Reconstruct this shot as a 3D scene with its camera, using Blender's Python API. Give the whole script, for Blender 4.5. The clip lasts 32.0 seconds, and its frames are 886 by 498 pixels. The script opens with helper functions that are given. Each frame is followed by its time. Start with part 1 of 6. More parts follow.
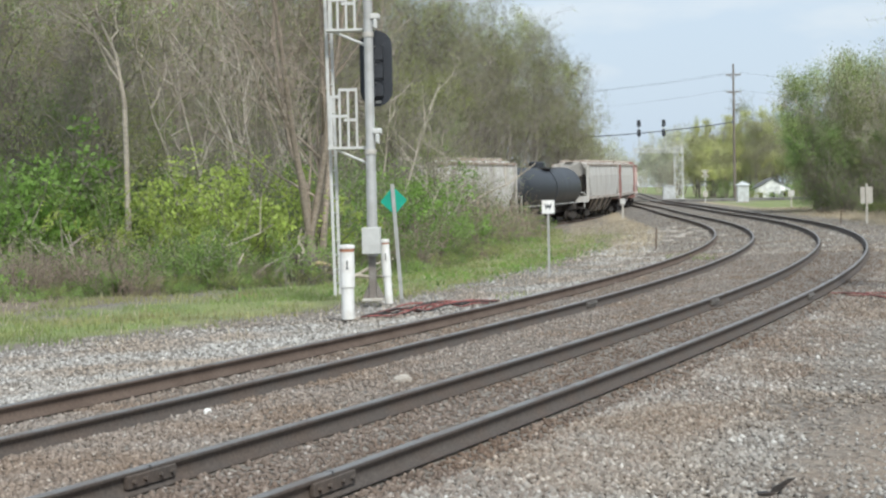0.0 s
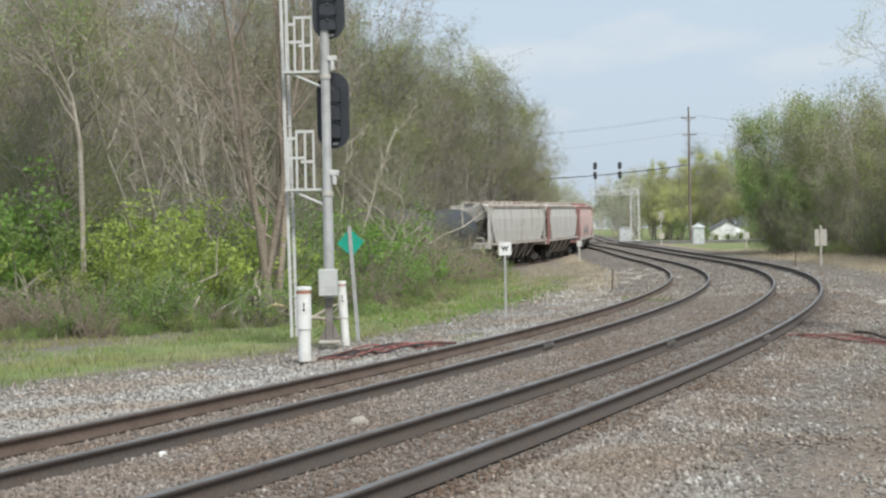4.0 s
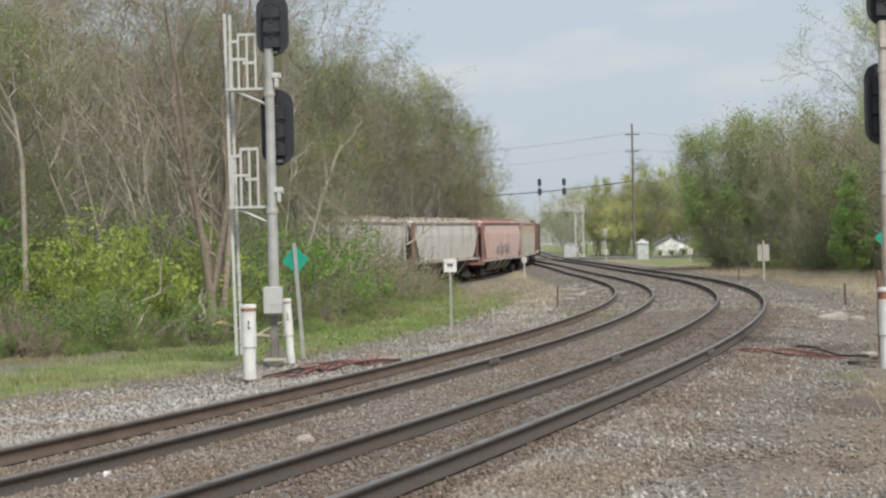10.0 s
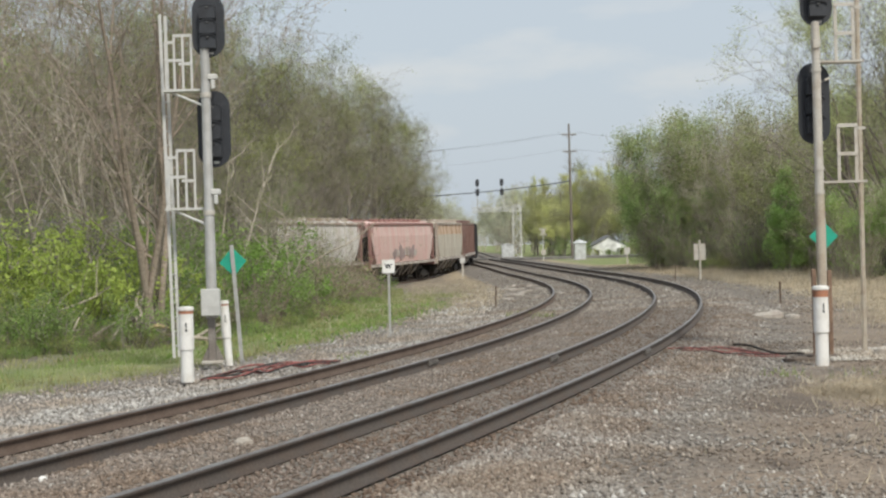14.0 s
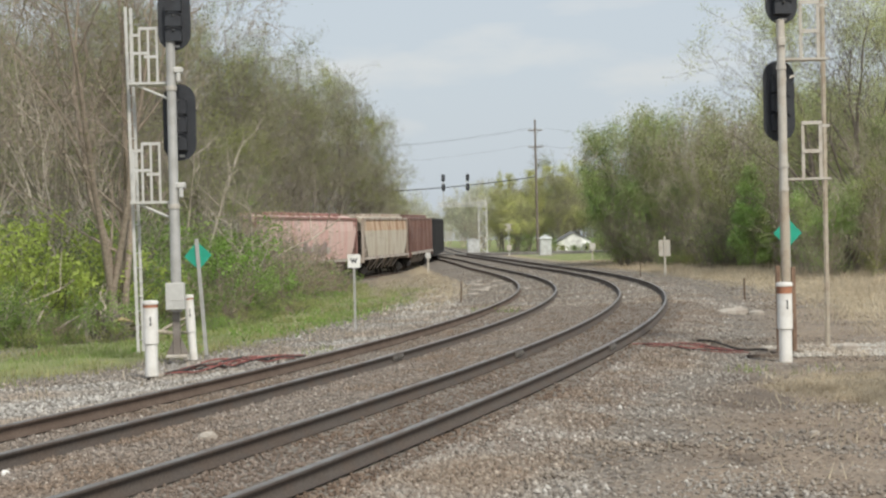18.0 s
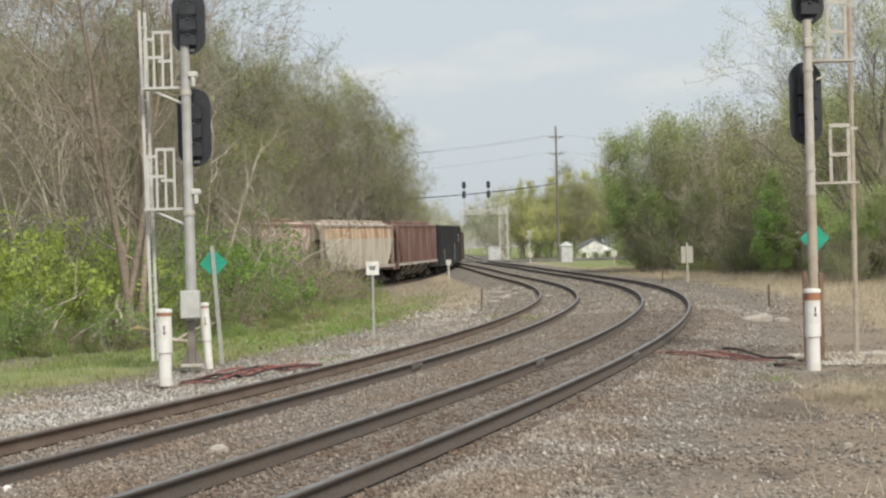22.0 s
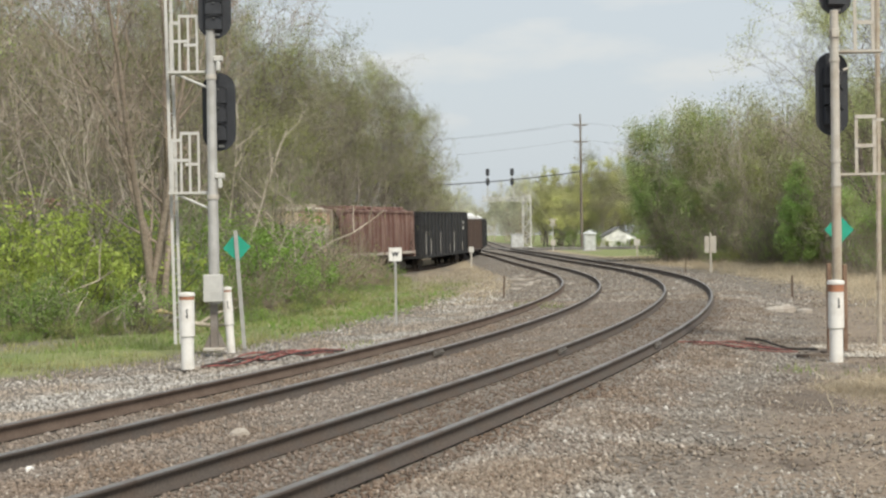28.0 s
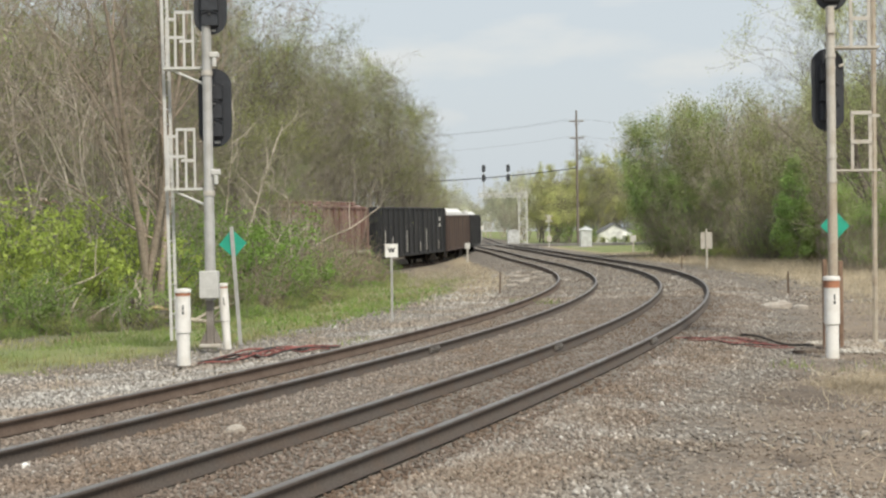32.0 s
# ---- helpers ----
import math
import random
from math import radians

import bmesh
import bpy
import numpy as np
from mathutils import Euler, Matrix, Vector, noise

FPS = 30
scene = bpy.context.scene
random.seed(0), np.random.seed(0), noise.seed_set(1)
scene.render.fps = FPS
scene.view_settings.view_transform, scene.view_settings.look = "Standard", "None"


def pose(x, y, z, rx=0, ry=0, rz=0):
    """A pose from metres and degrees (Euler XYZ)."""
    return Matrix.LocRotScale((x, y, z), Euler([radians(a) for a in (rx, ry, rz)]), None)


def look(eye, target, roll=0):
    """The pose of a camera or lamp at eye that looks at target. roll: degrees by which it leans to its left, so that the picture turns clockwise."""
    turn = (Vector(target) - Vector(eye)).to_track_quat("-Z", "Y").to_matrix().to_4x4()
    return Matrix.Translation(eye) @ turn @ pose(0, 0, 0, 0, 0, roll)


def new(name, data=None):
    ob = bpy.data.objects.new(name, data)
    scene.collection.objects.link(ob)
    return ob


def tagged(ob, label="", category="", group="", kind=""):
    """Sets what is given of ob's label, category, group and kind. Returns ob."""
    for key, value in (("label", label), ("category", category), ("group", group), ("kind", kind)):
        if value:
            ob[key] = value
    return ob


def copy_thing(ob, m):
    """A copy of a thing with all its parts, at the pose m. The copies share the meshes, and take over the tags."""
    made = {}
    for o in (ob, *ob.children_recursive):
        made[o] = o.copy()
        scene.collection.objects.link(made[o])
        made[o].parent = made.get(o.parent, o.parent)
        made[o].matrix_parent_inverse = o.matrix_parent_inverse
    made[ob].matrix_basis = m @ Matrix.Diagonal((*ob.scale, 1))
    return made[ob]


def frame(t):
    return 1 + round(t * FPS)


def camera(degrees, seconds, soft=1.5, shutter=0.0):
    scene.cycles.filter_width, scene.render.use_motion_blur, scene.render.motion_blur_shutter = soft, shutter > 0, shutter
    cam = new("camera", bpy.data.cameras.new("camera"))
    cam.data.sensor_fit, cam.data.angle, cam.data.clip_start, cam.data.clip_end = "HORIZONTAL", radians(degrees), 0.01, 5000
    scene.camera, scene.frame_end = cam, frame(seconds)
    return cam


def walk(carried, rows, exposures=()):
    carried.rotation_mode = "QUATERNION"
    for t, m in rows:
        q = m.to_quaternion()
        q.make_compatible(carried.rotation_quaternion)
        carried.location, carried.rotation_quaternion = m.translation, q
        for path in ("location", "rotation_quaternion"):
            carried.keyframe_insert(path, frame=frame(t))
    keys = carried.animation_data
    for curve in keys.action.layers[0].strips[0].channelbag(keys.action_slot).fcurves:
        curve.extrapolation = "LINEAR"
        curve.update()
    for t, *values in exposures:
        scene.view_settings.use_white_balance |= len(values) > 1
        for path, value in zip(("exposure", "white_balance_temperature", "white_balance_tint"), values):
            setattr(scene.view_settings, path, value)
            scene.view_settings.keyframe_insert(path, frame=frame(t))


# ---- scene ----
cam = camera(30.26, 32.0, soft=2.42)
walk(cam, [
    (0, pose(0.000, 0.000, 2.042, 87.943, 1.126, 4.960)),
    (0.5, pose(0.000, 0.000, 2.042, 87.858, 1.087, 4.958)),
    (1, pose(0.000, 0.000, 2.042, 87.610, 1.025, 4.962)),
    (1.5, pose(0.000, 0.000, 2.042, 88.059, 1.046, 4.618)),
    (2, pose(0.000, 0.000, 2.042, 88.361, 0.827, 4.097)),
    (2.5, pose(0.000, 0.000, 2.042, 88.448, 0.850, 4.058)),
    (3, pose(0.000, 0.000, 2.042, 88.533, 0.892, 3.915)),
    (3.5, pose(0.000, 0.000, 2.042, 89.044, 0.977, 3.691)),
    (4, pose(0.000, 0.000, 2.042, 89.377, 1.065, 3.456)),
    (4.5, pose(0.000, 0.000, 2.042, 89.729, 1.215, 3.006)),
    (6.5, pose(0.000, 0.000, 2.042, 90.312, 1.384, 2.535)),
    (7, pose(0.000, 0.000, 2.042, 90.324, 1.393, 2.437)),
    (7.5, pose(0.000, 0.000, 2.042, 90.340, 1.376, 2.013)),
    (8, pose(0.000, 0.000, 2.042, 90.029, 1.354, 1.683)),
    (8.5, pose(0.000, 0.000, 2.042, 90.121, 1.278, 1.535)),
    (9, pose(0.000, 0.000, 2.042, 89.955, 1.340, 1.511)),
    (9.5, pose(0.000, 0.000, 2.042, 89.901, 1.388, 1.572)),
    (10, pose(0.000, 0.000, 2.042, 89.926, 1.324, 1.538)),
    (10.5, pose(0.000, 0.000, 2.042, 89.859, 1.369, 1.462)),
    (11, pose(0.000, 0.000, 2.042, 89.707, 1.485, 0.863)),
    (11.5, pose(0.000, 0.000, 2.042, 89.690, 1.494, 0.413)),
    (12, pose(0.000, 0.000, 2.042, 89.728, 1.552, 0.372)),
    (12.5, pose(0.000, 0.000, 2.042, 89.874, 1.562, 0.241)),
    (13, pose(0.000, 0.000, 2.042, 89.887, 1.651, -0.003)),
    (13.5, pose(0.000, 0.000, 2.042, 89.873, 1.662, -0.314)),
    (14, pose(0.000, 0.000, 2.042, 89.898, 1.640, -0.626)),
    (14.5, pose(0.000, 0.000, 2.042, 89.921, 1.600, -1.026)),
    (15, pose(0.000, 0.000, 2.042, 89.652, 1.513, -1.352)),
    (15.5, pose(0.000, 0.000, 2.042, 89.327, 1.458, -1.399)),
    (17.5, pose(0.000, 0.000, 2.042, 89.345, 1.276, -1.646)),
    (18, pose(0.000, 0.000, 2.042, 89.691, 1.358, -1.826)),
    (18.5, pose(0.000, 0.000, 2.042, 89.965, 1.349, -2.017)),
    (19, pose(0.000, 0.000, 2.042, 90.104, 1.399, -2.007)),
    (19.5, pose(0.000, 0.000, 2.042, 90.152, 1.375, -1.939)),
    (20, pose(0.000, 0.000, 2.042, 90.409, 1.454, -1.857)),
    (20.5, pose(0.000, 0.000, 2.042, 90.281, 1.536, -1.615)),
    (21, pose(0.000, 0.000, 2.042, 90.211, 1.483, -1.394)),
    (21.1, pose(0.000, 0.000, 2.042, 90.184, 1.462, -1.362)),
    (21.2, pose(0.050, 0.638, 2.023, 90.206, 1.565, -1.370)),
    (21.5, pose(0.050, 0.638, 2.023, 90.127, 1.503, -1.272)),
    (22, pose(0.050, 0.638, 2.023, 89.969, 1.501, -1.093)),
    (22.5, pose(0.050, 0.638, 2.023, 89.911, 1.458, -1.102)),
    (23, pose(0.050, 0.638, 2.023, 89.904, 1.473, -1.126)),
    (23.5, pose(0.050, 0.638, 2.023, 89.564, 1.418, -1.079)),
    (24, pose(0.050, 0.638, 2.023, 89.088, 1.373, -1.055)),
    (24.5, pose(0.050, 0.638, 2.023, 88.722, 1.379, -0.864)),
    (25, pose(0.050, 0.638, 2.023, 88.800, 1.314, -0.799)),
    (25.5, pose(0.050, 0.638, 2.023, 89.330, 1.305, -0.975)),
    (27.5, pose(0.050, 0.638, 2.023, 89.712, 0.996, -0.359)),
    (28, pose(0.050, 0.638, 2.023, 89.524, 0.832, -0.290)),
    (28.5, pose(0.050, 0.638, 2.023, 89.333, 0.748, -0.091)),
    (29, pose(0.050, 0.638, 2.023, 89.325, 0.775, -0.058)),
    (29.5, pose(0.050, 0.638, 2.023, 89.288, 0.799, -0.029)),
    (30, pose(0.050, 0.638, 2.023, 89.283, 0.857, 0.054)),
    (30.5, pose(0.050, 0.638, 2.023, 89.325, 0.847, -0.059)),
    (31, pose(0.050, 0.638, 2.023, 89.262, 0.785, -0.347)),
    (31.5, pose(0.050, 0.638, 2.023, 89.194, 0.808, -0.381)),
    (32, pose(0.050, 0.638, 2.023, 89.389, 0.851, -0.426)),
], exposures=[(0.0, 0.29, 6080, 6), (4.0, 0.15, 6180, 7), (9.0, 0.0, 6440, 8), (16.0, 0.05, 6600, 8), (22.0, 0.12, 6800, 8), (32.0, 0.18, 6850, 8)])

# light: hazy spring daylight, high thin cloud
world = bpy.data.worlds.new("sky")
scene.world = world
world.use_nodes = True
wn, wl = world.node_tree.nodes, world.node_tree.links
bg = wn["Background"]
sky = wn.new("ShaderNodeTexSky")
sky.sky_type, sky.sun_disc = "NISHITA", False
sky.sun_elevation, sky.sun_rotation = radians(48), radians(155)
sky.dust_density, sky.air_density = 3.0, 1.2
tc = wn.new("ShaderNodeTexCoord")
cmap = wn.new("ShaderNodeMapping")
cmap.inputs["Scale"].default_value = (5.0, 5.0, 16.0)
cn = wn.new("ShaderNodeTexNoise")
cn.inputs["Scale"].default_value, cn.inputs["Detail"].default_value = 1.6, 5.0
cr = wn.new("ShaderNodeValToRGB")
cr.color_ramp.elements[0].position, cr.color_ramp.elements[1].position = 0.50, 0.72
cr.color_ramp.elements[0].color, cr.color_ramp.elements[1].color = (6.0, 6.7, 7.6, 1), (7.6, 7.7, 7.9, 1)
haze = wn.new("ShaderNodeMix")
haze.data_type = "RGBA"
haze.inputs["Factor"].default_value = 0.82
wl.new(tc.outputs["Generated"], cmap.inputs["Vector"])
wl.new(cmap.outputs["Vector"], cn.inputs["Vector"])
wl.new(cn.outputs["Fac"], cr.inputs["Fac"])
wl.new(sky.outputs["Color"], haze.inputs[6])
wl.new(cr.outputs["Color"], haze.inputs[7])
wl.new(haze.outputs[2], bg.inputs["Color"])
bg.inputs["Strength"].default_value = 0.099
sun = new("sun", bpy.data.lights.new("sun", "SUN"))
sun.data.energy, sun.data.angle, sun.data.color = 3.15, radians(9), (1.0, 0.95, 0.86)
sun.matrix_world = look((0, 0, 0), (-0.28, 0.60, -0.75))


# materials
def mat(name, col, rough=0.85, metal=0.0, var=0.25, scale=3.0, fine=40.0, bump=0.15, second=None, amount=0.5, island=0.0, obj=0.0, coat=0.0, streak=0.0):
    """A weathered surface: base colour varied at two scales, patches of a second colour, relief."""
    m = bpy.data.materials.new(name)
    m.use_nodes = True
    n, l = m.node_tree.nodes, m.node_tree.links
    b = n["Principled BSDF"]
    b.inputs["Metallic"].default_value = metal
    b.inputs["Coat Weight"].default_value = coat
    co = n.new("ShaderNodeTexCoord")
    big, small = n.new("ShaderNodeTexNoise"), n.new("ShaderNodeTexNoise")
    for t, s, d in ((big, scale, 4.0), (small, fine, 6.0)):
        t.inputs["Scale"].default_value, t.inputs["Detail"].default_value = s, d
        l.new(co.outputs["Object"], t.inputs["Vector"])
    if streak:
        mp = n.new("ShaderNodeMapping")
        mp.inputs["Scale"].default_value = (1.0, 1.0, streak)
        l.new(co.outputs["Object"], mp.inputs["Vector"])
        l.new(mp.outputs["Vector"], big.inputs["Vector"])
    two = second or tuple(c * 0.6 for c in col)
    ramp = n.new("ShaderNodeValToRGB")
    ramp.color_ramp.elements[0].position, ramp.color_ramp.elements[1].position = 0.62 - 0.4 * amount, 0.82 - 0.4 * amount
    ramp.color_ramp.elements[0].color, ramp.color_ramp.elements[1].color = (*col, 1), (*two, 1)
    l.new(big.outputs["Fac"], ramp.inputs["Fac"])
    hsv = n.new("ShaderNodeHueSaturation")
    l.new(ramp.outputs["Color"], hsv.inputs["Color"])
    ma = n.new("ShaderNodeMapRange")
    ma.inputs["To Min"].default_value, ma.inputs["To Max"].default_value = 1 - var, 1 + var
    ma.inputs["From Min"].default_value, ma.inputs["From Max"].default_value = 0.25, 0.75
    l.new(small.outputs["Fac"], ma.inputs["Value"])
    value = ma.outputs["Result"]
    for on, node, out in ((island, "ShaderNodeNewGeometry", "Random Per Island"), (obj, "ShaderNodeObjectInfo", "Random")):
        if on:
            g, mr, mu = n.new(node), n.new("ShaderNodeMapRange"), n.new("ShaderNodeMath")
            mr.inputs["To Min"].default_value, mr.inputs["To Max"].default_value = 1 - on, 1 + on
            mu.operation = "MULTIPLY"
            l.new(g.outputs[out], mr.inputs["Value"])
            l.new(mr.outputs["Result"], mu.inputs[0])
            l.new(value, mu.inputs[1])
            value = mu.outputs["Value"]
    l.new(value, hsv.inputs["Value"])
    l.new(hsv.outputs["Color"], b.inputs["Base Color"])
    rr = n.new("ShaderNodeMapRange")
    rr.inputs["To Min"].default_value, rr.inputs["To Max"].default_value = max(rough - 0.12, 0.05), min(rough + 0.12, 1)
    l.new(big.outputs["Fac"], rr.inputs["Value"])
    l.new(rr.outputs["Result"], b.inputs["Roughness"])
    if bump:
        bp = n.new("ShaderNodeBump")
        bp.inputs["Strength"].default_value, bp.inputs["Distance"].default_value = bump, 0.02
        l.new(small.outputs["Fac"], bp.inputs["Height"])
        l.new(bp.outputs["Normal"], b.inputs["Normal"])
    return m


def leaf_mat(name, col, two, island=0.16):
    m = mat(name, col, 0.6, var=0.42, scale=0.35, fine=1.3, bump=0, second=two, amount=0.5, island=island, obj=0.22)
    b = m.node_tree.nodes["Principled BSDF"]
    src = b.inputs["Base Color"].links[0].from_socket
    tr, add = m.node_tree.nodes.new("ShaderNodeBsdfTranslucent"), m.node_tree.nodes.new("ShaderNodeMixShader")
    m.node_tree.links.new(src, tr.inputs["Color"])
    add.inputs["Fac"].default_value = 0.48
    out = m.node_tree.nodes["Material Output"]
    m.node_tree.links.new(b.outputs[0], add.inputs[1])
    m.node_tree.links.new(tr.outputs[0], add.inputs[2])
    m.node_tree.links.new(add.outputs[0], out.inputs["Surface"])
    return m


def stone_mat(name, cols):
    """Crushed stone: every piece takes one of a range of tones, with grain and dust over it."""
    m = mat(name, (1, 1, 1), 0.92, var=0.22, scale=0.5, fine=16, bump=0.2, second=(0.84, 0.745, 0.66), amount=0.5)
    n, l = m.node_tree.nodes, m.node_tree.links
    b = n["Principled BSDF"]
    src = b.inputs["Base Color"].links[0].from_socket
    g, r, x = n.new("ShaderNodeNewGeometry"), n.new("ShaderNodeValToRGB"), n.new("ShaderNodeMix")
    while len(r.color_ramp.elements) < len(cols):
        r.color_ramp.elements.new(0.5)
    for e, (p, c) in zip(r.color_ramp.elements, cols):
        e.position, e.color = p, (*c, 1)
    x.data_type, x.blend_type = "RGBA", "MULTIPLY"
    x.inputs["Factor"].default_value = 1.0
    l.new(g.outputs["Random Per Island"], r.inputs["Fac"])
    l.new(r.outputs["Color"], x.inputs[6])
    l.new(src, x.inputs[7])
    l.new(x.outputs[2], b.inputs["Base Color"])
    return m


STONE = stone_mat("ballast_stone", ((0.0, (0.150, 0.125, 0.107)), (0.4, (0.215, 0.180, 0.152)), (0.75, (0.268, 0.229, 0.197)), (0.96, (0.332, 0.292, 0.257)), (1.0, (0.472, 0.451, 0.419))))
STONE_BROWN = stone_mat("brown_ballast_stone", ((0.0, (0.113, 0.085, 0.068)), (0.4, (0.161, 0.123, 0.099)), (0.75, (0.199, 0.159, 0.131)), (0.97, (0.257, 0.215, 0.184)), (1.0, (0.408, 0.375, 0.344))))
STONE_GREY = stone_mat("grey_stone", ((0.0, (0.166, 0.146, 0.126)), (0.35, (0.241, 0.218, 0.193)), (0.65, (0.295, 0.271, 0.241)), (0.95, (0.375, 0.354, 0.322)), (1.0, (0.537, 0.515, 0.483))))
STONE_BLUE = stone_mat("bluish_stone", ((0.0, (0.235, 0.222, 0.205)), (0.35, (0.33, 0.315, 0.293)), (0.65, (0.39, 0.372, 0.345)), (0.94, (0.46, 0.44, 0.41)), (1.0, (0.60, 0.58, 0.55))))
STONE_PALE = stone_mat("pale_gravel", ((0.0, (0.33, 0.312, 0.28)), (0.5, (0.45, 0.43, 0.39)), (1.0, (0.58, 0.56, 0.52))))
RAIL_SIDE = mat("rail_side", (0.10, 0.083, 0.072), 0.8, 0.3, var=0.3, scale=2, fine=30, second=(0.11, 0.085, 0.07))
RAIL_RUST = mat("rusty_rail_side", (0.135, 0.098, 0.077), 0.85, 0.2, var=0.25, scale=2, fine=30, second=(0.115, 0.082, 0.064))
RAIL_TOP = mat("rail_head", (0.31, 0.295, 0.28), 0.5, 0.8, var=0.12, scale=2, fine=60, bump=0.03, second=(0.25, 0.22, 0.20))
TIE = mat("tie_wood", (0.085, 0.062, 0.048), 0.92, var=0.35, scale=3, fine=25, second=(0.13, 0.105, 0.085))
GALV = mat("galvanised", (0.58, 0.58, 0.565), 0.6, 0.1, var=0.12, scale=3, fine=30, bump=0.05, second=(0.56, 0.55, 0.52))
MAST = mat("mast_paint", (0.44, 0.44, 0.43), 0.55, 0.2, var=0.10, scale=3, fine=30, bump=0.04, second=(0.37, 0.365, 0.35))
GALV_OLD = mat("old_galvanised", (0.50, 0.475, 0.43), 0.65, 0.1, var=0.14, scale=3, fine=30, bump=0.06, second=(0.43, 0.385, 0.33), amount=0.4)
WHITE = mat("white_paint", (0.78, 0.77, 0.74), 0.55, var=0.06, scale=4, fine=25, bump=0.03, second=(0.66, 0.64, 0.60), amount=0.4)
ORANGE = mat("orange_band", (0.42, 0.19, 0.11), 0.6, var=0.12, scale=6, fine=30, bump=0.03)
BLACK = mat("black_housing", (0.026, 0.029, 0.036), 0.55, var=0.2, scale=4, fine=20, bump=0.04, second=(0.034, 0.037, 0.044))
LENS = mat("dark_glass", (0.02, 0.02, 0.022), 0.4, var=0.05, bump=0)
GREEN_SIGN = mat("green_sign", (0.02, 0.36, 0.25), 0.45, var=0.06, scale=5, fine=30, bump=0.02, second=(0.02, 0.31, 0.21))
RUST = mat("rust", (0.13, 0.085, 0.06), 0.9, 0.1, var=0.3, scale=4, fine=30)
BARK = mat("bark", (0.215, 0.188, 0.158), 0.95, var=0.35, scale=1.2, fine=14, bump=0.5, second=(0.31, 0.275, 0.235), amount=0.5, obj=0.35)
BARK_DARK = mat("dark_bark", (0.11, 0.09, 0.075), 0.95, var=0.35, scale=1.2, fine=14, bump=0.5, second=(0.19, 0.165, 0.14), amount=0.5, obj=0.2)
BARK_BROWN = mat("brown_bark", (0.30, 0.245, 0.195), 0.95, var=0.35, scale=1.2, fine=14, bump=0.5, second=(0.36, 0.30, 0.245), amount=0.5)
DEAD = mat("dead_wood", (0.50, 0.44, 0.36), 0.95, var=0.25, scale=1.2, fine=14, bump=0.3, second=(0.36, 0.31, 0.25), amount=0.5)
BARK_PALE = mat("pale_bark", (0.46, 0.41, 0.34), 0.95, var=0.3, scale=1.2, fine=14, bump=0.4, second=(0.37, 0.32, 0.265), amount=0.5, obj=0.15)
LEAF_SPRING = leaf_mat("spring_leaf", (0.380, 0.410, 0.149), (0.297, 0.339, 0.119))
LEAF_OLIVE = leaf_mat("olive_leaf", (0.344, 0.379, 0.149), (0.281, 0.327, 0.121))
LEAF_GREEN = leaf_mat("green_leaf", (0.272, 0.384, 0.111), (0.205, 0.304, 0.093))
LEAF_BRIGHT = leaf_mat("bright_leaf", (0.512, 0.606, 0.152), (0.407, 0.512, 0.125))
LEAF_YELLOW = leaf_mat("yellow_leaf", (0.575, 0.575, 0.265), (0.483, 0.517, 0.218))
LEAF_FRESH = leaf_mat("fresh_leaf", (0.250, 0.390, 0.090), (0.200, 0.320, 0.080))
LEAF_PALE = leaf_mat("pale_leaf", (0.503, 0.536, 0.273), (0.437, 0.481, 0.229))
LEAF_HEDGE = leaf_mat("hedge_leaf", (0.31, 0.41, 0.15), (0.34, 0.38, 0.175))
LEAF_DEEP = leaf_mat("deep_green_leaf", (0.276, 0.413, 0.138), (0.341, 0.428, 0.166))
# aerial haze over the far trees is put into this pale leaf colour
LEAF_HAZED = leaf_mat("hazed_far_leaf", (0.58, 0.60, 0.46), (0.52, 0.53, 0.42))
LEAF_DRY = leaf_mat("dry_leaf", (0.36, 0.28, 0.215), (0.27, 0.21, 0.16))
GRASS = leaf_mat("grass_blade", (0.25, 0.315, 0.11), (0.36, 0.345, 0.16))
STRAW = leaf_mat("straw_blade", (0.55, 0.485, 0.375), (0.44, 0.37, 0.27))
TWIG = mat("dry_twig", (0.35, 0.285, 0.225), 0.95, var=0.3, scale=1.2, fine=14, bump=0.3, second=(0.26, 0.21, 0.17), amount=0.5, obj=0.2)


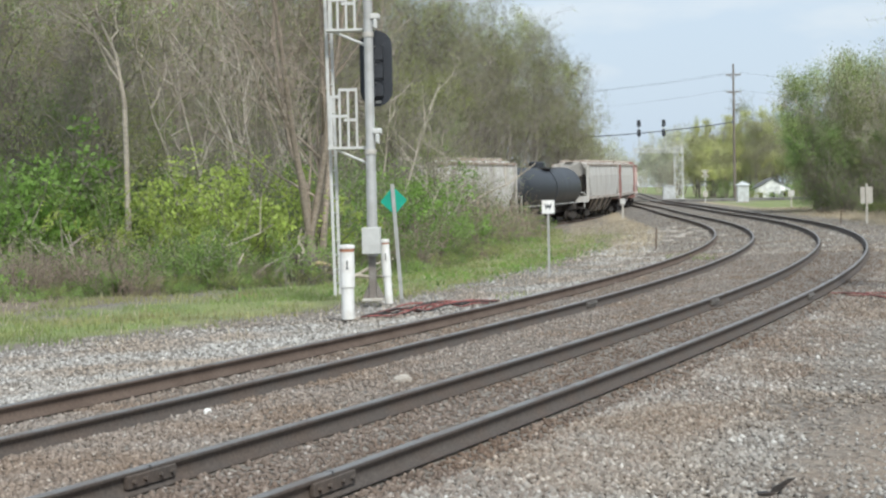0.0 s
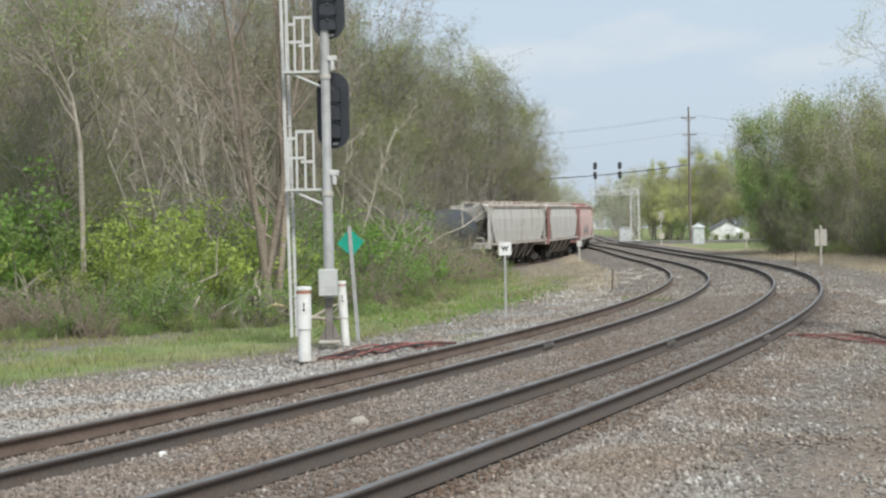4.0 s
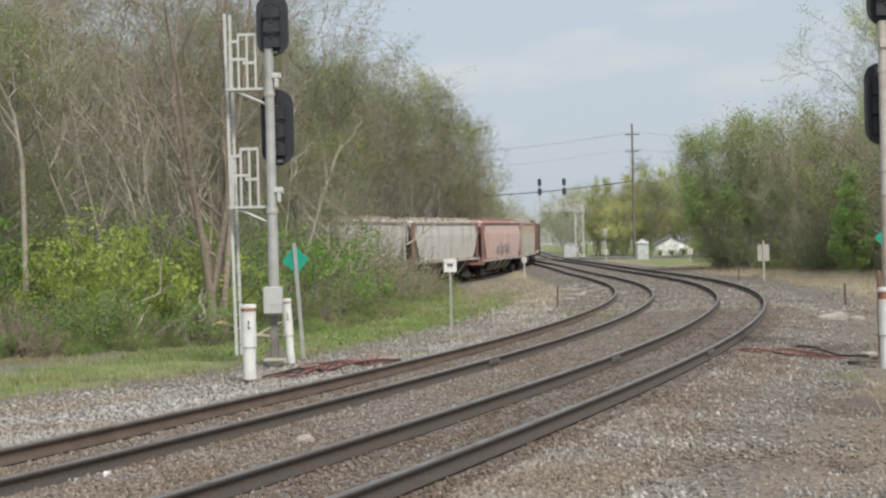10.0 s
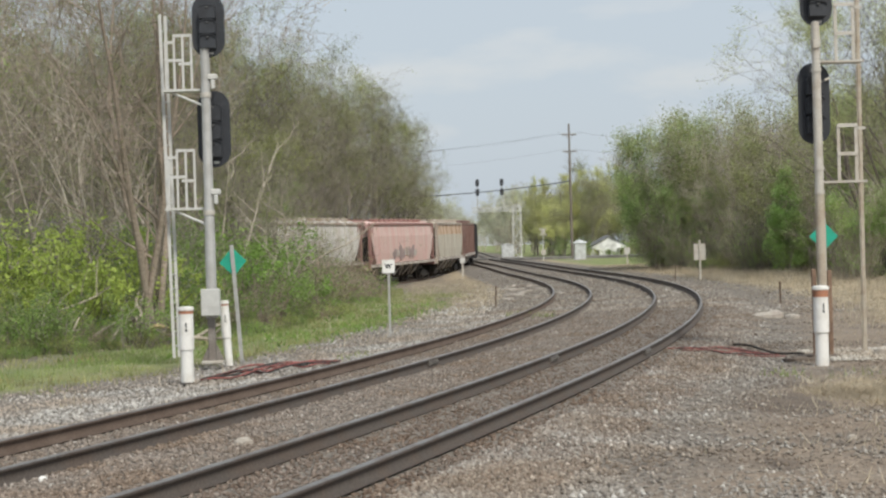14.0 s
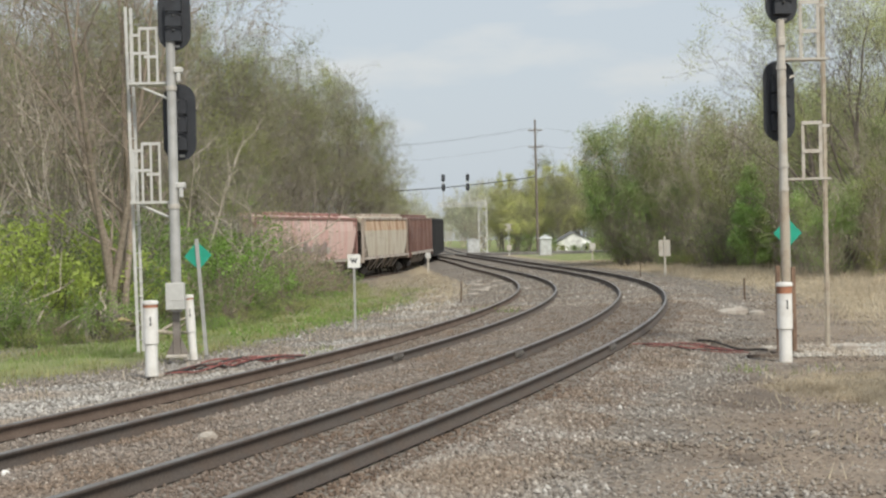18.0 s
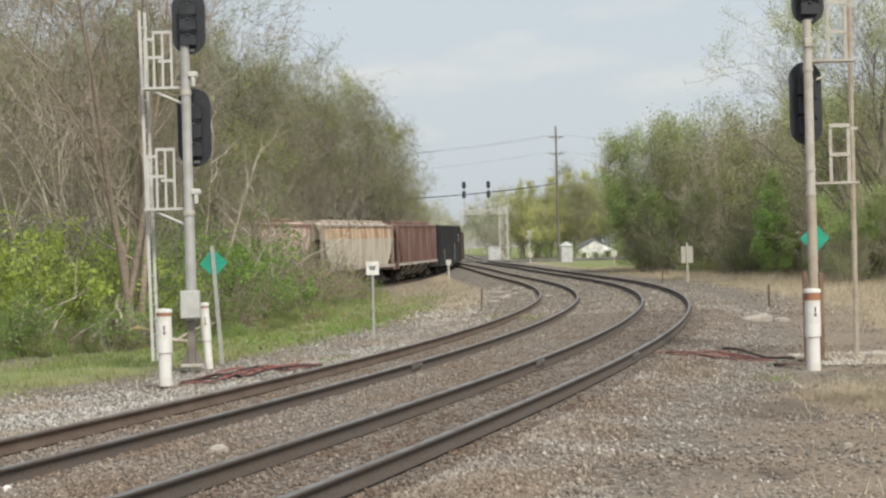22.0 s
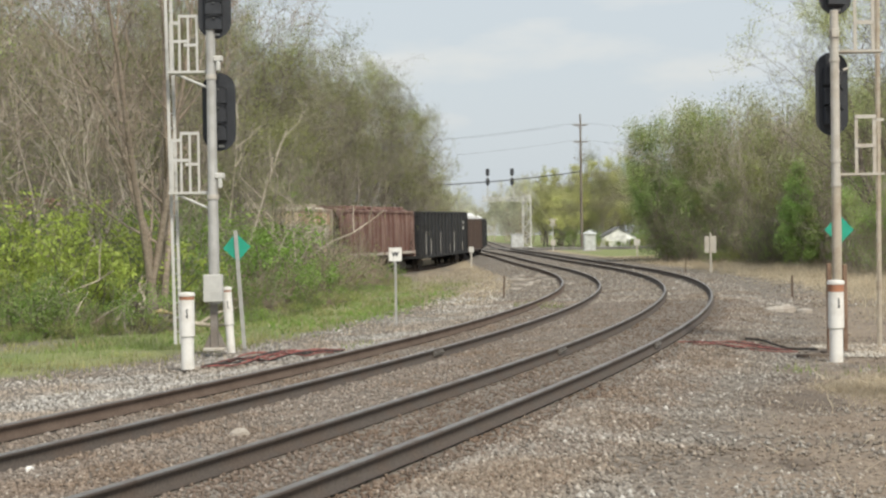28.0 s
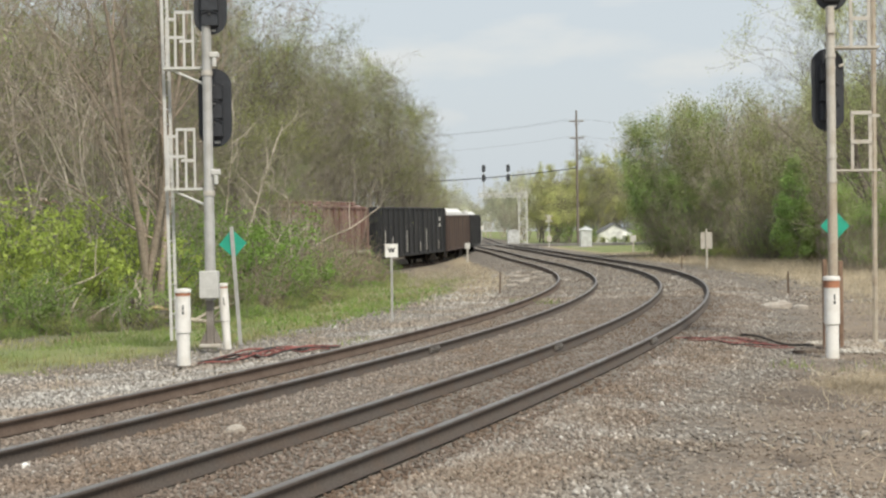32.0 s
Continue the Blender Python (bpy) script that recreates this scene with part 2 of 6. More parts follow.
# mesh building
class Shape:
    """Vertices, faces and material slots, gathered piece by piece and linked as one mesh."""

    def __init__(self):
        self.v, self.f, self.m = [], [], []

    def add(self, v, f, slot=0):
        k = len(self.v)
        self.v += [tuple(p) for p in v]
        self.f += [tuple(k + i for i in q) for q in f]
        self.m += [slot] * len(f)

    def box(self, lo, hi, slot=0, bevel=0.0, m=None):
        if bevel <= 0:
            x, y, z = zip(lo, hi)
            v = [Vector((x[i & 1], y[i >> 1 & 1], z[i >> 2 & 1])) for i in range(8)]
            f = [(0, 2, 3, 1), (4, 5, 7, 6), (0, 1, 5, 4), (1, 3, 7, 5), (3, 2, 6, 7), (2, 0, 4, 6)]
        else:
            b = bevel
            v, f = [], []
            ring = [(lo[0] + b, lo[1]), (hi[0] - b, lo[1]), (hi[0], lo[1] + b), (hi[0], hi[1] - b), (hi[0] - b, hi[1]), (lo[0] + b, hi[1]), (lo[0], hi[1] - b), (lo[0], lo[1] + b)]
            cx, cy = (lo[0] + hi[0]) / 2, (lo[1] + hi[1]) / 2
            for z, k in ((lo[2], 1), (lo[2] + b, 0), (hi[2] - b, 0), (hi[2], 1)):
                for x, y in ring:
                    v.append(Vector((x - b * k * (1 if x > cx else -1), y - b * k * (1 if y > cy else -1), z)))
            for j in range(3):
                for i in range(8):
                    f.append((8 * j + i, 8 * j + (i + 1) % 8, 8 * j + 8 + (i + 1) % 8, 8 * j + 8 + i))
            f += [tuple(range(7, -1, -1)), tuple(range(24, 32))]
        self.add([m @ p for p in v] if m else v, f, slot)
        return self

    def tube(self, pts, radii, sides=8, slot=0, caps=True):
        pts = [Vector(p) for p in pts]
        if not hasattr(radii, "__len__"):
            radii = [radii] * len(pts)
        v, f = [], []
        for i, p in enumerate(pts):
            d = (pts[min(i + 1, len(pts) - 1)] - pts[max(i - 1, 0)]).normalized()
            a = d.cross(Vector((0.31, 0.93, 0.17)) if abs(d.z) > 0.9 else Vector((0, 0, 1))).normalized()
            b = d.cross(a)
            for k in range(sides):
                w = 2 * math.pi * k / sides
                v.append(p + (a * math.cos(w) + b * math.sin(w)) * radii[i])
        for i in range(len(pts) - 1):
            for k in range(sides):
                q = (k + 1) % sides
                f.append((i * sides + k, i * sides + q, (i + 1) * sides + q, (i + 1) * sides + k))
        if caps:
            f += [tuple(range(sides - 1, -1, -1)), tuple(range((len(pts) - 1) * sides, len(pts) * sides))]
        self.add(v, f, slot)
        return self

    def lathe(self, profile, sides=16, axis="z", at=(0, 0, 0), slot=0):
        """profile: (radius, height) pairs, turned about an axis through at."""
        v, f = [], []
        for r, h in profile:
            for k in range(sides):
                w = 2 * math.pi * k / sides
                p = {"z": (r * math.cos(w), r * math.sin(w), h), "y": (r * math.cos(w), h, r * math.sin(w)), "x": (h, r * math.cos(w), r * math.sin(w))}[axis]
                v.append(Vector(p) + Vector(at))
        for i in range(len(profile) - 1):
            for k in range(sides):
                q = (k + 1) % sides
                f.append((i * sides + k, i * sides + q, (i + 1) * sides + q, (i + 1) * sides + k))
        f += [tuple(range(sides - 1, -1, -1)), tuple(range((len(profile) - 1) * sides, len(profile) * sides))]
        self.add(v, f, slot)
        return self

    def prism(self, outline, lo, hi, axis="y", slot=0):
        """An outline of (a, b) pairs, extruded along an axis from lo to hi."""
        put = {"y": lambda a, b, c: (a, c, b), "x": lambda a, b, c: (c, a, b), "z": lambda a, b, c: (a, b, c)}[axis]
        n = len(outline)
        v = [put(a, b, lo) for a, b in outline] + [put(a, b, hi) for a, b in outline]
        f = [(i, (i + 1) % n, n + (i + 1) % n, n + i) for i in range(n)] + [tuple(range(n - 1, -1, -1)), tuple(range(n, 2 * n))]
        self.add(v, f, slot)
        return self

    def mesh(self, name, mats, smooth=False):
        me = bpy.data.meshes.new(name)
        me.from_pydata(self.v, [], self.f)
        for m in mats if isinstance(mats, (list, tuple)) else [mats]:
            me.materials.append(m)
        if any(self.m):
            me.polygons.foreach_set("material_index", self.m)
        if smooth:
            me.polygons.foreach_set("use_smooth", [True] * len(self.f))
            me.set_sharp_from_angle(angle=radians(40))
        bm = bmesh.new()
        bm.from_mesh(me)
        bmesh.ops.recalc_face_normals(bm, faces=bm.faces)
        bm.to_mesh(me)
        bm.free()
        return me


def part(name, shape, material, parent, label="", smooth=False, m=None):
    ob = new(name, shape.mesh(name, material, smooth))
    ob.parent = parent
    if m is not None:
        ob.matrix_basis = m
    return tagged(ob, label) if label else ob


def thing(name, label, category, m=None, group="", kind=""):
    ob = new(name)
    ob.empty_display_size = 0.2
    if m is not None:
        ob.matrix_basis = m
    return tagged(ob, label, category, group, kind)


def bulk(name, v, f, mats, slots=None):
    """A large mesh from arrays: v (n, 3), f (m, 3 or 4)."""
    me = bpy.data.meshes.new(name)
    k = f.shape[1]
    me.vertices.add(len(v))
    me.vertices.foreach_set("co", np.asarray(v, np.float32).ravel())
    me.loops.add(f.size)
    me.loops.foreach_set("vertex_index", np.asarray(f, np.int32).ravel())
    me.polygons.add(len(f))
    me.polygons.foreach_set("loop_start", np.arange(0, f.size, k, dtype=np.int32))
    me.polygons.foreach_set("loop_total", np.full(len(f), k, np.int32))
    for m in mats if isinstance(mats, (list, tuple)) else [mats]:
        me.materials.append(m)
    if slots is not None:
        me.polygons.foreach_set("material_index", np.asarray(slots, np.int32))
    me.update(calc_edges=True)
    return me


# the plan: two main tracks on a curve, a connecting track that drops away to the left
GAUGE, SPACING = 1.51, 3.87
KNOT_S = np.array([-40, 0, 15, 30, 45, 60, 80, 110, 150, 180, 220, 260, 420.0])
KNOT_K = np.array([-3.0, -3.0, -3.3, -4.9, -4.7, -5.2, -3.5, 1.1, -1.0, 0.8, 0.5, 0.0, 0.0]) / 1000
TS = np.concatenate([np.arange(-30, 60, 0.5), np.arange(60, 420.1, 1.5)])


def main_line():
    k = np.interp(TS, KNOT_S, KNOT_K)
    turn = np.concatenate([[0], np.cumsum((k[1:] + k[:-1]) / 2 * np.diff(TS))])
    th = 0.35994 + turn - np.interp(0, TS, turn)
    x = np.concatenate([[0], np.cumsum((np.sin(th[1:]) + np.sin(th[:-1])) / 2 * np.diff(TS))])
    y = np.concatenate([[0], np.cumsum((np.cos(th[1:]) + np.cos(th[:-1])) / 2 * np.diff(TS))])
    return x - np.interp(0, TS, x) - 4.992, y - np.interp(0, TS, y) + 5.351, th


AX, AY, ATH = main_line()


def grade(y):
    return 0.00128 * np.clip(y - 5, -35, 330)


def rail_line(off, lift):
    """A line of points beside the near track's centre: off metres to its left, lift above its low rail's head."""
    return np.stack([AX - np.cos(ATH) * off, AY + np.sin(ATH) * off, 0.00128 * TS + lift], 1)


CU = np.arange(-6, 216, 1.0)


def c_xy(u):
    """The connecting track: leaves the far main track and curves away to the left."""
    return 4.75 - (0.0208 * np.maximum(u, 0)) ** 3, 224 - u


def c_z(u):
    return 0.17 - np.clip(u, 0, 104) * 0.0090


C_LINE = np.stack([*c_xy(CU), c_z(CU)], 1)
C_S = np.concatenate([[0], np.cumsum(np.linalg.norm(np.diff(C_LINE, axis=0), axis=1))]) - 6.0


def beside(x, y, line=None):
    """Signed distance to the near track's centre line, positive on its outer side."""
    lx, ly = (AX, AY) if line is None else (line[:, 0], line[:, 1])
    x, y = np.asarray(x, float).ravel(), np.asarray(y, float).ravel()
    out = np.empty(len(x))
    for a in range(0, len(x), 20000):
        px, py = x[a:a + 20000, None], y[a:a + 20000, None]
        i = ((px - lx) ** 2 + (py - ly) ** 2).argmin(1)
        i = np.clip(i, 1, len(lx) - 2)
        dx, dy = lx[i + 1] - lx[i - 1], ly[i + 1] - ly[i - 1]
        n = np.hypot(dx, dy)
        out[a:a + 20000] = (dy * (px[:, 0] - lx[i]) - dx * (py[:, 0] - ly[i])) / n
    return out


def land(x, y):
    """Height of the ground sheet."""
    x, y = np.asarray(x, float), np.asarray(y, float)
    d = beside(x, y)
    z = np.interp(d, [-60, -13, -9.5, -6.6, -5.4, -3.87, -2.0, 0, 1.5, 2.9, 6, 60], [-0.5, -0.5, -0.46, -0.40, -0.30, -0.285, -0.21, -0.19, -0.20, -0.33, -0.36, -0.36])
    dc = beside(x, y, C_LINE[::-1])
    zc = np.interp(np.clip(224 - y, 0, 200), CU, c_z(CU)) - 0.20
    side = np.where(dc > 0, np.interp(dc, [2.2, 22.0], [1, 0]), np.interp(-dc, [1.6, 4.0], [1, 0]))
    w = side * np.interp(y, [60, 85], [0, 1]) * (y < 215) * np.interp(d, [-9.5, -5.6], [1, 0])
    return (z + grade(y)) * (1 - w) + zc * w


def on_land(x, y):
    return float(land(np.array([x]), np.array([y]))[0])


# ground sheet
def ground_mat():
    m = bpy.data.materials.new("ground_soil")
    m.use_nodes = True
    n, l = m.node_tree.nodes, m.node_tree.links
    b = n["Principled BSDF"]
    b.inputs["Roughness"].default_value = 0.95
    co = n.new("ShaderNodeTexCoord")

    def noise_at(s, d=5.0):
        t = n.new("ShaderNodeTexNoise")
        t.inputs["Scale"].default_value, t.inputs["Detail"].default_value = s, d
        l.new(co.outputs["Object"], t.inputs["Vector"])
        return t.outputs["Fac"]

    def two(a, b_, fac, lo=0.4, hi=0.6):
        r = n.new("ShaderNodeValToRGB")
        r.color_ramp.elements[0].position, r.color_ramp.elements[1].position = lo, hi
        r.color_ramp.elements[0].color, r.color_ramp.elements[1].color = (*a, 1), (*b_, 1)
        l.new(fac, r.inputs["Fac"])
        return r.outputs["Color"]

    def mix(fac, a, b_):
        x = n.new("ShaderNodeMix")
        x.data_type = "RGBA"
        l.new(fac, x.inputs["Factor"])
        l.new(a, x.inputs[6])
        l.new(b_, x.inputs[7])
        return x.outputs[2]

    def zone(name, jitter=0.35):
        a, s, q = n.new("ShaderNodeAttribute"), n.new("ShaderNodeMath"), n.new("ShaderNodeMapRange")
        a.attribute_name = name
        s.operation = "ADD"
        l.new(a.outputs["Fac"], s.inputs[0])
        o = n.new("ShaderNodeMath")
        o.operation = "MULTIPLY_ADD"
        o.inputs[1].default_value, o.inputs[2].default_value = jitter * 2, -jitter
        l.new(noise_at(1.3, 6), o.inputs[0])
        l.new(o.outputs[0], s.inputs[1])
        q.inputs["From Min"].default_value, q.inputs["From Max"].default_value = 0.35, 0.65
        l.new(s.outputs[0], q.inputs["Value"])
        return q.outputs["Result"]

    v = n.new("ShaderNodeTexVoronoi")
    v.inputs["Scale"].default_value = 17.0
    l.new(co.outputs["Object"], v.inputs["Vector"])
    hs = n.new("ShaderNodeSeparateColor")
    l.new(v.outputs["Color"], hs.inputs["Color"])
    gravel = mix(noise_at(0.5), two((0.085, 0.073, 0.063), (0.29, 0.265, 0.23), hs.outputs[0], 0.0, 1.0), two((0.07, 0.056, 0.045), (0.24, 0.20, 0.16), hs.outputs[0], 0.0, 1.0))
    dark = two((0.095, 0.075, 0.06), (0.16, 0.125, 0.095), noise_at(3))
    dirt = mix(noise_at(6), two((0.215, 0.163, 0.119), (0.285, 0.225, 0.168), noise_at(0.7)), two((0.12, 0.09, 0.066), (0.30, 0.245, 0.19), hs.outputs[1], 0, 1))
    straw = mix(noise_at(9), two((0.39, 0.325, 0.22), (0.29, 0.225, 0.15), noise_at(0.6)), two((0.25, 0.19, 0.12), (0.46, 0.39, 0.27), noise_at(30)))
    green = mix(noise_at(8), two((0.15, 0.20, 0.065), (0.24, 0.235, 0.105), noise_at(0.8)), two((0.11, 0.15, 0.05), (0.29, 0.32, 0.12), noise_at(30)))
    litter = two((0.15, 0.115, 0.085), (0.22, 0.18, 0.14), noise_at(4))
    pr = n.new("ShaderNodeMapRange")
    pr.inputs["From Min"].default_value, pr.inputs["From Max"].default_value = 0.56, 0.66
    l.new(noise_at(0.45, 7), pr.inputs["Value"])
    dirt = mix(pr.outputs["Result"], dirt, dark)
    c = mix(zone("dirt"), gravel, dirt)
    c = mix(zone("bare"), c, dark)
    c = mix(zone("litter"), c, litter)
    c = mix(zone("straw"), c, straw)
    c = mix(zone("green"), c, green)
    l.new(c, b.inputs["Base Color"])
    bp = n.new("ShaderNodeBump")
    bp.inputs["Strength"].default_value, bp.inputs["Distance"].default_value = 0.8, 0.03
    l.new(v.outputs["Distance"], bp.inputs["Height"])
    l.new(bp.outputs["Normal"], b.inputs["Normal"])
    return m


def build_ground():
    gx = np.concatenate([[-2500, -1200, -600, -300, -150, -90], np.arange(-60, -24, 2.0), np.arange(-24, 26, 0.3), np.arange(26, 60, 2.0), [70, 100, 160, 300, 600, 1200, 2500]])
    gy = np.concatenate([[-300, -100, -40, -15], np.arange(-5, 70, 0.35), np.arange(70, 130, 1.0), np.arange(130, 330, 4.0), [340, 380, 450, 600, 900, 1500, 2600, 4200]])
    X, Y = np.meshgrid(gx, gy)
    x, y = X.ravel(), Y.ravel()
    z = land(x, y)
    d = beside(x, y)
    bump = np.array([noise.noise((a * 0.35, b * 0.35, 0)) for a, b in zip(x, y)])
    z = z + bump * np.interp(np.abs(d + 2), [4.5, 9], [0.0, 0.07])
    nx, ny = len(gx), len(gy)
    i = (np.arange(ny - 1)[:, None] * nx + np.arange(nx - 1)[None]).ravel()
    me = bulk("ground", np.stack([x, y, z], 1), np.stack([i, i + 1, i + nx + 1, i + nx], 1), ground_mat())
    left = np.clip((-6.4 - d) / 1.2, 0, 1)
    grass = np.interp(d, [-17, -14.5, -12.0, -9.4, -8.4], [0.0, 0.45, 0.72, 0.6, 0.0]) * (y < 175)
    grass = grass * np.where(d > -11.5, np.interp(y, [58, 74, 92], [1, 0.6, 0.0]), np.interp(y, [90, 110], [1, 0.3]))
    rim = np.interp(y, [22, 33], [-12.6, -9.2])
    grass = np.where(y < 36, np.interp(d - rim, [-8, -3, -0.8, 0.2], [0.3, 0.72, 0.6, 0.0]), grass)
    def blob(px, py, rx, ry):
        return np.clip(1.4 - 1.4 * np.hypot((x - px) / rx, (y - py) / ry), 0, 1)

    zones = {
        "bare": np.maximum(blob(4.9, 23.2, 1.1, 2.6), np.maximum(0.8 * blob(5.6, 26.2, 0.7, 1.4), 0.75 * blob(3.6, 17.0, 0.5, 1.3))),
        "litter": np.clip((-15.0 - d) / 2, 0, 1) * 0.9,
        "green": np.maximum(grass, np.where((x > 12) & (y > 150), np.interp(x, [13, 17, 40], [0, 0.7, 0.8]), 0)),
        "straw": np.maximum(np.interp(d, [3.5, 6.5, 200], [0, 0.85, 0.9]) * np.interp(y, [16, 20, 28, 34, 44, 60], [0.35, 0.6, 0.6, 0.45, 0.75, 1.0]) * (d > 0), np.interp(d, [-9, -7.2, -6.3], [0, 0.38, 0]) * (y > 30) + 0.5 * np.interp(d, [-13, -11, -7.5, -6.2], [0, 1, 0.8, 0]) * np.interp(y, [52, 66], [0, 1]) * (d < 0)),
        "dirt": np.interp(d, [2.2, 4.0, 30], [0.12, 0.62, 0.75]) * (d > 0) * (y < 60) + 0.25 * left,
    }
    zones["straw"] = np.maximum(zones["straw"], blob(7.4, 24.2, 1.9, 3.6)) * (1 - 0.8 * zones["bare"])
    for k, w in zones.items():
        a = me.attributes.new(k, "FLOAT", "POINT")
        a.data.foreach_set("value", w.astype(np.float32))
    tagged(new("ground", me), "gravelly trackside ground with patches of grass", "ground", kind="structure")


build_ground()

# rails: tall head, web and foot, swept along the tracks
PROFILE = [(-0.07, 0), (-0.07, 0.018), (-0.012, 0.042), (-0.009, 0.125), (-0.036, 0.142), (-0.037, 0.172), (-0.028, 0.184), (0.028, 0.184), (0.037, 0.172), (0.036, 0.142), (0.009, 0.125), (0.012, 0.042), (0.07, 0.018), (0.07, 0)]


def sweep(line, name, side):
    p = np.asarray(line)
    d = np.gradient(p[:, :2], axis=0)
    d /= np.linalg.norm(d, axis=1)[:, None]
    right = np.stack([d[:, 1], -d[:, 0]], 1)
    k = len(PROFILE)
    v = np.concatenate([np.stack([p[:, 0] + right[:, 0] * a, p[:, 1] + right[:, 1] * a, p[:, 2] - 0.184 + b], 1)[:, None] for a, b in PROFILE], 1).reshape(-1, 3)
    i = (np.arange(len(p) - 1)[:, None] * k + np.arange(k - 1)[None]).ravel()
    slots = np.tile([1 if j in (5, 6, 7) else 0 for j in range(k - 1)], len(p) - 1)
    me = bulk(name, v, np.stack([i, i + k, i + k + 1, i + 1], 1), [side, RAIL_TOP], slots)
    return me


near = thing("railway_track", "near curving main line track with polished steel rails", "railway track", group="main tracks")
far_t = thing("railway_track", "second curving main line track with rusty-sided rails", "railway track", group="main tracks")
conn = thing("railway_track", "connecting track curving away behind the brush", "railway track")
for owner, off, lift, side in ((near, -GAUGE / 2, 0.0155, RAIL_SIDE), (near, GAUGE / 2, 0, RAIL_SIDE), (far_t, SPACING - GAUGE / 2, -0.072, RAIL_SIDE), (far_t, SPACING + GAUGE / 2, -0.0877, RAIL_RUST)):
    ob = new("rail", sweep(rail_line(off, lift), "rail", side))
    ob.parent = owner
for s in (-1, 1):
    d = np.gradient(C_LINE[:, :2], axis=0)
    d /= np.linalg.norm(d, axis=1)[:, None]
    line = C_LINE + np.stack([-d[:, 1], d[:, 0], 0 * d[:, 0]], 1) * s * GAUGE / 2
    ob = new("rail", sweep(line, "rail", RAIL_RUST))
    ob.parent = conn

STONE_BAR = mat("worn_steel", (0.17, 0.155, 0.14), 0.6, 0.3, var=0.2, scale=4, fine=30, bump=0.05)


# bolted joint bars, and gaps between rail lengths
def joint(owner, off, lift, s, bright):
    x, y, th = float(np.interp(s, TS, AX)), float(np.interp(s, TS, AY)), float(np.interp(s, TS, ATH))
    x, y = x - math.cos(th) * off, y + math.sin(th) * off
    sh = Shape()
    for k in (-1, 1):
        sh.box((k * 0.035 - 0.022, -0.32, -0.135), (k * 0.035 + 0.022, 0.32, -0.035), bevel=0.006)
        for b in (-0.25, -0.1, 0.1, 0.25):
            sh.lathe([(0.02, k * 0.057), (0.02, k * 0.085)], 6, "x", (0, b, -0.085))
    bar = part("joint_bar", sh, STONE_BAR if bright else RAIL_SIDE, owner, "", m=pose(x, y, 0.00128 * s + lift, 0, 0, -math.degrees(th)))
    part("rail_gap", Shape().box((-0.039, -0.006, -0.03), (0.039, 0.006, 0.0015)), BLACK, bar)


for owner, off, lift, s, bright in ((near, -GAUGE / 2, 0.0155, 7.0, False), (near, GAUGE / 2, 0.0, 6.9, False), (near, -GAUGE / 2, 0.0155, 26.8, True), (near, GAUGE / 2, 0.0, 25.4, True), (far_t, SPACING - GAUGE / 2, -0.072, 25.7, True)):
    joint(owner, off, lift, s, bright)

# ties, nearly buried in the ballast
tie_mesh = Shape().box((-1.3, -0.115, -0.17), (1.3, 0.115, 0.0), bevel=0.015).mesh("tie", TIE)
for owner, off, lift in ((near, 0, 0.008), (far_t, SPACING, -0.08)):
    for s in np.arange(2, 74, 0.56):
        i = np.interp(s, TS, np.arange(len(TS)))
        th = np.interp(s, TS, ATH)
        x = np.interp(s, TS, AX) - math.cos(th) * off
        y = np.interp(s, TS, AY) + math.sin(th) * off
        ob = new("tie", tie_mesh)
        ob.parent = owner
        ob.matrix_basis = pose(x, y, 0.00128 * s + lift - 0.192 + random.uniform(-0.05, -0.02), 0, 0, -math.degrees(th) + random.uniform(-1.5, 1.5))


# loose ballast, stone by stone near the camera
def stones(name, label, n, region, size, material, seed, lift=0.0, start=10.3, deep=44):
    """Angular stones scattered over a region(x, y) -> keep mask, resting on the ground sheet."""
    r = np.random.default_rng(seed)
    y = start + deep * r.random(n) ** 1.7
    x = r.uniform(-0.42, 0.42, n) * y + 0.2
    keep = region(x, y, r)
    x, y = x[keep], y[keep]
    n = len(x)
    z = land(x, y) + lift
    base = np.array([(1, 0, 0), (0, 1, 0), (-1, 0, 0), (0, -1, 0), (0.15, 0.1, 0.8), (-0.1, 0.1, -0.7)])
    s = size * r.uniform(0.55, 1.35, n)[:, None, None]
    v = base[None] * (1 + r.uniform(-0.4, 0.4, (n, 6, 3))) * s * r.uniform(0.7, 1.25, (n, 1, 3))
    a = r.uniform(0, 6.28, n)
    c, q = np.cos(a)[:, None], np.sin(a)[:, None]
    v = np.stack([v[..., 0] * c - v[..., 1] * q, v[..., 0] * q + v[..., 1] * c, v[..., 2] + v[..., 0] * r.uniform(-0.4, 0.4, (n, 1))], 2)
    v += np.stack([x, y, z + 0.25 * s[:, 0, 0]], 1)[:, None]
    f = np.array([(0, 1, 4), (1, 2, 4), (2, 3, 4), (3, 0, 4), (1, 0, 5), (2, 1, 5), (3, 2, 5), (0, 3, 5)])
    f = (np.arange(n)[:, None, None] * 6 + f[None]).reshape(-1, 3)
    tagged(new(name, bulk(name, v.reshape(-1, 3), f, material)), label, "gravel", kind="stuff")


def clear_of_rails(d):
    return np.all([np.abs(d + o) > 0.085 for o in (-GAUGE / 2, GAUGE / 2, SPACING - GAUGE / 2, SPACING + GAUGE / 2)], axis=0)


def in_beds(x, y, r):
    d = beside(x, y)
    return (d > -5.6) & (d < 2.4) & clear_of_rails(d) & ((d < -0.75) | (d > 1.25))


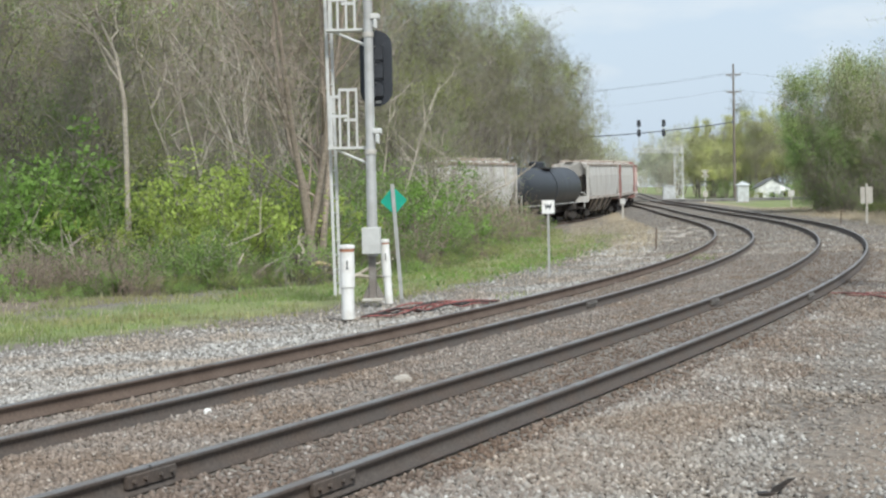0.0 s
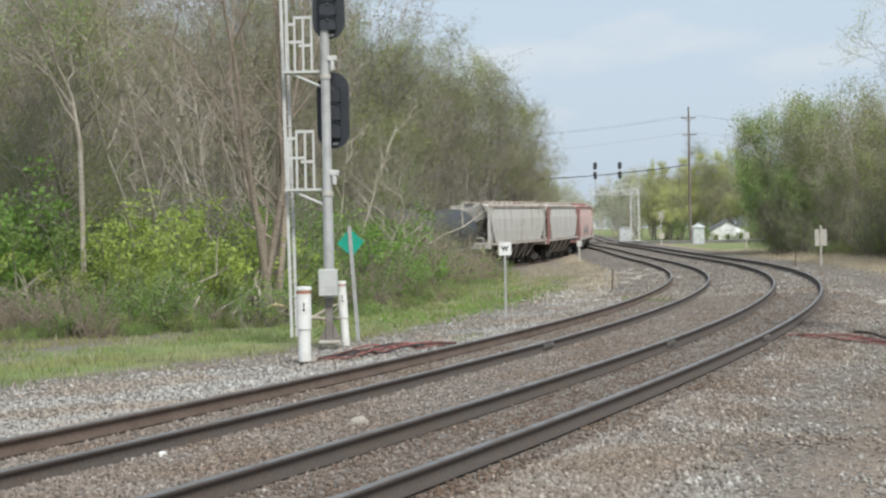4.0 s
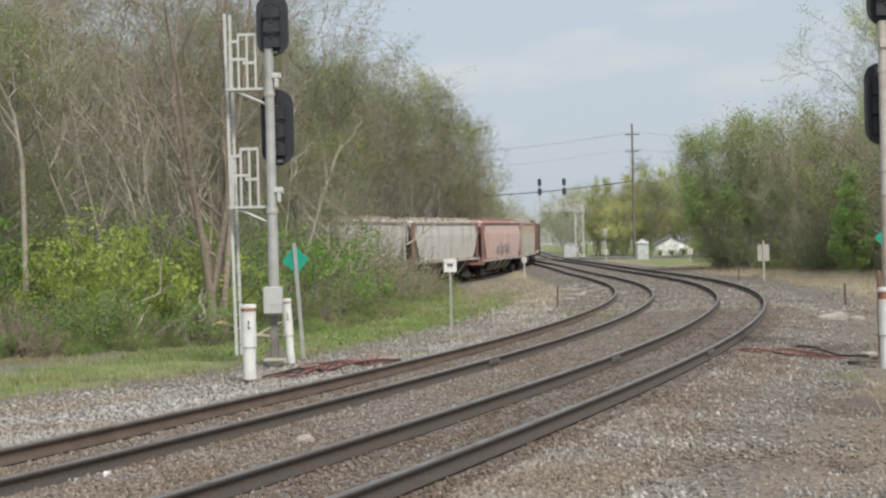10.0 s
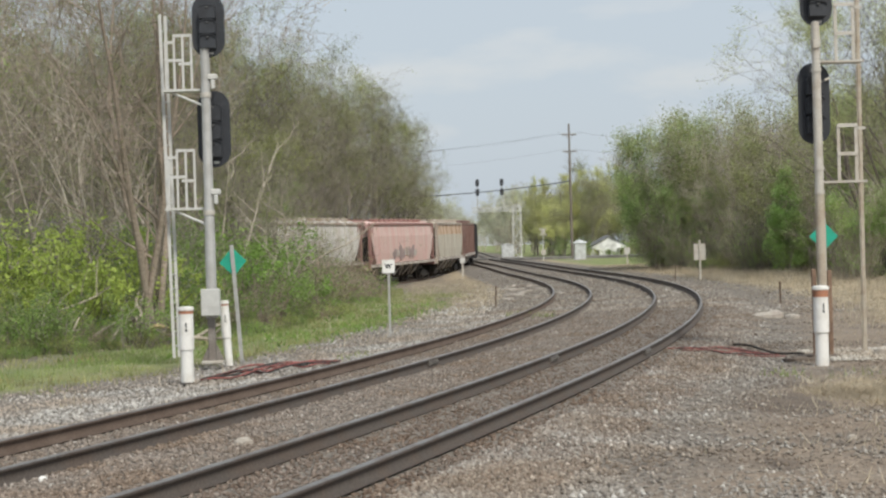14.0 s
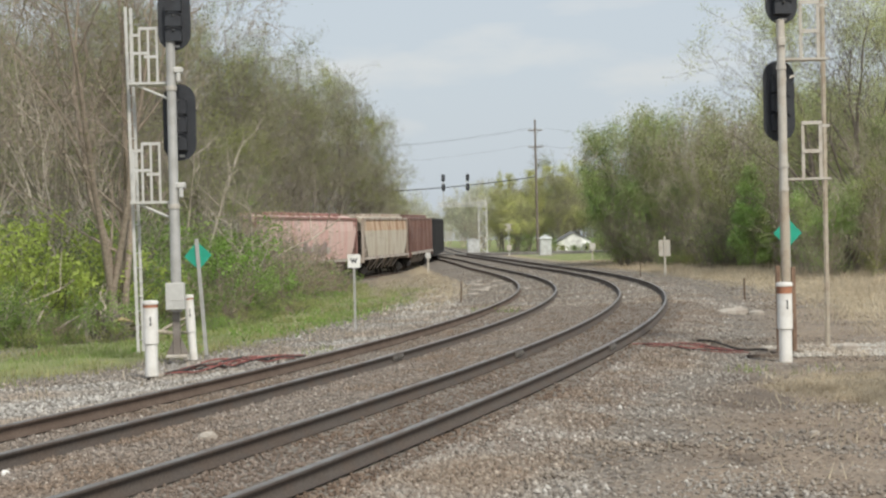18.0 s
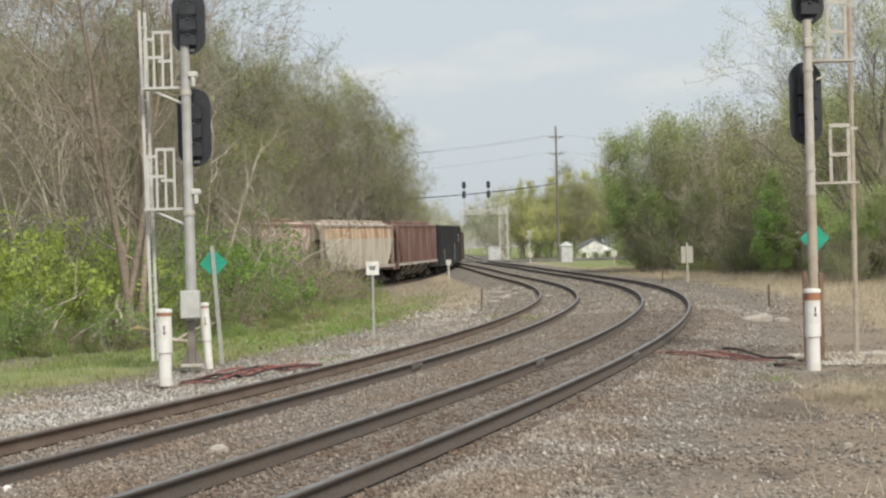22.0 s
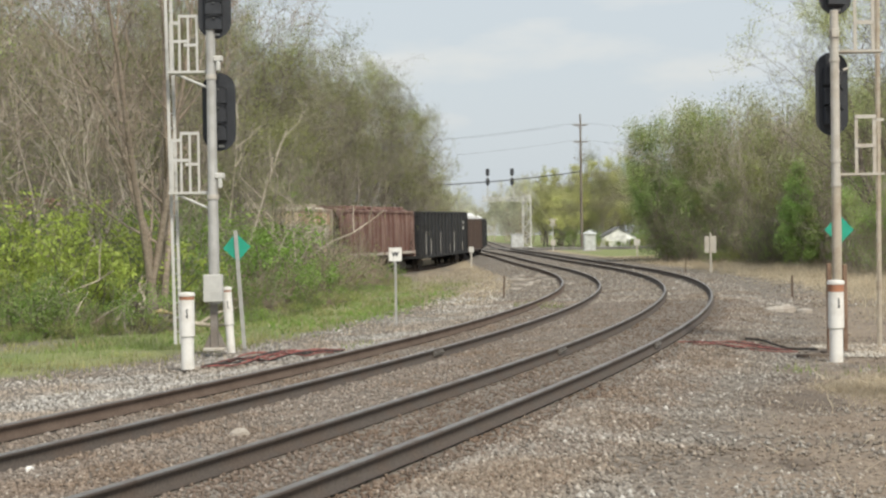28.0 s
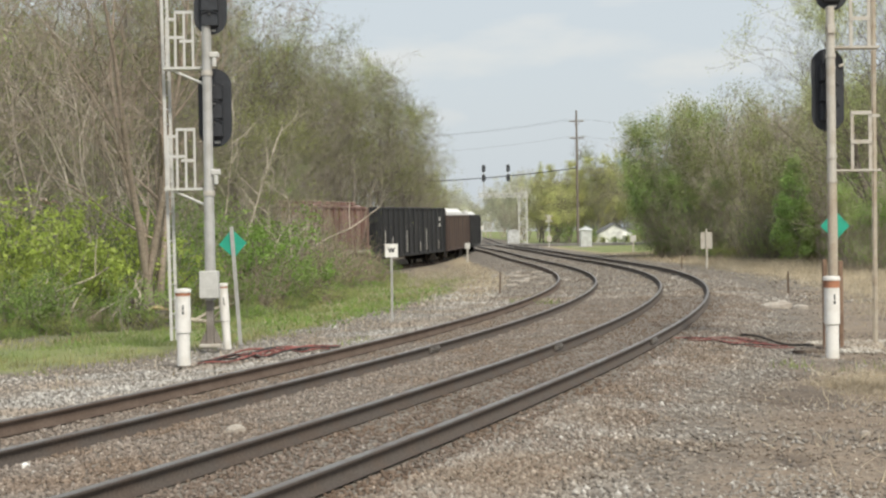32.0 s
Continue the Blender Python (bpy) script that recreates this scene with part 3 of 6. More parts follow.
def on_shoulder(x, y, r):
    d = beside(x, y)
    return (d > np.interp(y, [22, 33], [-12.8, -9.8])) & (d < -4.75) & clear_of_rails(d) & (r.random(len(d)) < np.interp(d - np.interp(y, [22, 33], [-3.2, 0]), [-9.6, -8.4, -7.0], [0.02, 0.5, 1.0]))


def on_outer_side(x, y, r):
    d = beside(x, y)
    patch = np.array([noise.noise((a * 0.5, b * 0.5, 3)) for a, b in zip(x, y)])
    return (d > 1.2) & (d < 14) & (r.random(len(d)) < np.interp(d, [1.2, 2.0, 2.8, 3.6, 14], [1.3, 1.2, 0.62, 0.17, 0.09]) * np.interp(patch, [-0.25, 0.25], [0.2, 1.3]))


stones("ballast", "grey-brown crushed stone ballast between the rails", 210000, in_beds, 0.025, STONE, 1)
stones("ballast", "dark dusty brown ballast in the near track", 120000, lambda x, y, r: (beside(x, y) > -0.85) & (beside(x, y) < 1.35) & clear_of_rails(beside(x, y)), 0.025, STONE_BROWN, 23)
stones("shoulder_ballast", "pale grey crushed stone along the ballast shoulder", 150000, on_shoulder, 0.032, STONE_BLUE, 2)
stones("loose_gravel", "loose stones strewn over the dirt beside the track", 200000, on_outer_side, 0.031, STONE_GREY, 3)


stones("fine_gravel", "fine brown grit over the dirt", 150000, lambda x, y, r: (beside(x, y) > 2.2) & (r.random(len(x)) < 0.26), 0.014, STONE, 15, start=10.3, deep=26)
stones("loose_gravel", "patch of grey gravel in the bare dirt", 60000, lambda x, y, r: (r.random(len(x)) < 0.3 * np.clip(1.6 - 1.6 * np.hypot((x - 3.6 - 0.5 * (y - 15.6)) / 1.4, (y - 15.6) / 2.6), 0, 1)), 0.022, STONE_GREY, 19, deep=14)
stones("rubble", "pale rubble strip between the tracks", 40000, lambda x, y, r: r.random(len(x)) < np.clip(1.5 - 1.5 * np.hypot((x - 1.2 - 0.05 * (y - 62)) / 1.5, (y - 62) / 13), 0, 1), 0.05, STONE_PALE, 21, start=46, deep=32)
stones("gravel_drive", "pale gravel strip by the signal foot", 60000, lambda x, y, r: (x > 7.75 + 0.3 * np.sin(3 * y)) & (y > 30.4) & (y < 33.6), 0.035, STONE_PALE, 12, start=28, deep=8)
stones("loose_gravel", "pale gravel and dust along the far rail", 150000, lambda x, y, r: (np.abs(beside(x, y) + SPACING - 0.3) < 0.42) & (y < 34) & (r.random(len(x)) < 0.85), 0.02, STONE_PALE, 14)
stones("ballast", "distant grey-brown ballast along the curve", 80000, lambda x, y, r: ((beside(x, y) > -5.6) & (beside(x, y) < 2.4) & clear_of_rails(beside(x, y))) | on_shoulder(x, y, r), 0.042, STONE_GREY, 4, start=52, deep=75)
stones("loose_gravel", "scattered stones at the foot of the ballast", 16000, lambda x, y, r: (beside(x, y) > 1.8) & (beside(x, y) < 6), 0.05, STONE_GREY, 9, start=50, deep=60)


def blades(name, label, n, area, height, width, material, seed, density, bend=0.35):
    """Grass blades as thin bent triangles, in tufts."""
    r = np.random.default_rng(seed)
    x, y = r.uniform(area[0], area[1], n), r.uniform(area[2], area[3], n)
    tuft = np.array([noise.noise((a * 0.8, b * 0.8, seed)) + 0.5 * noise.noise((a * 3, b * 3, seed)) for a, b in zip(x, y)])
    keep = (r.random(n) < density(x, y, beside(x, y)) * np.interp(tuft, [-0.25, 0.4], [0.03, 1.25])) & (np.abs(x) < 0.45 * y)
    x, y = x[keep], y[keep]
    n = len(x)
    z = land(x, y) - 0.02
    h = height * r.uniform(0.4, 1.3, n)
    a = r.uniform(0, 6.28, n)
    bx, by = r.normal(0, bend, n) * h, r.normal(0, bend, n) * h
    w = width * r.uniform(0.6, 1.4, n)
    v = np.stack([np.stack([x - np.cos(a) * w, y - np.sin(a) * w, z], 1), np.stack([x + np.cos(a) * w, y + np.sin(a) * w, z], 1), np.stack([x + bx, y + by, z + h], 1)], 1)
    tagged(new(name, bulk(name, v.reshape(-1, 3), np.arange(3 * n).reshape(-1, 3), material)), label, "grass", kind="stuff")


blades("grass", "short green grass between ballast and brush", 360000, (-22, 4, 21, 112), 0.17, 0.013, GRASS, 5, lambda x, y, d: np.interp(d - np.interp(y, [22, 33], [-3.4, 0]), [-19, -15, -10.2, -9.0, -8.2], [0.1, 0.85, 0.9, 0.35, 0.0]) * np.where(d > -12, np.interp(y, [58, 74, 92], [1, 0.6, 0.05]), 1))
blades("dry_grass", "pale dry grass on the field beside the track", 620000, (3, 40, 14, 150), 0.15, 0.010, STRAW, 6, lambda x, y, d: np.interp(d, [3.2, 5.0, 9.0], [0.0, 0.35, 1.0]) * np.interp(y, [14, 18, 22, 28, 32, 36, 46, 60], [0.05, 0.4, 1.2, 1.2, 0.4, 0.35, 0.6, 1.0]), 0.9)
blades("dry_grass", "tan dry grass patch by the signal foot", 80000, (4.5, 11, 19, 29), 0.13, 0.010, STRAW, 16, lambda x, y, d: 2.0 * np.clip(1.5 - 1.5 * np.hypot((x - 7.3) / 1.8, (y - 24.2) / 3.2), 0, 1), 0.9)
blades("grass", "green weeds by the posts and rails", 30000, (-3, 9, 24, 60), 0.16, 0.014, GRASS, 17, lambda x, y, d: 0.9 * ((np.hypot((x - 6.6) / 1.0, (y - 27.6) / 1.0) < 1) | (np.hypot((x + 1.6) / 0.5, (y - 35.5) / 1.2) < 1) | (np.hypot((x - 3.3) / 0.8, (y - 52) / 2.5) < 1)))
blades("dry_grass", "tall pale dry grass along the field", 250000, (6, 44, 36, 120), 0.42, 0.011, STRAW, 18, lambda x, y, d: np.interp(d, [4.5, 6.5, 12], [0.0, 0.5, 0.8]) * np.interp(y, [36, 44], [0.3, 1.0]), 0.5)
blades("dry_grass", "thin dry grass tufts at the edge of the ballast", 90000, (-16, 6, 26, 125), 0.20, 0.014, STRAW, 8, lambda x, y, d: np.interp(d, [-11, -8.6, -7.6, -6.6], [0.25, 0.3, 0.35, 0.0]) * np.interp(y, [50, 66], [0.6, 2.2]))

blades("weeds", "broad-leaved bright weeds along the grass strip", 9000, (-9, 1, 38, 76), 0.17, 0.04, LEAF_FRESH, 27, lambda x, y, d: np.interp(d, [-11.5, -10.2, -9.0, -8.4], [0.5, 1.0, 0.6, 0.0]) * np.interp(y, [38, 46, 66, 76], [0.3, 1.0, 0.8, 0.0]), 0.8)

# signals
STUB = mat("stub_steel", (0.19, 0.165, 0.145), 0.85, 0.1, var=0.25, scale=4, fine=30, second=(0.25, 0.23, 0.21))
CASE_DARK = mat("lamp_case_paint", (0.032, 0.036, 0.044), 0.6, var=0.2, scale=4, fine=20, bump=0.04, second=(0.024, 0.026, 0.032))
LATCH = mat("dull_latch", (0.16, 0.16, 0.16), 0.5, 0.5, var=0.1)
CASE = mat("case_paint", (0.55, 0.55, 0.53), 0.55, var=0.06, scale=3, fine=20, bump=0.03, second=(0.47, 0.47, 0.45))


TAN_STEEL = mat("tan_stained_steel", (0.44, 0.39, 0.32), 0.75, 0.1, var=0.15, scale=3, fine=30, bump=0.06, second=(0.35, 0.285, 0.215), amount=0.4)
RUST_POST = mat("rusty_channel", (0.25, 0.165, 0.115), 0.9, 0.1, var=0.25, scale=4, fine=30, second=(0.17, 0.11, 0.08))


def signal_head(parent, at, h, w, label):
    """A tall oval backboard seen from behind: three arched lamp cases with latches, stacked on it."""
    x, y, z = at
    r = w / 2
    out = [(x + r * math.cos(a), z + h / 2 - r + r * math.sin(a)) for a in np.linspace(0, math.pi, 13)] + [(x + r * math.cos(a), z - h / 2 + r + r * math.sin(a)) for a in np.linspace(math.pi, 2 * math.pi, 13)]
    head = part("signal_head", Shape().prism(out, y - 0.012, y + 0.012), BLACK, parent, label)
    step = h * 0.235
    for k in (-1, 0, 1):
        c = z + k * step - 0.02 * h
        e = step / 2 - 0.008
        arch = [(x - 0.165, c - e), (x + 0.165, c - e)] + [(x + 0.165 * math.cos(a), c + e * 0.55 + e * 0.45 * math.sin(a)) for a in np.linspace(0, math.pi, 9)]
        case = part("lamp_case", Shape().prism(arch, y - 0.20 - 0.012 * k, y - 0.012), CASE_DARK, head)
        lip = [(x + 0.172 * math.cos(a), c + e * 0.55 + e * 0.48 * math.sin(a)) for a in np.linspace(0, math.pi, 9)]
        part("rim", Shape().prism(lip + [(p, q - 0.022) for p, q in lip[::-1]], y - 0.225, y - 0.19), BLACK, case)
        part("latch", Shape().box((x - 0.025, y - 0.235, c + e * 0.45), (x + 0.03, y - 0.195, c + e * 0.62), bevel=0.006), LATCH, case)
    part("tag", Shape().box((x - 0.02, y - 0.03, z - h * 0.455), (x + 0.10, y - 0.014, z - h * 0.42), bevel=0.004), GALV, head, "pale metal tag")
    return head


def cage(parent, x0, x1, y, z0, z1, cols, metal):
    """A railing of flat bars round a work platform, with mid rails at uneven heights."""
    for i, x in enumerate(np.linspace(x0, x1, cols)):
        part("baluster", Shape().box((x - 0.022, y - 0.015, z0), (x + 0.022, y + 0.015, z1 if i else z1 - 0.12)), metal, parent)
    w = (x1 - x0) / (cols - 1)
    for a, b, z in ((x0 + w, x1, z1), (x0, x0 + w, z1 - 0.14), (x0, x0 + 2 * w, z0 + (z1 - z0) * 0.54), (x0 + 1.6 * w, x1, z0 + (z1 - z0) * 0.47)):
        part("railing_bar", Shape().box((a - 0.02, y - 0.022, z - 0.03), (b + 0.02, y - 0.016, z + 0.03)), metal, parent)


def ladder(parent, x, y, z0, z1, lean, w, metal, depth):
    lad = thing("ladder", "", "", None)
    lad.parent = parent
    for k in (0, 1):
        dy = depth * k
        part("stile", Shape().box((-0.03, -0.02, 0), (0.03, 0.02, z1 - z0)), metal, lad, m=pose(x + w * k, y + dy, z0, 0, -lean, 0))
    n = int((z1 - z0) / 0.305)
    for i in range(n):
        z = z0 + 0.25 + i * 0.305
        s = (z - z0) * math.tan(radians(lean))
        part("rung", Shape().tube([(x - s, y, z), (x + w - s, y + depth, z)], 0.012, 6), metal, lad)
    return lad


def signal_left():
    T = thing("railway_signal", "grey galvanised signal mast with two black three-lamp heads", "railway signal", pose(-4.49, 34.3, -0.27), group="signals beside the tracks")
    part("mast", Shape().lathe([(0.115, 0.95), (0.105, 3.2), (0.10, 3.22), (0.095, 6.6), (0.095, 6.62), (0.02, 6.66)], 16), MAST, T, smooth=True)
    part("base_post", Shape().box((-0.09, -0.07, 0), (0.06, 0.07, 1.0), bevel=0.01), STUB, T, "dark weathered steel stub under the mast")
    part("base_plate", Shape().box((-0.22, -0.22, 0.0), (0.22, 0.22, 0.06), bevel=0.01), GALV_OLD, T)
    for a in (-1, 1):
        part("gusset", Shape().prism([(0.07 * a, 0.06), (0.24 * a, 0.06), (0.07 * a, 0.42)], -0.012, 0.012), STUB, T)
    box = part("junction_box", Shape().box((-0.19, -0.30, 1.0), (0.20, -0.10, 1.56), bevel=0.015), CASE, T, "pale grey equipment box")
    part("lid_seam", Shape().box((-0.195, -0.305, 1.20), (0.205, -0.095, 1.215)), GALV, box)
    signal_head(T, (0.11, 0.34, 4.92), 1.62, 0.69, "black oval signal head behind the mast")
    signal_head(T, (0.085, 0.06, 7.06), 1.32, 0.68, "black oval signal head on top of the mast")
    for z in (3.62, 6.02):
        part("bracket", Shape().box((0.05, -0.1, z - 0.1), (0.25, 0.06, z + 0.02), bevel=0.02).box((0.12, -0.12, z - 0.3), (0.2, 0.0, z - 0.1), bevel=0.02), GALV, T, smooth=False)
    ladder(T, -0.90, 0.55, 0.1, 7.40, 0.8, 0.07, GALV, 0.26)
    for z0, z1 in ((3.27, 4.47), (5.76, 6.88)):
        plat = part("platform", Shape().box((-0.93, 0.1, z0 - 0.05), (-0.10, 0.5, z0)), GALV, T)
        part("brace", Shape().tube([(-0.75, 0.2, z0 - 0.06), (-0.08, 0.05, z0 - 0.36)], 0.028, 6), GALV, T)
        cage(plat, -0.84, -0.30, 0.14, z0, z1, 4, GALV)
    part("clamp", Shape().lathe([(0.125, 3.10), (0.125, 3.20)], 14), GALV_OLD, T)
    part("clamp", Shape().lathe([(0.115, 5.56), (0.115, 5.66)], 14), GALV_OLD, T)
    return T


def signal_right():
    T = thing("railway_signal", "weathered tan-grey signal mast with two black heads", "railway signal", pose(7.63, 31.5, -0.36), group="signals beside the tracks")
    part("mast", Shape().lathe([(0.086, 3.2), (0.082, 6.5), (0.02, 6.54)], 16), GALV_OLD, T, smooth=True)
    part("lower_mast", Shape().lathe([(0.095, 0.05), (0.092, 2.9), (0.088, 3.22)], 16), TAN_STEEL, T, "tan rust-stained lower length", smooth=True)
    part("base_post", Shape().box((-0.19, 0.0, 0), (-0.11, 0.10, 1.75), bevel=0.01).box((0.11, 0.0, 0), (0.19, 0.10, 1.72), bevel=0.01), RUST_POST, T, "rusty steel channels at the foot")
    part("base_block", Shape().box((-0.28, -0.2, -0.1), (0.28, 0.28, 0.10), bevel=0.02), TIE, T)
    signal_head(T, (0.02, 0.34, 4.97), 1.58, 0.62, "black oval signal head behind the mast")
    signal_head(T, (0.04, 0.06, 7.10), 1.32, 0.62, "black oval signal head on top of the mast")
    ladder(T, 0.95, 0.55, 0.12, 7.3, -0.25, 0.03, TAN_STEEL, 0.22)
    for z0, z1 in ((3.45, 4.52), (5.78, 6.86)):
        plat = part("platform", Shape().box((0.06, 0.1, z0 - 0.04), (0.96, 0.45, z0)), GALV_OLD, T)
        part("bar", Shape().box((0.78, 0.1, z1 - 0.09), (0.95, 0.14, z1 - 0.04)), GALV_OLD, plat)
        for x in (0.42, 0.76):
            part("baluster", Shape().box((x - 0.03, 0.1, z0), (x + 0.03, 0.13, z1)), GALV_OLD, plat)
        for z in (z1, z0 + 0.52):
            part("railing_bar", Shape().box((0.39, 0.08, z - 0.04), (0.79, 0.1, z + 0.03)), GALV_OLD, plat)
    part("bracket", Shape().tube([(0.0, 0.05, 5.33), (0.32, 0.3, 5.45)], 0.025, 6), GALV_OLD, T)
    part("clamp_box", Shape().box((-0.07, -0.11, 6.0), (0.07, -0.075, 6.16), bevel=0.008), GALV_OLD, T)
    for z in (3.2, 3.65, 5.55, 6.1):
        part("clamp", Shape().lathe([(0.10, z), (0.10, z + 0.07)], 14), GALV_OLD, T)
    return T


def cable_post(x, y, z, h, label, lean=0.0, k=1.0, low=0.86):
    """A white plastic cable riser: wide upper sleeve over a narrower tube, orange band and cap."""
    T = thing("cable_post", label, "post", pose(x, y, z, 0, lean, 0), group="white posts by the signals")
    T.scale = (k, k, 1)
    part("lower_tube", Shape().lathe([(0.118, -0.05), (0.118, h * 0.41)], 18), WHITE, T, smooth=True)
    part("upper_sleeve", Shape().lathe([(0.118, h * 0.40), (0.14, h * 0.41), (0.135, h * low)], 18), WHITE, T, smooth=True)
    part("band", Shape().lathe([(0.138, h * low), (0.138, h * 0.95)], 18), ORANGE, T, "faded orange band")
    part("cap", Shape().lathe([(0.15, h * 0.95), (0.155, h * 0.97), (0.14, h), (0.02, h + 0.01)], 18), WHITE, T, smooth=True)
    tag = part("marking", Shape().box((0.0, -0.1385, h * 0.66), (0.035, -0.134, h * 0.70)).box((0.005, -0.1385, h * 0.71), (0.03, -0.134, h * 0.78)), BLACK, T, "small dark warning print")
    return T


signal_left()
signal_right()
cable_post(-4.43, 30.15, -0.27, 1.33, "white plastic cable post with a faded orange band", low=0.905)
cable_post(-4.20, 34.6, -0.30, 1.32, "white plastic cable post leaning by the mast", -3.5, 0.72, 0.925)
cable_post(7.11, 29.5, -0.29, 1.42, "white plastic cable post with an orange band")


def diamond_sign(x, y, z, lean, label, up=0.0):
    T = thing("diamond_sign", label, "sign", pose(x, y, z, 0, lean, 0), group="green diamond signs")
    part("post", Shape().prism([(-0.04, -0.02), (0.04, -0.02), (0.04, 0.02), (0.015, 0.02), (0.012, -0.005), (-0.012, -0.005), (-0.015, 0.02), (-0.04, 0.02)], -0.05, 2.5 + up, "z"), MAST, T)
    part("panel", Shape().prism([(0, 1.82 + up), (0.30, 2.13 + up), (0, 2.45 + up), (-0.30, 2.13 + up)], 0.022, 0.028), GREEN_SIGN, T, "green diamond panel seen from behind its post")
    return T


diamond_sign(-4.08, 35.9, -0.30, -3.6, "green diamond sign on a leaning steel post")
diamond_sign(8.30, 34.0, -0.36, 0.0, "green diamond sign behind the signal mast", 0.25)

T = thing("whistle_post", "white square whistle sign on a thin steel post", "sign", pose(-1.0, 44.0, -0.28))
part("post", Shape().box((-0.028, -0.02, -0.05), (0.028, 0.02, 1.98)), MAST, T)
panel = part("panel", Shape().prism([(-0.17, 1.64), (0.17, 1.64), (0.17, 2.0), (-0.17, 2.0)], -0.028, -0.022), WHITE, T, "white panel")
letter = bpy.data.curves.new("letter", "FONT")
letter.body, letter.size, letter.align_x, letter.align_y, letter.extrude = "W", 0.165, "CENTER", "CENTER", 0.002
letter.offset = 0.009
letter.materials.append(BLACK)
lt = new("letter", letter)
lt.parent = panel
lt.matrix_basis = pose(0, -0.031, 1.82, 90, 0, 0)
tagged(lt, "black letter W")


# the train
def paint(name, col, rust, amount, rough=0.7):
    return mat(name, col, rough, var=0.16, scale=1.6, fine=9, bump=0.06, second=rust, amount=amount, streak=0.14)


UNDER = mat("underframe", (0.035, 0.031, 0.029), 0.85, var=0.3, scale=2, fine=12, second=(0.06, 0.048, 0.04))
GREY_CAR = paint("grey_car", (0.56, 0.54, 0.51), (0.46, 0.42, 0.38), 0.35)
WHITE_CAR = paint("white_car", (0.60, 0.575, 0.54), (0.50, 0.45, 0.40), 0.35)
PINK_CAR = paint("pink_car", (0.64, 0.40, 0.365), (0.66, 0.50, 0.455), 0.6)
TAN_CAR = paint("tan_car", (0.58, 0.535, 0.45), (0.45, 0.37, 0.29), 0.4)
RUST_BAND = paint("rusty_panel", (0.60, 0.46, 0.33), (0.38, 0.22, 0.135), 0.5)
MAROON_CAR = paint("maroon_car", (0.15, 0.078, 0.066), (0.25, 0.165, 0.14), 0.5)
BLACK_CAR = paint("black_car", (0.018, 0.019, 0.022), (0.032, 0.032, 0.034), 0.5)
TANK_CAR = paint("tank_car", (0.030, 0.034, 0.042), (0.045, 0.048, 0.055), 0.5, 0.5)
BROWN_CAR = paint("brown_car", (0.075, 0.052, 0.045), (0.11, 0.075, 0.06), 0.5)
RED_FRAME = paint("red_frame", (0.31, 0.165, 0.145), (0.27, 0.15, 0.13), 0.5)
RUST_ROOF = paint("rusty_roof", (0.45, 0.395, 0.345), (0.33, 0.245, 0.195), 0.5)
SILL = paint("pale_sill", (0.50, 0.45, 0.41), (0.36, 0.29, 0.25), 0.45)
GRAFFITI = paint("grey_spray", (0.27, 0.215, 0.215), (0.42, 0.31, 0.285), 0.5)
TARP = paint("white_cover", (0.78, 0.78, 0.78), (0.66, 0.66, 0.66), 0.4)


def wheelset():
    s = Shape()
    for y in (-0.72, 0.72):
        s.lathe([(0.06, -0.07), (0.40, -0.07), (0.47, -0.055), (0.46, 0.06), (0.38, 0.06), (0.30, 0.03), (0.06, 0.05)], 18, "y", (0, y, 0))
    s.tube([(0, -0.75, 0), (0, 0.75, 0)], 0.08, 10)
    return s.mesh("wheelset", UNDER, True)


WHEELS = wheelset()
ROLLING = []
FRAME = Shape().prism([(-1.25, 0.42), (-1.1, 0.62), (-0.45, 0.80), (0.45, 0.80), (1.1, 0.62), (1.25, 0.42), (0.95, 0.36), (0.4, 0.26), (-0.4, 0.26), (-0.95, 0.36)], 0.9, 1.08).prism([(-1.25, 0.42), (-1.1, 0.62), (-0.45, 0.80), (0.45, 0.80), (1.1, 0.62), (1.25, 0.42), (0.95, 0.36), (0.4, 0.26), (-0.4, 0.26), (-0.95, 0.36)], -1.08, -0.9).box((-0.25, -0.95, 0.4), (0.25, 0.95, 0.75)).mesh("truck_frame", UNDER)


def trucks(T, at):
    for x in (-at, at):
        fr = new("truck", FRAME)
        fr.parent = T
        fr.matrix_basis = pose(x, 0, 0)
        for dx in (-0.87, 0.87):
            w = new("wheelset", WHEELS)
            w.parent = fr
            w.matrix_basis = pose(dx, 0, 0.46)
            ROLLING.append((w, dx))
    for s in (-1, 1):
        part("coupler", Shape().box((s * (at + 2.1) - 0.6, -0.12, 0.75), (s * (at + 2.1) + 0.6, 0.12, 1.02), bevel=0.03), UNDER, T)


def grab_ladder(T, x, y, z0, z1, m):
    s = Shape()
    for dx in (-0.22, 0.22):
        s.box((x + dx - 0.02, y - 0.02, z0), (x + dx + 0.02, y + 0.02, z1))
    for z in np.arange(z0 + 0.15, z1, 0.38):
        s.box((x - 0.22, y - 0.015, z), (x + 0.22, y + 0.015, z + 0.03))
    part("ladder", s, m, T)


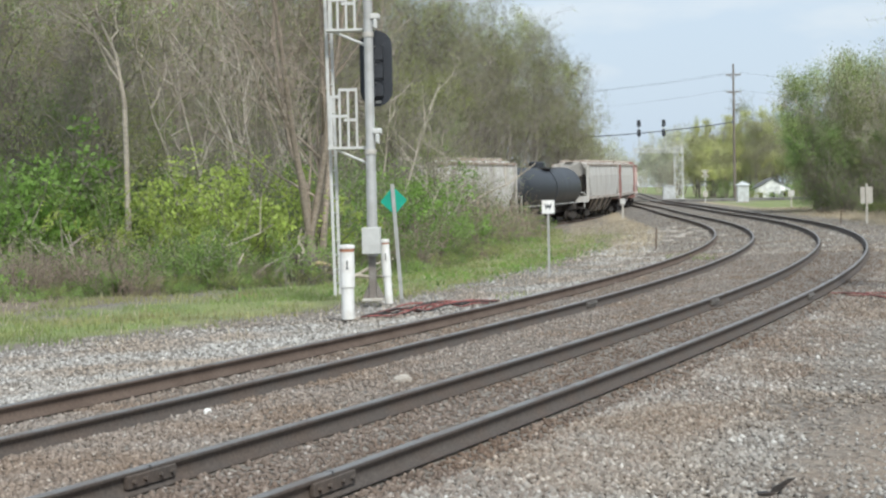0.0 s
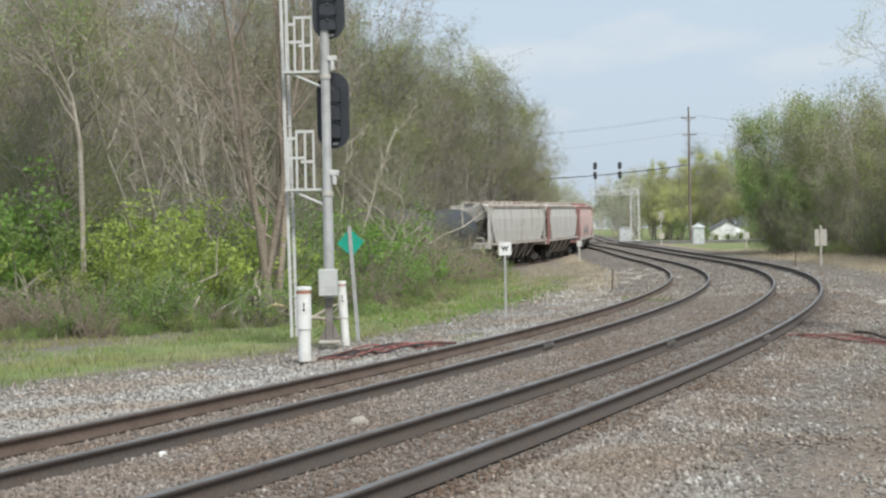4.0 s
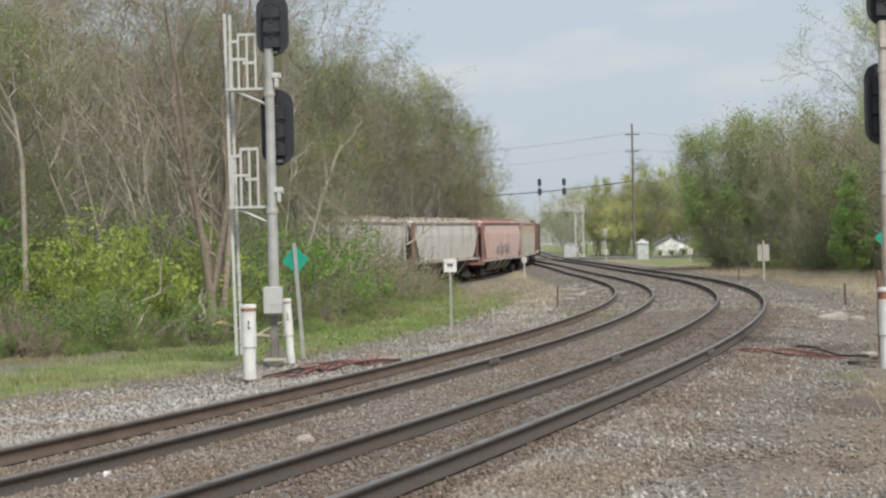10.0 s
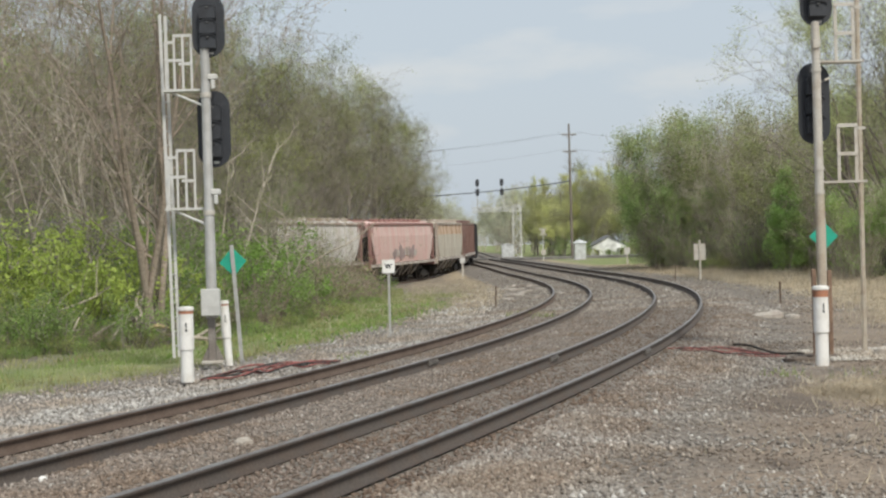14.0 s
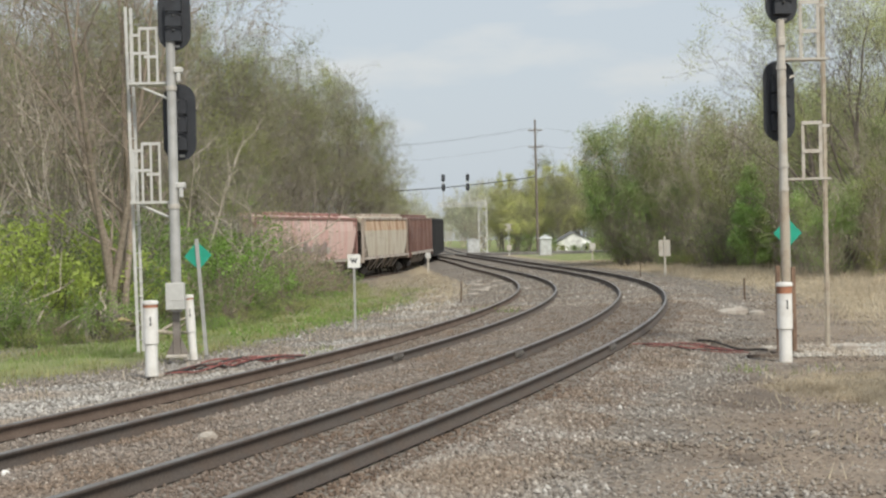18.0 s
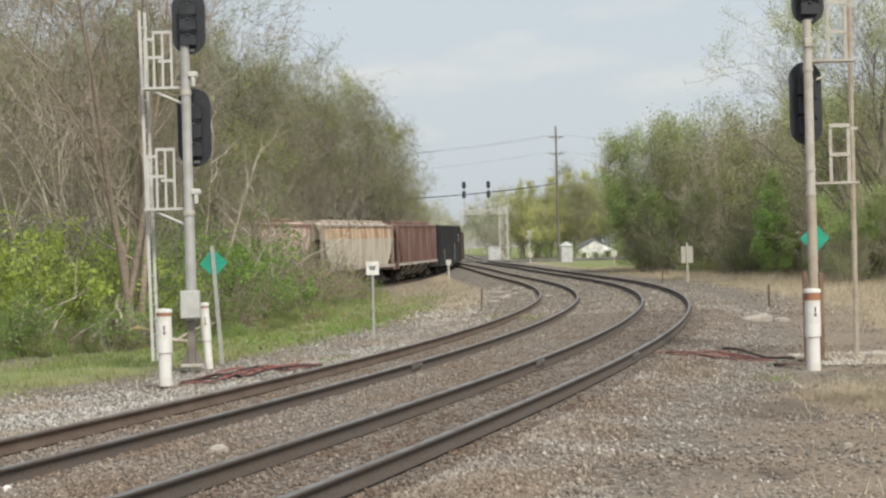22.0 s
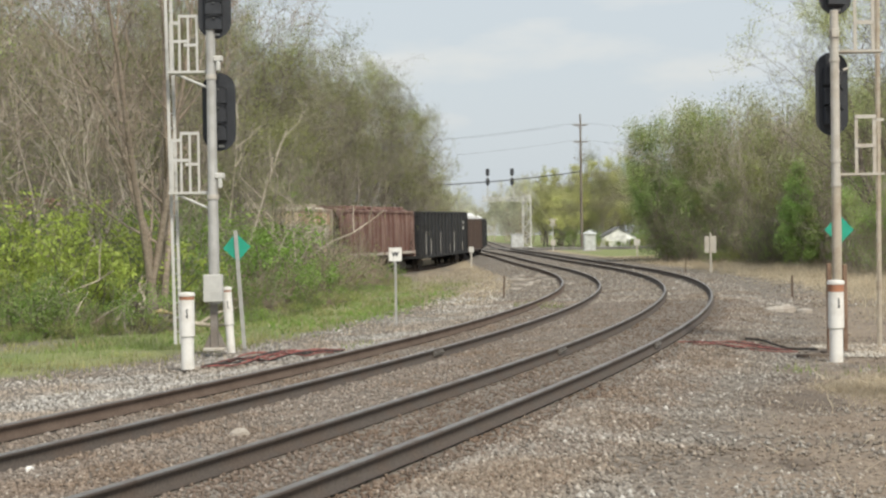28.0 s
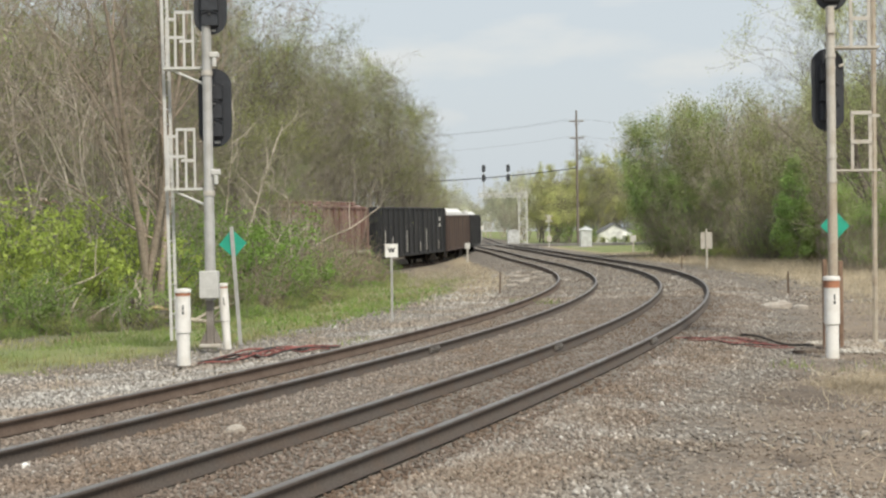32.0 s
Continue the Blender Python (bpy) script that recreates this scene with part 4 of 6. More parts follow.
def hopper(label, body, frame, roof, ribs=False, tall=4.88, marks=None, half=8.5, band=None, base=1.5):
    """Covered hopper car: bulging sides, slope-sheet ends in open end frames, chutes below, hatches and walkway on top."""
    T = thing("hopper_car", label, "freight car", group="cars of the freight train")
    L, W, z0, z1 = half, 1.55, base, tall - 0.35
    s = Shape()
    prof = [(-W * 0.97, z0 + 0.1), (-W, z0 + 0.9), (-W, z1 - 0.9), (-W * 0.93, z1), (-W * 0.55, tall - 0.12), (0, tall - 0.06), (W * 0.55, tall - 0.12), (W * 0.93, z1), (W, z1 - 0.9), (W, z0 + 0.9), (W * 0.97, z0 + 0.1)]
    rings = []
    n = len(prof)
    for x, lift in ((-L + 0.25, 0), (-L + 0.3, 0), (L - 0.3, 0), (L - 0.25, 0)):
        for y, z in prof:
            cut = 1.45 * (max(0.0, z1 - 0.6 - z) / (z1 - 0.6 - z0)) ** 1.5
            rings.append((math.copysign(abs(x) - cut, x), y, z))
    f = [(k * n + i, k * n + (i + 1) % n, (k + 1) * n + (i + 1) % n, (k + 1) * n + i) for k in range(3) for i in range(n)]
    f += [tuple(range(n - 1, -1, -1)), tuple(range(3 * n, 4 * n))]
    s.add(rings, f)
    part("body", s, body, T)
    for y in (-1, 1):
        part("side_sill", Shape().box((-L, y * W - 0.06, z0 - 0.12), (L, y * W + 0.06, z0 + 0.08)), SILL, T)
        part("top_chord", Shape().box((-L + 0.1, y * W * 0.95 - 0.07, z1 - 0.08), (L - 0.1, y * W * 0.95 + 0.07, z1 + 0.10), bevel=0.02), roof, T, "rust-streaked top chord")
        if band:
            o = [(y * (W + 0.004), z1 - 0.92), (y * (W * 0.937 + 0.010), z1 - 0.09), (y * (W * 0.937 - 0.02), z1 - 0.09), (y * (W - 0.02), z1 - 0.92)]
            part("upper_panel", Shape().prism(o, -L + 0.45, L - 0.45, "x"), band, T, "rust-streaked upper side panel")
        if ribs:
            for x in np.linspace(-L + 1.5, L - 1.5, 15):
                part("rib", Shape().box((x - 0.05, y * W - 0.07, z0 + 0.16), (x + 0.05, y * W + 0.07, z1 - 0.1)), body, T)
        else:
            for x in np.linspace(-L + 3.1, L - 3.1, 4):
                part("seam", Shape().box((x - 0.025, y * (W + 0.004) - 0.012, z0 + 0.85), (x + 0.025, y * (W + 0.004) + 0.012, z1 - 0.85)), body, T)
    for sx in (-1, 1):
        for y in (-1, 1):
            part("corner_post", Shape().box((sx * (L - 0.08) - 0.09, y * (W - 0.1) - 0.08, z0 - 0.1), (sx * (L - 0.08) + 0.09, y * (W - 0.1) + 0.08, z1)), frame, T)
            part("slope_stay", Shape().tube([(sx * (L - 0.15), y * (W - 0.12), z0 + 0.2), (sx * (L - 2.2), y * (W - 0.12), z0 + 1.2)], 0.07, 6), frame, T)
        # added dark panel stands in for the shade inside the open car end
        part("slope_sheet", Shape().box((sx * (L - 0.75) - 0.03, -W + 0.18, z0 + 0.25), (sx * (L - 0.75) + 0.03, W - 0.18, z1 - 0.55)), UNDER, T, "dark panel for the shade behind the end ladder")
        part("end_sill", Shape().box((sx * (L + 0.0) - 0.2, -W, z0 - 0.35), (sx * (L + 0.0) + 0.2, W, z0 + 0.12)), frame, T)
        part("end_platform", Shape().box((sx * (L - 1.2) - 1.2, -W + 0.1, z0 - 0.12), (sx * (L - 1.2) + 1.2, W - 0.1, z0 - 0.02)), UNDER, T)
        grab_ladder(T, sx * (L - 0.55), -W + 0.02, z0 + 0.1, z1, frame)
        grab_ladder(T, sx * (L - 0.55), W - 0.02, z0 + 0.1, z1, frame)
    for x in (-4.2, -1.4, 1.4, 4.2):
        chute(T, x, W, z0)
    part("running_board", Shape().box((-L, -0.35, tall + 0.02), (L, 0.35, tall + 0.06)).box((-L + 0.2, -0.3, tall - 0.1), (-L + 0.3, 0.3, tall + 0.02)), roof, T)
    for x in np.linspace(-6.6, 6.6, 10):
        for y in (-0.85, 0.85):
            part("hatch", Shape().lathe([(0.38, tall - 0.14), (0.38, tall + 0.02), (0.3, tall + 0.06)], 10, "z", (x, y, 0)), roof, T)
    if marks:
        marks(T, W, z0)
    trucks(T, half - 1.95)
    return T


def chute(T, x, W, z0):
    s = Shape()
    s.add([(x - 1.35, -W * 0.9, z0), (x + 1.35, -W * 0.9, z0), (x + 1.35, W * 0.9, z0), (x - 1.35, W * 0.9, z0), (x - 0.45, -0.55, 0.38), (x + 0.45, -0.55, 0.38), (x + 0.45, 0.55, 0.38), (x - 0.45, 0.55, 0.38)], [(0, 1, 5, 4), (1, 2, 6, 5), (2, 3, 7, 6), (3, 0, 4, 7), (4, 5, 6, 7), (0, 3, 2, 1)])
    part("chute", s, UNDER, T)
    for y in (-1, 1):
        for k in (-1, 1):
            part("chute_brace", Shape().tube([(x + k * 1.3, y * W * 0.93, z0 - 0.02), (x + k * 0.5, y * 0.8, 0.55)], 0.06, 5), SILL, T)


def spray(T, W, z0):
    """Sprayed lettering, too blurred to read: a row of crowded uneven strokes low on the side."""
    for i, (x, w, h, up) in enumerate(((-3.3, 1.0, 0.7, 0.75), (-2.5, 1.2, 0.95, 0.85), (-1.5, 0.9, 0.8, 0.8), (-0.6, 1.3, 0.9, 0.9), (0.4, 0.9, 0.7, 0.75), (1.2, 1.2, 1.0, 0.85), (2.2, 1.0, 0.8, 0.8), (3.1, 1.2, 0.75, 0.75))):
        o = [(x + w / 2 * math.cos(a) * (1 + 0.25 * math.sin(3 * a + i)), z0 + up + h / 2 * math.sin(a) * (1 + 0.3 * math.cos(2 * a + 2 * i))) for a in np.linspace(0, 2 * math.pi, 17)[:-1]]
        for a, b in ((W + 0.006 + 0.002 * (i % 2), W + 0.012 + 0.002 * (i % 2)), (-W - 0.014, -W - 0.006)):
            part("sprayed_mark", Shape().prism(o, a, b), GRAFFITI if i % 3 else SILL, T, "grey spray-painted lettering")


def tank_car():
    T = thing("tank_car", "black cylindrical tank car with a pale end frame", "freight car", group="cars of the freight train")
    r, c, L = 1.6, 2.75, 8.3
    prof = [(0.1, -L), (0.7, -L + 0.08), (1.15, -L + 0.28), (1.42, -L + 0.6), (r, -L + 1.0), (r, -0.1), (r + 0.04, -0.1), (r + 0.04, 0.1), (r, 0.1), (r, L - 1.0), (1.42, L - 0.6), (1.15, L - 0.28), (0.7, L - 0.08), (0.1, L)]
    part("tank", Shape().lathe(prof, 28, "x", (0, 0, c)), TANK_CAR, T, smooth=True)
    part("dome", Shape().lathe([(0.6, c + r - 0.1), (0.6, c + r + 0.35), (0.5, c + r + 0.45)], 14), TANK_CAR, T)
    part("platform", Shape().box((-1.3, -1.1, c + r - 0.12), (1.3, 1.1, c + r - 0.06)), UNDER, T)
    part("centre_sill", Shape().box((-9.0, -0.35, 0.75), (9.0, 0.35, 1.15)), UNDER, T)
    for sx in (-1, 1):
        part("saddle", Shape().box((sx * 6.6 - 0.5, -1.2, 0.95), (sx * 6.6 + 0.5, 1.2, 1.6)), UNDER, T)
        part("end_rail", Shape().box((sx * 9.0 - 0.04, -1.45, 0.9), (sx * 9.0 + 0.04, -1.37, 2.3)).box((sx * 9.0 - 0.04, 1.37, 0.9), (sx * 9.0 + 0.04, 1.45, 2.3)).box((sx * 9.0 - 0.04, -1.45, 2.22), (sx * 9.0 + 0.04, 1.45, 2.3)), GALV, T, "pale grey end handrail")
        part("end_platform", Shape().box((sx * 8.6 - 0.5, -1.5, 0.95), (sx * 8.6 + 0.5, 1.5, 1.05)), UNDER, T)
    part("safety_bar", Shape().tube([(-8.6, -1.45, 1.5), (8.6, -1.45, 1.5)], 0.03, 6).tube([(-8.6, 1.45, 1.5), (8.6, 1.45, 1.5)], 0.03, 6), GALV, T)
    trucks(T, 6.6)
    return T


def gondola(label, body, L, top, ribs, load=None):
    """Open high-sided gondola with outside ribs and a load."""
    T = thing("gondola_car", label, "freight car", group="cars of the freight train")
    W, z0 = 1.55, 0.95
    for y in (-1, 1):
        part("side", Shape().box((-L, y * W - 0.03, z0), (L, y * W + 0.03, top)), body, T)
        part("top_chord", Shape().box((-L, y * W - 0.09, top - 0.16), (L, y * W + 0.09, top), bevel=0.02), body, T)
        part("side_sill", Shape().box((-L, y * W - 0.10, z0 - 0.05), (L, y * W + 0.10, z0 + 0.16)), body, T)
        for x in np.linspace(-L + 0.1, L - 0.1, ribs):
            part("rib", Shape().box((x - 0.07, y * W - 0.13, z0), (x + 0.07, y * W + 0.13, top - 0.1)), body, T)
    for sx in (-1, 1):
        part("end", Shape().box((sx * L - 0.05, -W, z0 - 0.05), (sx * L + 0.05, W, top)), body, T)
        for z in np.linspace(z0 + 0.4, top - 0.3, 5):
            part("end_rib", Shape().box((sx * (L + 0.09) - 0.05, -W + 0.05, z - 0.06), (sx * (L + 0.09) + 0.05, W - 0.05, z + 0.06)), body, T)
        grab_ladder(T, sx * (L - 0.35), -W - 0.15, z0 + 0.1, top - 0.3, body)
        grab_ladder(T, sx * (L - 0.35), W + 0.15, z0 + 0.1, top - 0.3, body)
    part("floor", Shape().box((-L, -W, z0), (L, W, z0 + 0.1)), UNDER, T)
    part("centre_sill", Shape().box((-L, -0.3, 0.7), (L, 0.3, z0)), UNDER, T)
    trucks(T, L - 2.3)
    return T


CARS = []


def build_train():
    a = hopper("weathered grey covered hopper with rust streaks", GREY_CAR, GREY_CAR, RUST_ROOF, base=1.8)
    b = hopper("dirty white covered hopper with red end frames", WHITE_CAR, RED_FRAME, RUST_ROOF, base=1.75)
    c = hopper("faded pink covered hopper with grey spray paint", PINK_CAR, RED_FRAME, RED_FRAME, marks=spray, half=9.9)
    d = hopper("tan covered hopper with a rusty top edge", TAN_CAR, RUST_ROOF, RUST_ROOF, band=RUST_BAND)
    e = hopper("maroon ribbed hopper car with worn paint", MAROON_CAR, MAROON_CAR, MAROON_CAR, ribs=True)
    f = gondola("black ribbed high-sided gondola car", BLACK_CAR, 10.9, 4.62, 15)
    for sx in (-1, 1):
        for i, x in enumerate(np.linspace(-8.6, 8.6, 9)):
            part("worn_streak", Shape().box((x - 0.05, sx * 1.59 - 0.012, 1.2), (x + 0.05, sx * 1.59 + 0.012, 1.9 + 0.5 * (i % 3))), GREY_CAR, f, "pale worn streak")
        for z in (3.55, 3.05):
            part("stencil", Shape().box((-9.2, sx * 1.59 - 0.012, z), (-8.85, sx * 1.59 + 0.012, z + 0.28)), WHITE, f, "white stencil block, unreadable")
    g = gondola("dark brown gondola car under a white cover", BROWN_CAR, 7.6, 4.0, 11)
    part("cover", Shape().prism([(-1.35, 3.8), (1.35, 3.8), (1.3, 4.25), (0.9, 4.6), (-0.9, 4.6), (-1.3, 4.25)], -4.8, 4.8, "x"), TARP, g, "white rounded load cover")
    h = gondola("black gondola car at the back", BLACK_CAR, 7.6, 4.0, 11)
    part("cover", Shape().prism([(-1.35, 3.8), (1.35, 3.8), (1.3, 4.1), (0.9, 4.35), (-0.9, 4.35), (-1.3, 4.1)], -4.8, 4.8, "x"), TARP, h, "white rounded load cover")
    t = tank_car()
    # places along the train: the middle of each car, counted back from the gap between the first two hoppers
    CARS.extend(((t, 27.9), (a, 9.3), (b, -9.2), (c, -29.1), (d, -49.3), (e, -67.7), (f, -88.3), (g, -108.5), (h, -125.5)))
    lead = hopper("weathered grey covered hopper behind the tank car", GREY_CAR, GREY_CAR, RUST_ROOF)
    CARS.append((lead, 46.5))


build_train()


# trees and brush
def leaf_cloud(points, size, rnd, up=0.3):
    """One small folded leaf (two triangles) at each point, turned at random."""
    n = len(points)
    a = rnd.normal(size=(n, 3))
    a /= np.linalg.norm(a, axis=1)[:, None]
    b = rnd.normal(size=(n, 3))
    b[:, 2] += up
    b -= (a * b).sum(1)[:, None] * a
    b /= np.linalg.norm(b, axis=1)[:, None] + 1e-9
    s = size * rnd.uniform(0.6, 1.35, n)[:, None]
    v = np.stack([points - a * s, points - b * s * 0.5, points + a * s, points + b * s * 0.5], 1).reshape(-1, 3)
    return v, np.arange(4 * n).reshape(-1, 4)


def tubes(segs, sides):
    """Tapered tubes for segments (x0, y0, z0, x1, y1, z1, r0, r1), as arrays."""
    s = np.asarray(segs, float)
    p, q, r0, r1 = s[:, :3], s[:, 3:6], s[:, 6], s[:, 7]
    d = q - p
    d /= np.linalg.norm(d, axis=1)[:, None] + 1e-9
    ref = np.where(np.abs(d[:, 2:3]) > 0.9, [[1.0, 0, 0]], [[0, 0, 1.0]])
    a = np.cross(d, ref)
    a /= np.linalg.norm(a, axis=1)[:, None] + 1e-9
    b = np.cross(d, a)
    w = 2 * np.pi * np.arange(sides) / sides
    ring = a[:, None] * np.cos(w)[None, :, None] + b[:, None] * np.sin(w)[None, :, None]
    v = np.concatenate([p[:, None] + ring * r0[:, None, None], q[:, None] + ring * r1[:, None, None]], 1).reshape(-1, 3)
    k = np.arange(sides)
    f = np.stack([k, (k + 1) % sides, sides + (k + 1) % sides, sides + k], 1)
    f = (np.arange(len(s))[:, None, None] * 2 * sides + f[None]).reshape(-1, 4)
    return v, f


def grow(seed, height, spread, first=0.3, limbs=14, stems=1, lean=0.15, depth=3, droop=0.0, rise=(0.6, 1.6)):
    """A bare skeleton: stems with limbs that fork to twigs. Returns thick segments, thin segments and twig points."""
    rnd = random.Random(seed)
    thick, thin, tips = [], [], []

    def branch(p, d, length, r, level):
        steps = 4 if level < 2 else 3
        for i in range(steps):
            d = (d + Vector((rnd.gauss(0, 0.20), rnd.gauss(0, 0.20), rnd.gauss(0.09 - droop * level, 0.14)))).normalized()
            q = p + d * length / steps
            r1 = max(r * (0.80 if level else 0.86), 0.006)
            (thick if r > 0.035 else thin).append((*p, *q, r, r1))
            if level >= 2:
                tips.append((*q, level))
            if level < depth and i >= (1 if level else 0):
                for _ in range(2 if level else 1):
                    w = rnd.uniform(0, 2 * math.pi)
                    side = d.orthogonal().normalized()
                    side.rotate(Matrix.Rotation(w, 3, d))
                    branch(q, (d * rnd.uniform(0.5, 0.9) + side * rnd.uniform(0.5, 0.9)).normalized(), length * rnd.uniform(0.38, 0.62), r1 * rnd.uniform(0.45, 0.62), level + 1)
            p, r = q, r1

    for k in range(stems):
        w = rnd.uniform(0, 6.28)
        p = Vector((0.25 * math.cos(w), 0.25 * math.sin(w), -0.3)) if stems > 1 else Vector((0, 0, -0.3))
        d = Vector((math.cos(w) * lean * rnd.uniform(0.3, 1.3), math.sin(w) * lean * rnd.uniform(0.3, 1.3), 1)).normalized()
        h = height * rnd.uniform(0.8, 1.05)
        r = height * 0.0125 / (1 + 0.25 * (stems - 1))
        n = 9
        for i in range(n):
            q = p + d * h / n
            r1 = r * (0.90 if i < 4 else 0.72)
            thick.append((*p, *q, r * (1.35 if i == 0 else 1), r1))
            if i / n >= first - 0.05:
                for _ in range(max(1, round(limbs / (n * (1 - first))))):
                    a = rnd.uniform(0, 6.28)
                    e = rnd.uniform(*rise)
                    branch(p.lerp(q, rnd.random()), Vector((math.cos(a), math.sin(a), e)).normalized(), spread * (1.0 - 0.45 * i / n) * rnd.uniform(0.6, 1.15), max(r1 * rnd.uniform(0.42, 0.68), 0.03), 1)
            p, r = q, r1
            d = (d + Vector((rnd.gauss(0, 0.11), rnd.gauss(0, 0.11), 0.06))).normalized()
        tips.append((*p, 3))
    return thick, thin, tips


def sprays(tips, per, length, rnd, lift=0.5):
    """Fine end twigs: long thin slivers fanning out from the tips."""
    t = np.array(tips)[:, :3]
    p = np.repeat(t, per, 0) + rnd.normal(size=(len(t) * per, 3)) * 0.08
    n = len(p)
    d = rnd.normal(size=(n, 3))
    d[:, 2] += lift
    d /= np.linalg.norm(d, axis=1)[:, None] + 1e-9
    w = np.cross(d, rnd.normal(size=(n, 3)))
    w *= 0.007 / (np.linalg.norm(w, axis=1)[:, None] + 1e-9)
    q = p + d * length * rnd.uniform(0.5, 1.3, n)[:, None]
    v = np.stack([p - w, p + w, q + w * 0.4, q - w * 0.4], 1).reshape(-1, 3)
    return v, np.arange(4 * n).reshape(-1, 4)


def tree_kind(name, label, seed, height, spread, leaf, per_tip, size, bark=None, scatter=0.24, girth=1.0, fine=1, **kw):
    thick, thin, tips = grow(seed, height, spread, **kw)
    thick = [(*s[:6], s[6] * girth, s[7] * girth) for s in thick]
    rnd = np.random.default_rng(seed)
    T = thing(name, label, "tree")
    v1, f1 = tubes(thick, 6)
    v2, f2 = tubes(thin, 3)
    v3, f3 = sprays(tips, fine, 0.6, rnd)
    me = bulk("trunk", np.concatenate([v1, v2, v3]), np.concatenate([f1, f2 + len(v1), f3 + len(v1) + len(v2)]), bark or BARK)
    ob = new("trunk", me)
    ob.parent = T
    if per_tip > 0:
        t = np.array(tips)[:, :3]
        n = int(len(t) * per_tip)
        # buds open in bunches, some limbs before others
        early = np.clip(np.sin(1.2 * t + rnd.uniform(0, 6, 3)).sum(axis=1) + 0.8, 0, None) ** 1.6 + 0.3
        pts = t[rnd.choice(len(t), n, p=early / early.sum())] + rnd.normal(size=(n, 3)) * scatter
        v, f = leaf_cloud(pts, size, rnd)
        ob = new("crown", bulk("crown", v, f, leaf))
        ob.parent = T
    return T


def round_kind(name, label, seed, height, width, leaf, n, size, lobes=46):
    """A close-leaved tree: forked trunks under a crown of many uneven leaf clumps."""
    rnd = np.random.default_rng(seed)
    T = thing(name, label, "tree")
    thick, thin, tips = grow(seed, height * 0.8, width * 0.7, first=0.1, limbs=7, stems=1, lean=0.1, depth=2)
    v1, f1 = tubes(thick + thin, 5)
    ob = new("trunk", bulk("trunk", v1, f1, BARK))
    ob.parent = T
    c = []
    for i in range(lobes):
        z = rnd.uniform(0.06, 0.93) ** 0.8
        reach = width * (0.55 + 0.45 * math.sin(math.pi * min(z * 1.12, 1.0) ** 0.8)) * (1.0 if z < 0.8 else 0.6)
        a, q = rnd.uniform(0, 6.28), math.sqrt(rnd.uniform(0.15, 1.0))
        c.append((reach * q * math.cos(a), reach * q * math.sin(a), z * height, rnd.uniform(0.55, 1.0) * width * 0.36))
    c = np.array(c)
    k = rnd.integers(0, lobes, n)
    d = rnd.normal(size=(n, 3))
    d /= np.linalg.norm(d, axis=1)[:, None]
    d[:, 2] *= 1.25
    p = c[k, :3] + d * (c[k, 3] * rnd.uniform(0.45, 1.08, n))[:, None] + rnd.normal(size=(n, 3)) * 0.08
    p[:, 2] = np.maximum(p[:, 2], 0.1)
    v, f = leaf_cloud(p, size, rnd)
    ob = new("crown", bulk("crown", v, f, leaf))
    ob.parent = T
    return T


def shrub_kind(name, label, seed, w, h, leaf, n, size, twigs=22, bark=None):
    """A clump of thin arching stems with leaves in uneven bunches."""
    rnd = np.random.default_rng(seed)
    T = thing(name, label, "shrub")
    segs, pts = [], []
    for i in range(twigs):
        a, r = rnd.uniform(0, 6.28), rnd.uniform(0, 0.35) * w
        p = np.array([r * math.cos(a), r * math.sin(a), -0.1])
        d = np.array([math.cos(a) * rnd.uniform(0.1, 0.8), math.sin(a) * rnd.uniform(0.1, 0.8), 1.0])
        ln = h * rnd.uniform(0.5, 1.1)
        for k in range(5):
            q = p + d / np.linalg.norm(d) * ln / 5
            rr = 0.018 * (1 - k / 6)
            segs.append((*p, *q, rr, rr * 0.8))
            if k > 0:
                pts.append(q)
                e = d + rnd.normal(size=3) * 0.9
                q2 = q + e / np.linalg.norm(e) * ln * 0.2
                segs.append((*q, *q2, rr * 0.5, 0.004))
                pts.append(q2)
            p, d = q, d + rnd.normal(size=3) * 0.28
    v, f = tubes(segs, 3)
    ob = tagged(new("stem", bulk("stem", v, f, bark or BARK)), kind="stuff")
    ob.parent = T
    if n:
        c = np.array(pts)
        share = rnd.random(len(c)) ** 2.2
        c = c[rnd.choice(len(c), n, p=share / share.sum())] + rnd.normal(size=(n, 3)) * 0.105
        c[:, 2] = np.maximum(c[:, 2], 0.03)
        v, f = leaf_cloud(c, size, rnd)
        ob = tagged(new("foliage", bulk("foliage", v, f, leaf)), kind="stuff")
        ob.parent = T
    return T


BARE = [tree_kind("bare_tree", "tall bare-branched tree with a haze of spring buds", 11 + i, h, s, LEAF_OLIVE, 3.4, 0.036, limbs=15, first=f, stems=st, lean=0.14, girth=0.7, fine=1) for i, (h, s, f, st) in enumerate(((17, 5.4, 0.22, 2), (15, 4.8, 0.2, 3), (18, 5.8, 0.26, 2), (13, 4.4, 0.15, 4)))]
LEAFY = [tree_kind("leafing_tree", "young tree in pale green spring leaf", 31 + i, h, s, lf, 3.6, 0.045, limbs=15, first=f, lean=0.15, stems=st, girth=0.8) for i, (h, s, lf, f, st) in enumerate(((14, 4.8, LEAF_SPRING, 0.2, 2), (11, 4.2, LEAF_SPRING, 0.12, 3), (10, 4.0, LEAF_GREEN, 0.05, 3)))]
DENSE = [tree_kind("budding_tree", "broad tree thick with olive spring buds", 38 + i, h, s, lf, 4.2, 0.052, limbs=16, first=0.16, stems=st, lean=0.16, girth=0.9, fine=1) for i, (h, s, lf, st) in enumerate(((16, 6.2, LEAF_SPRING, 2), (15, 5.6, LEAF_SPRING, 2)))]
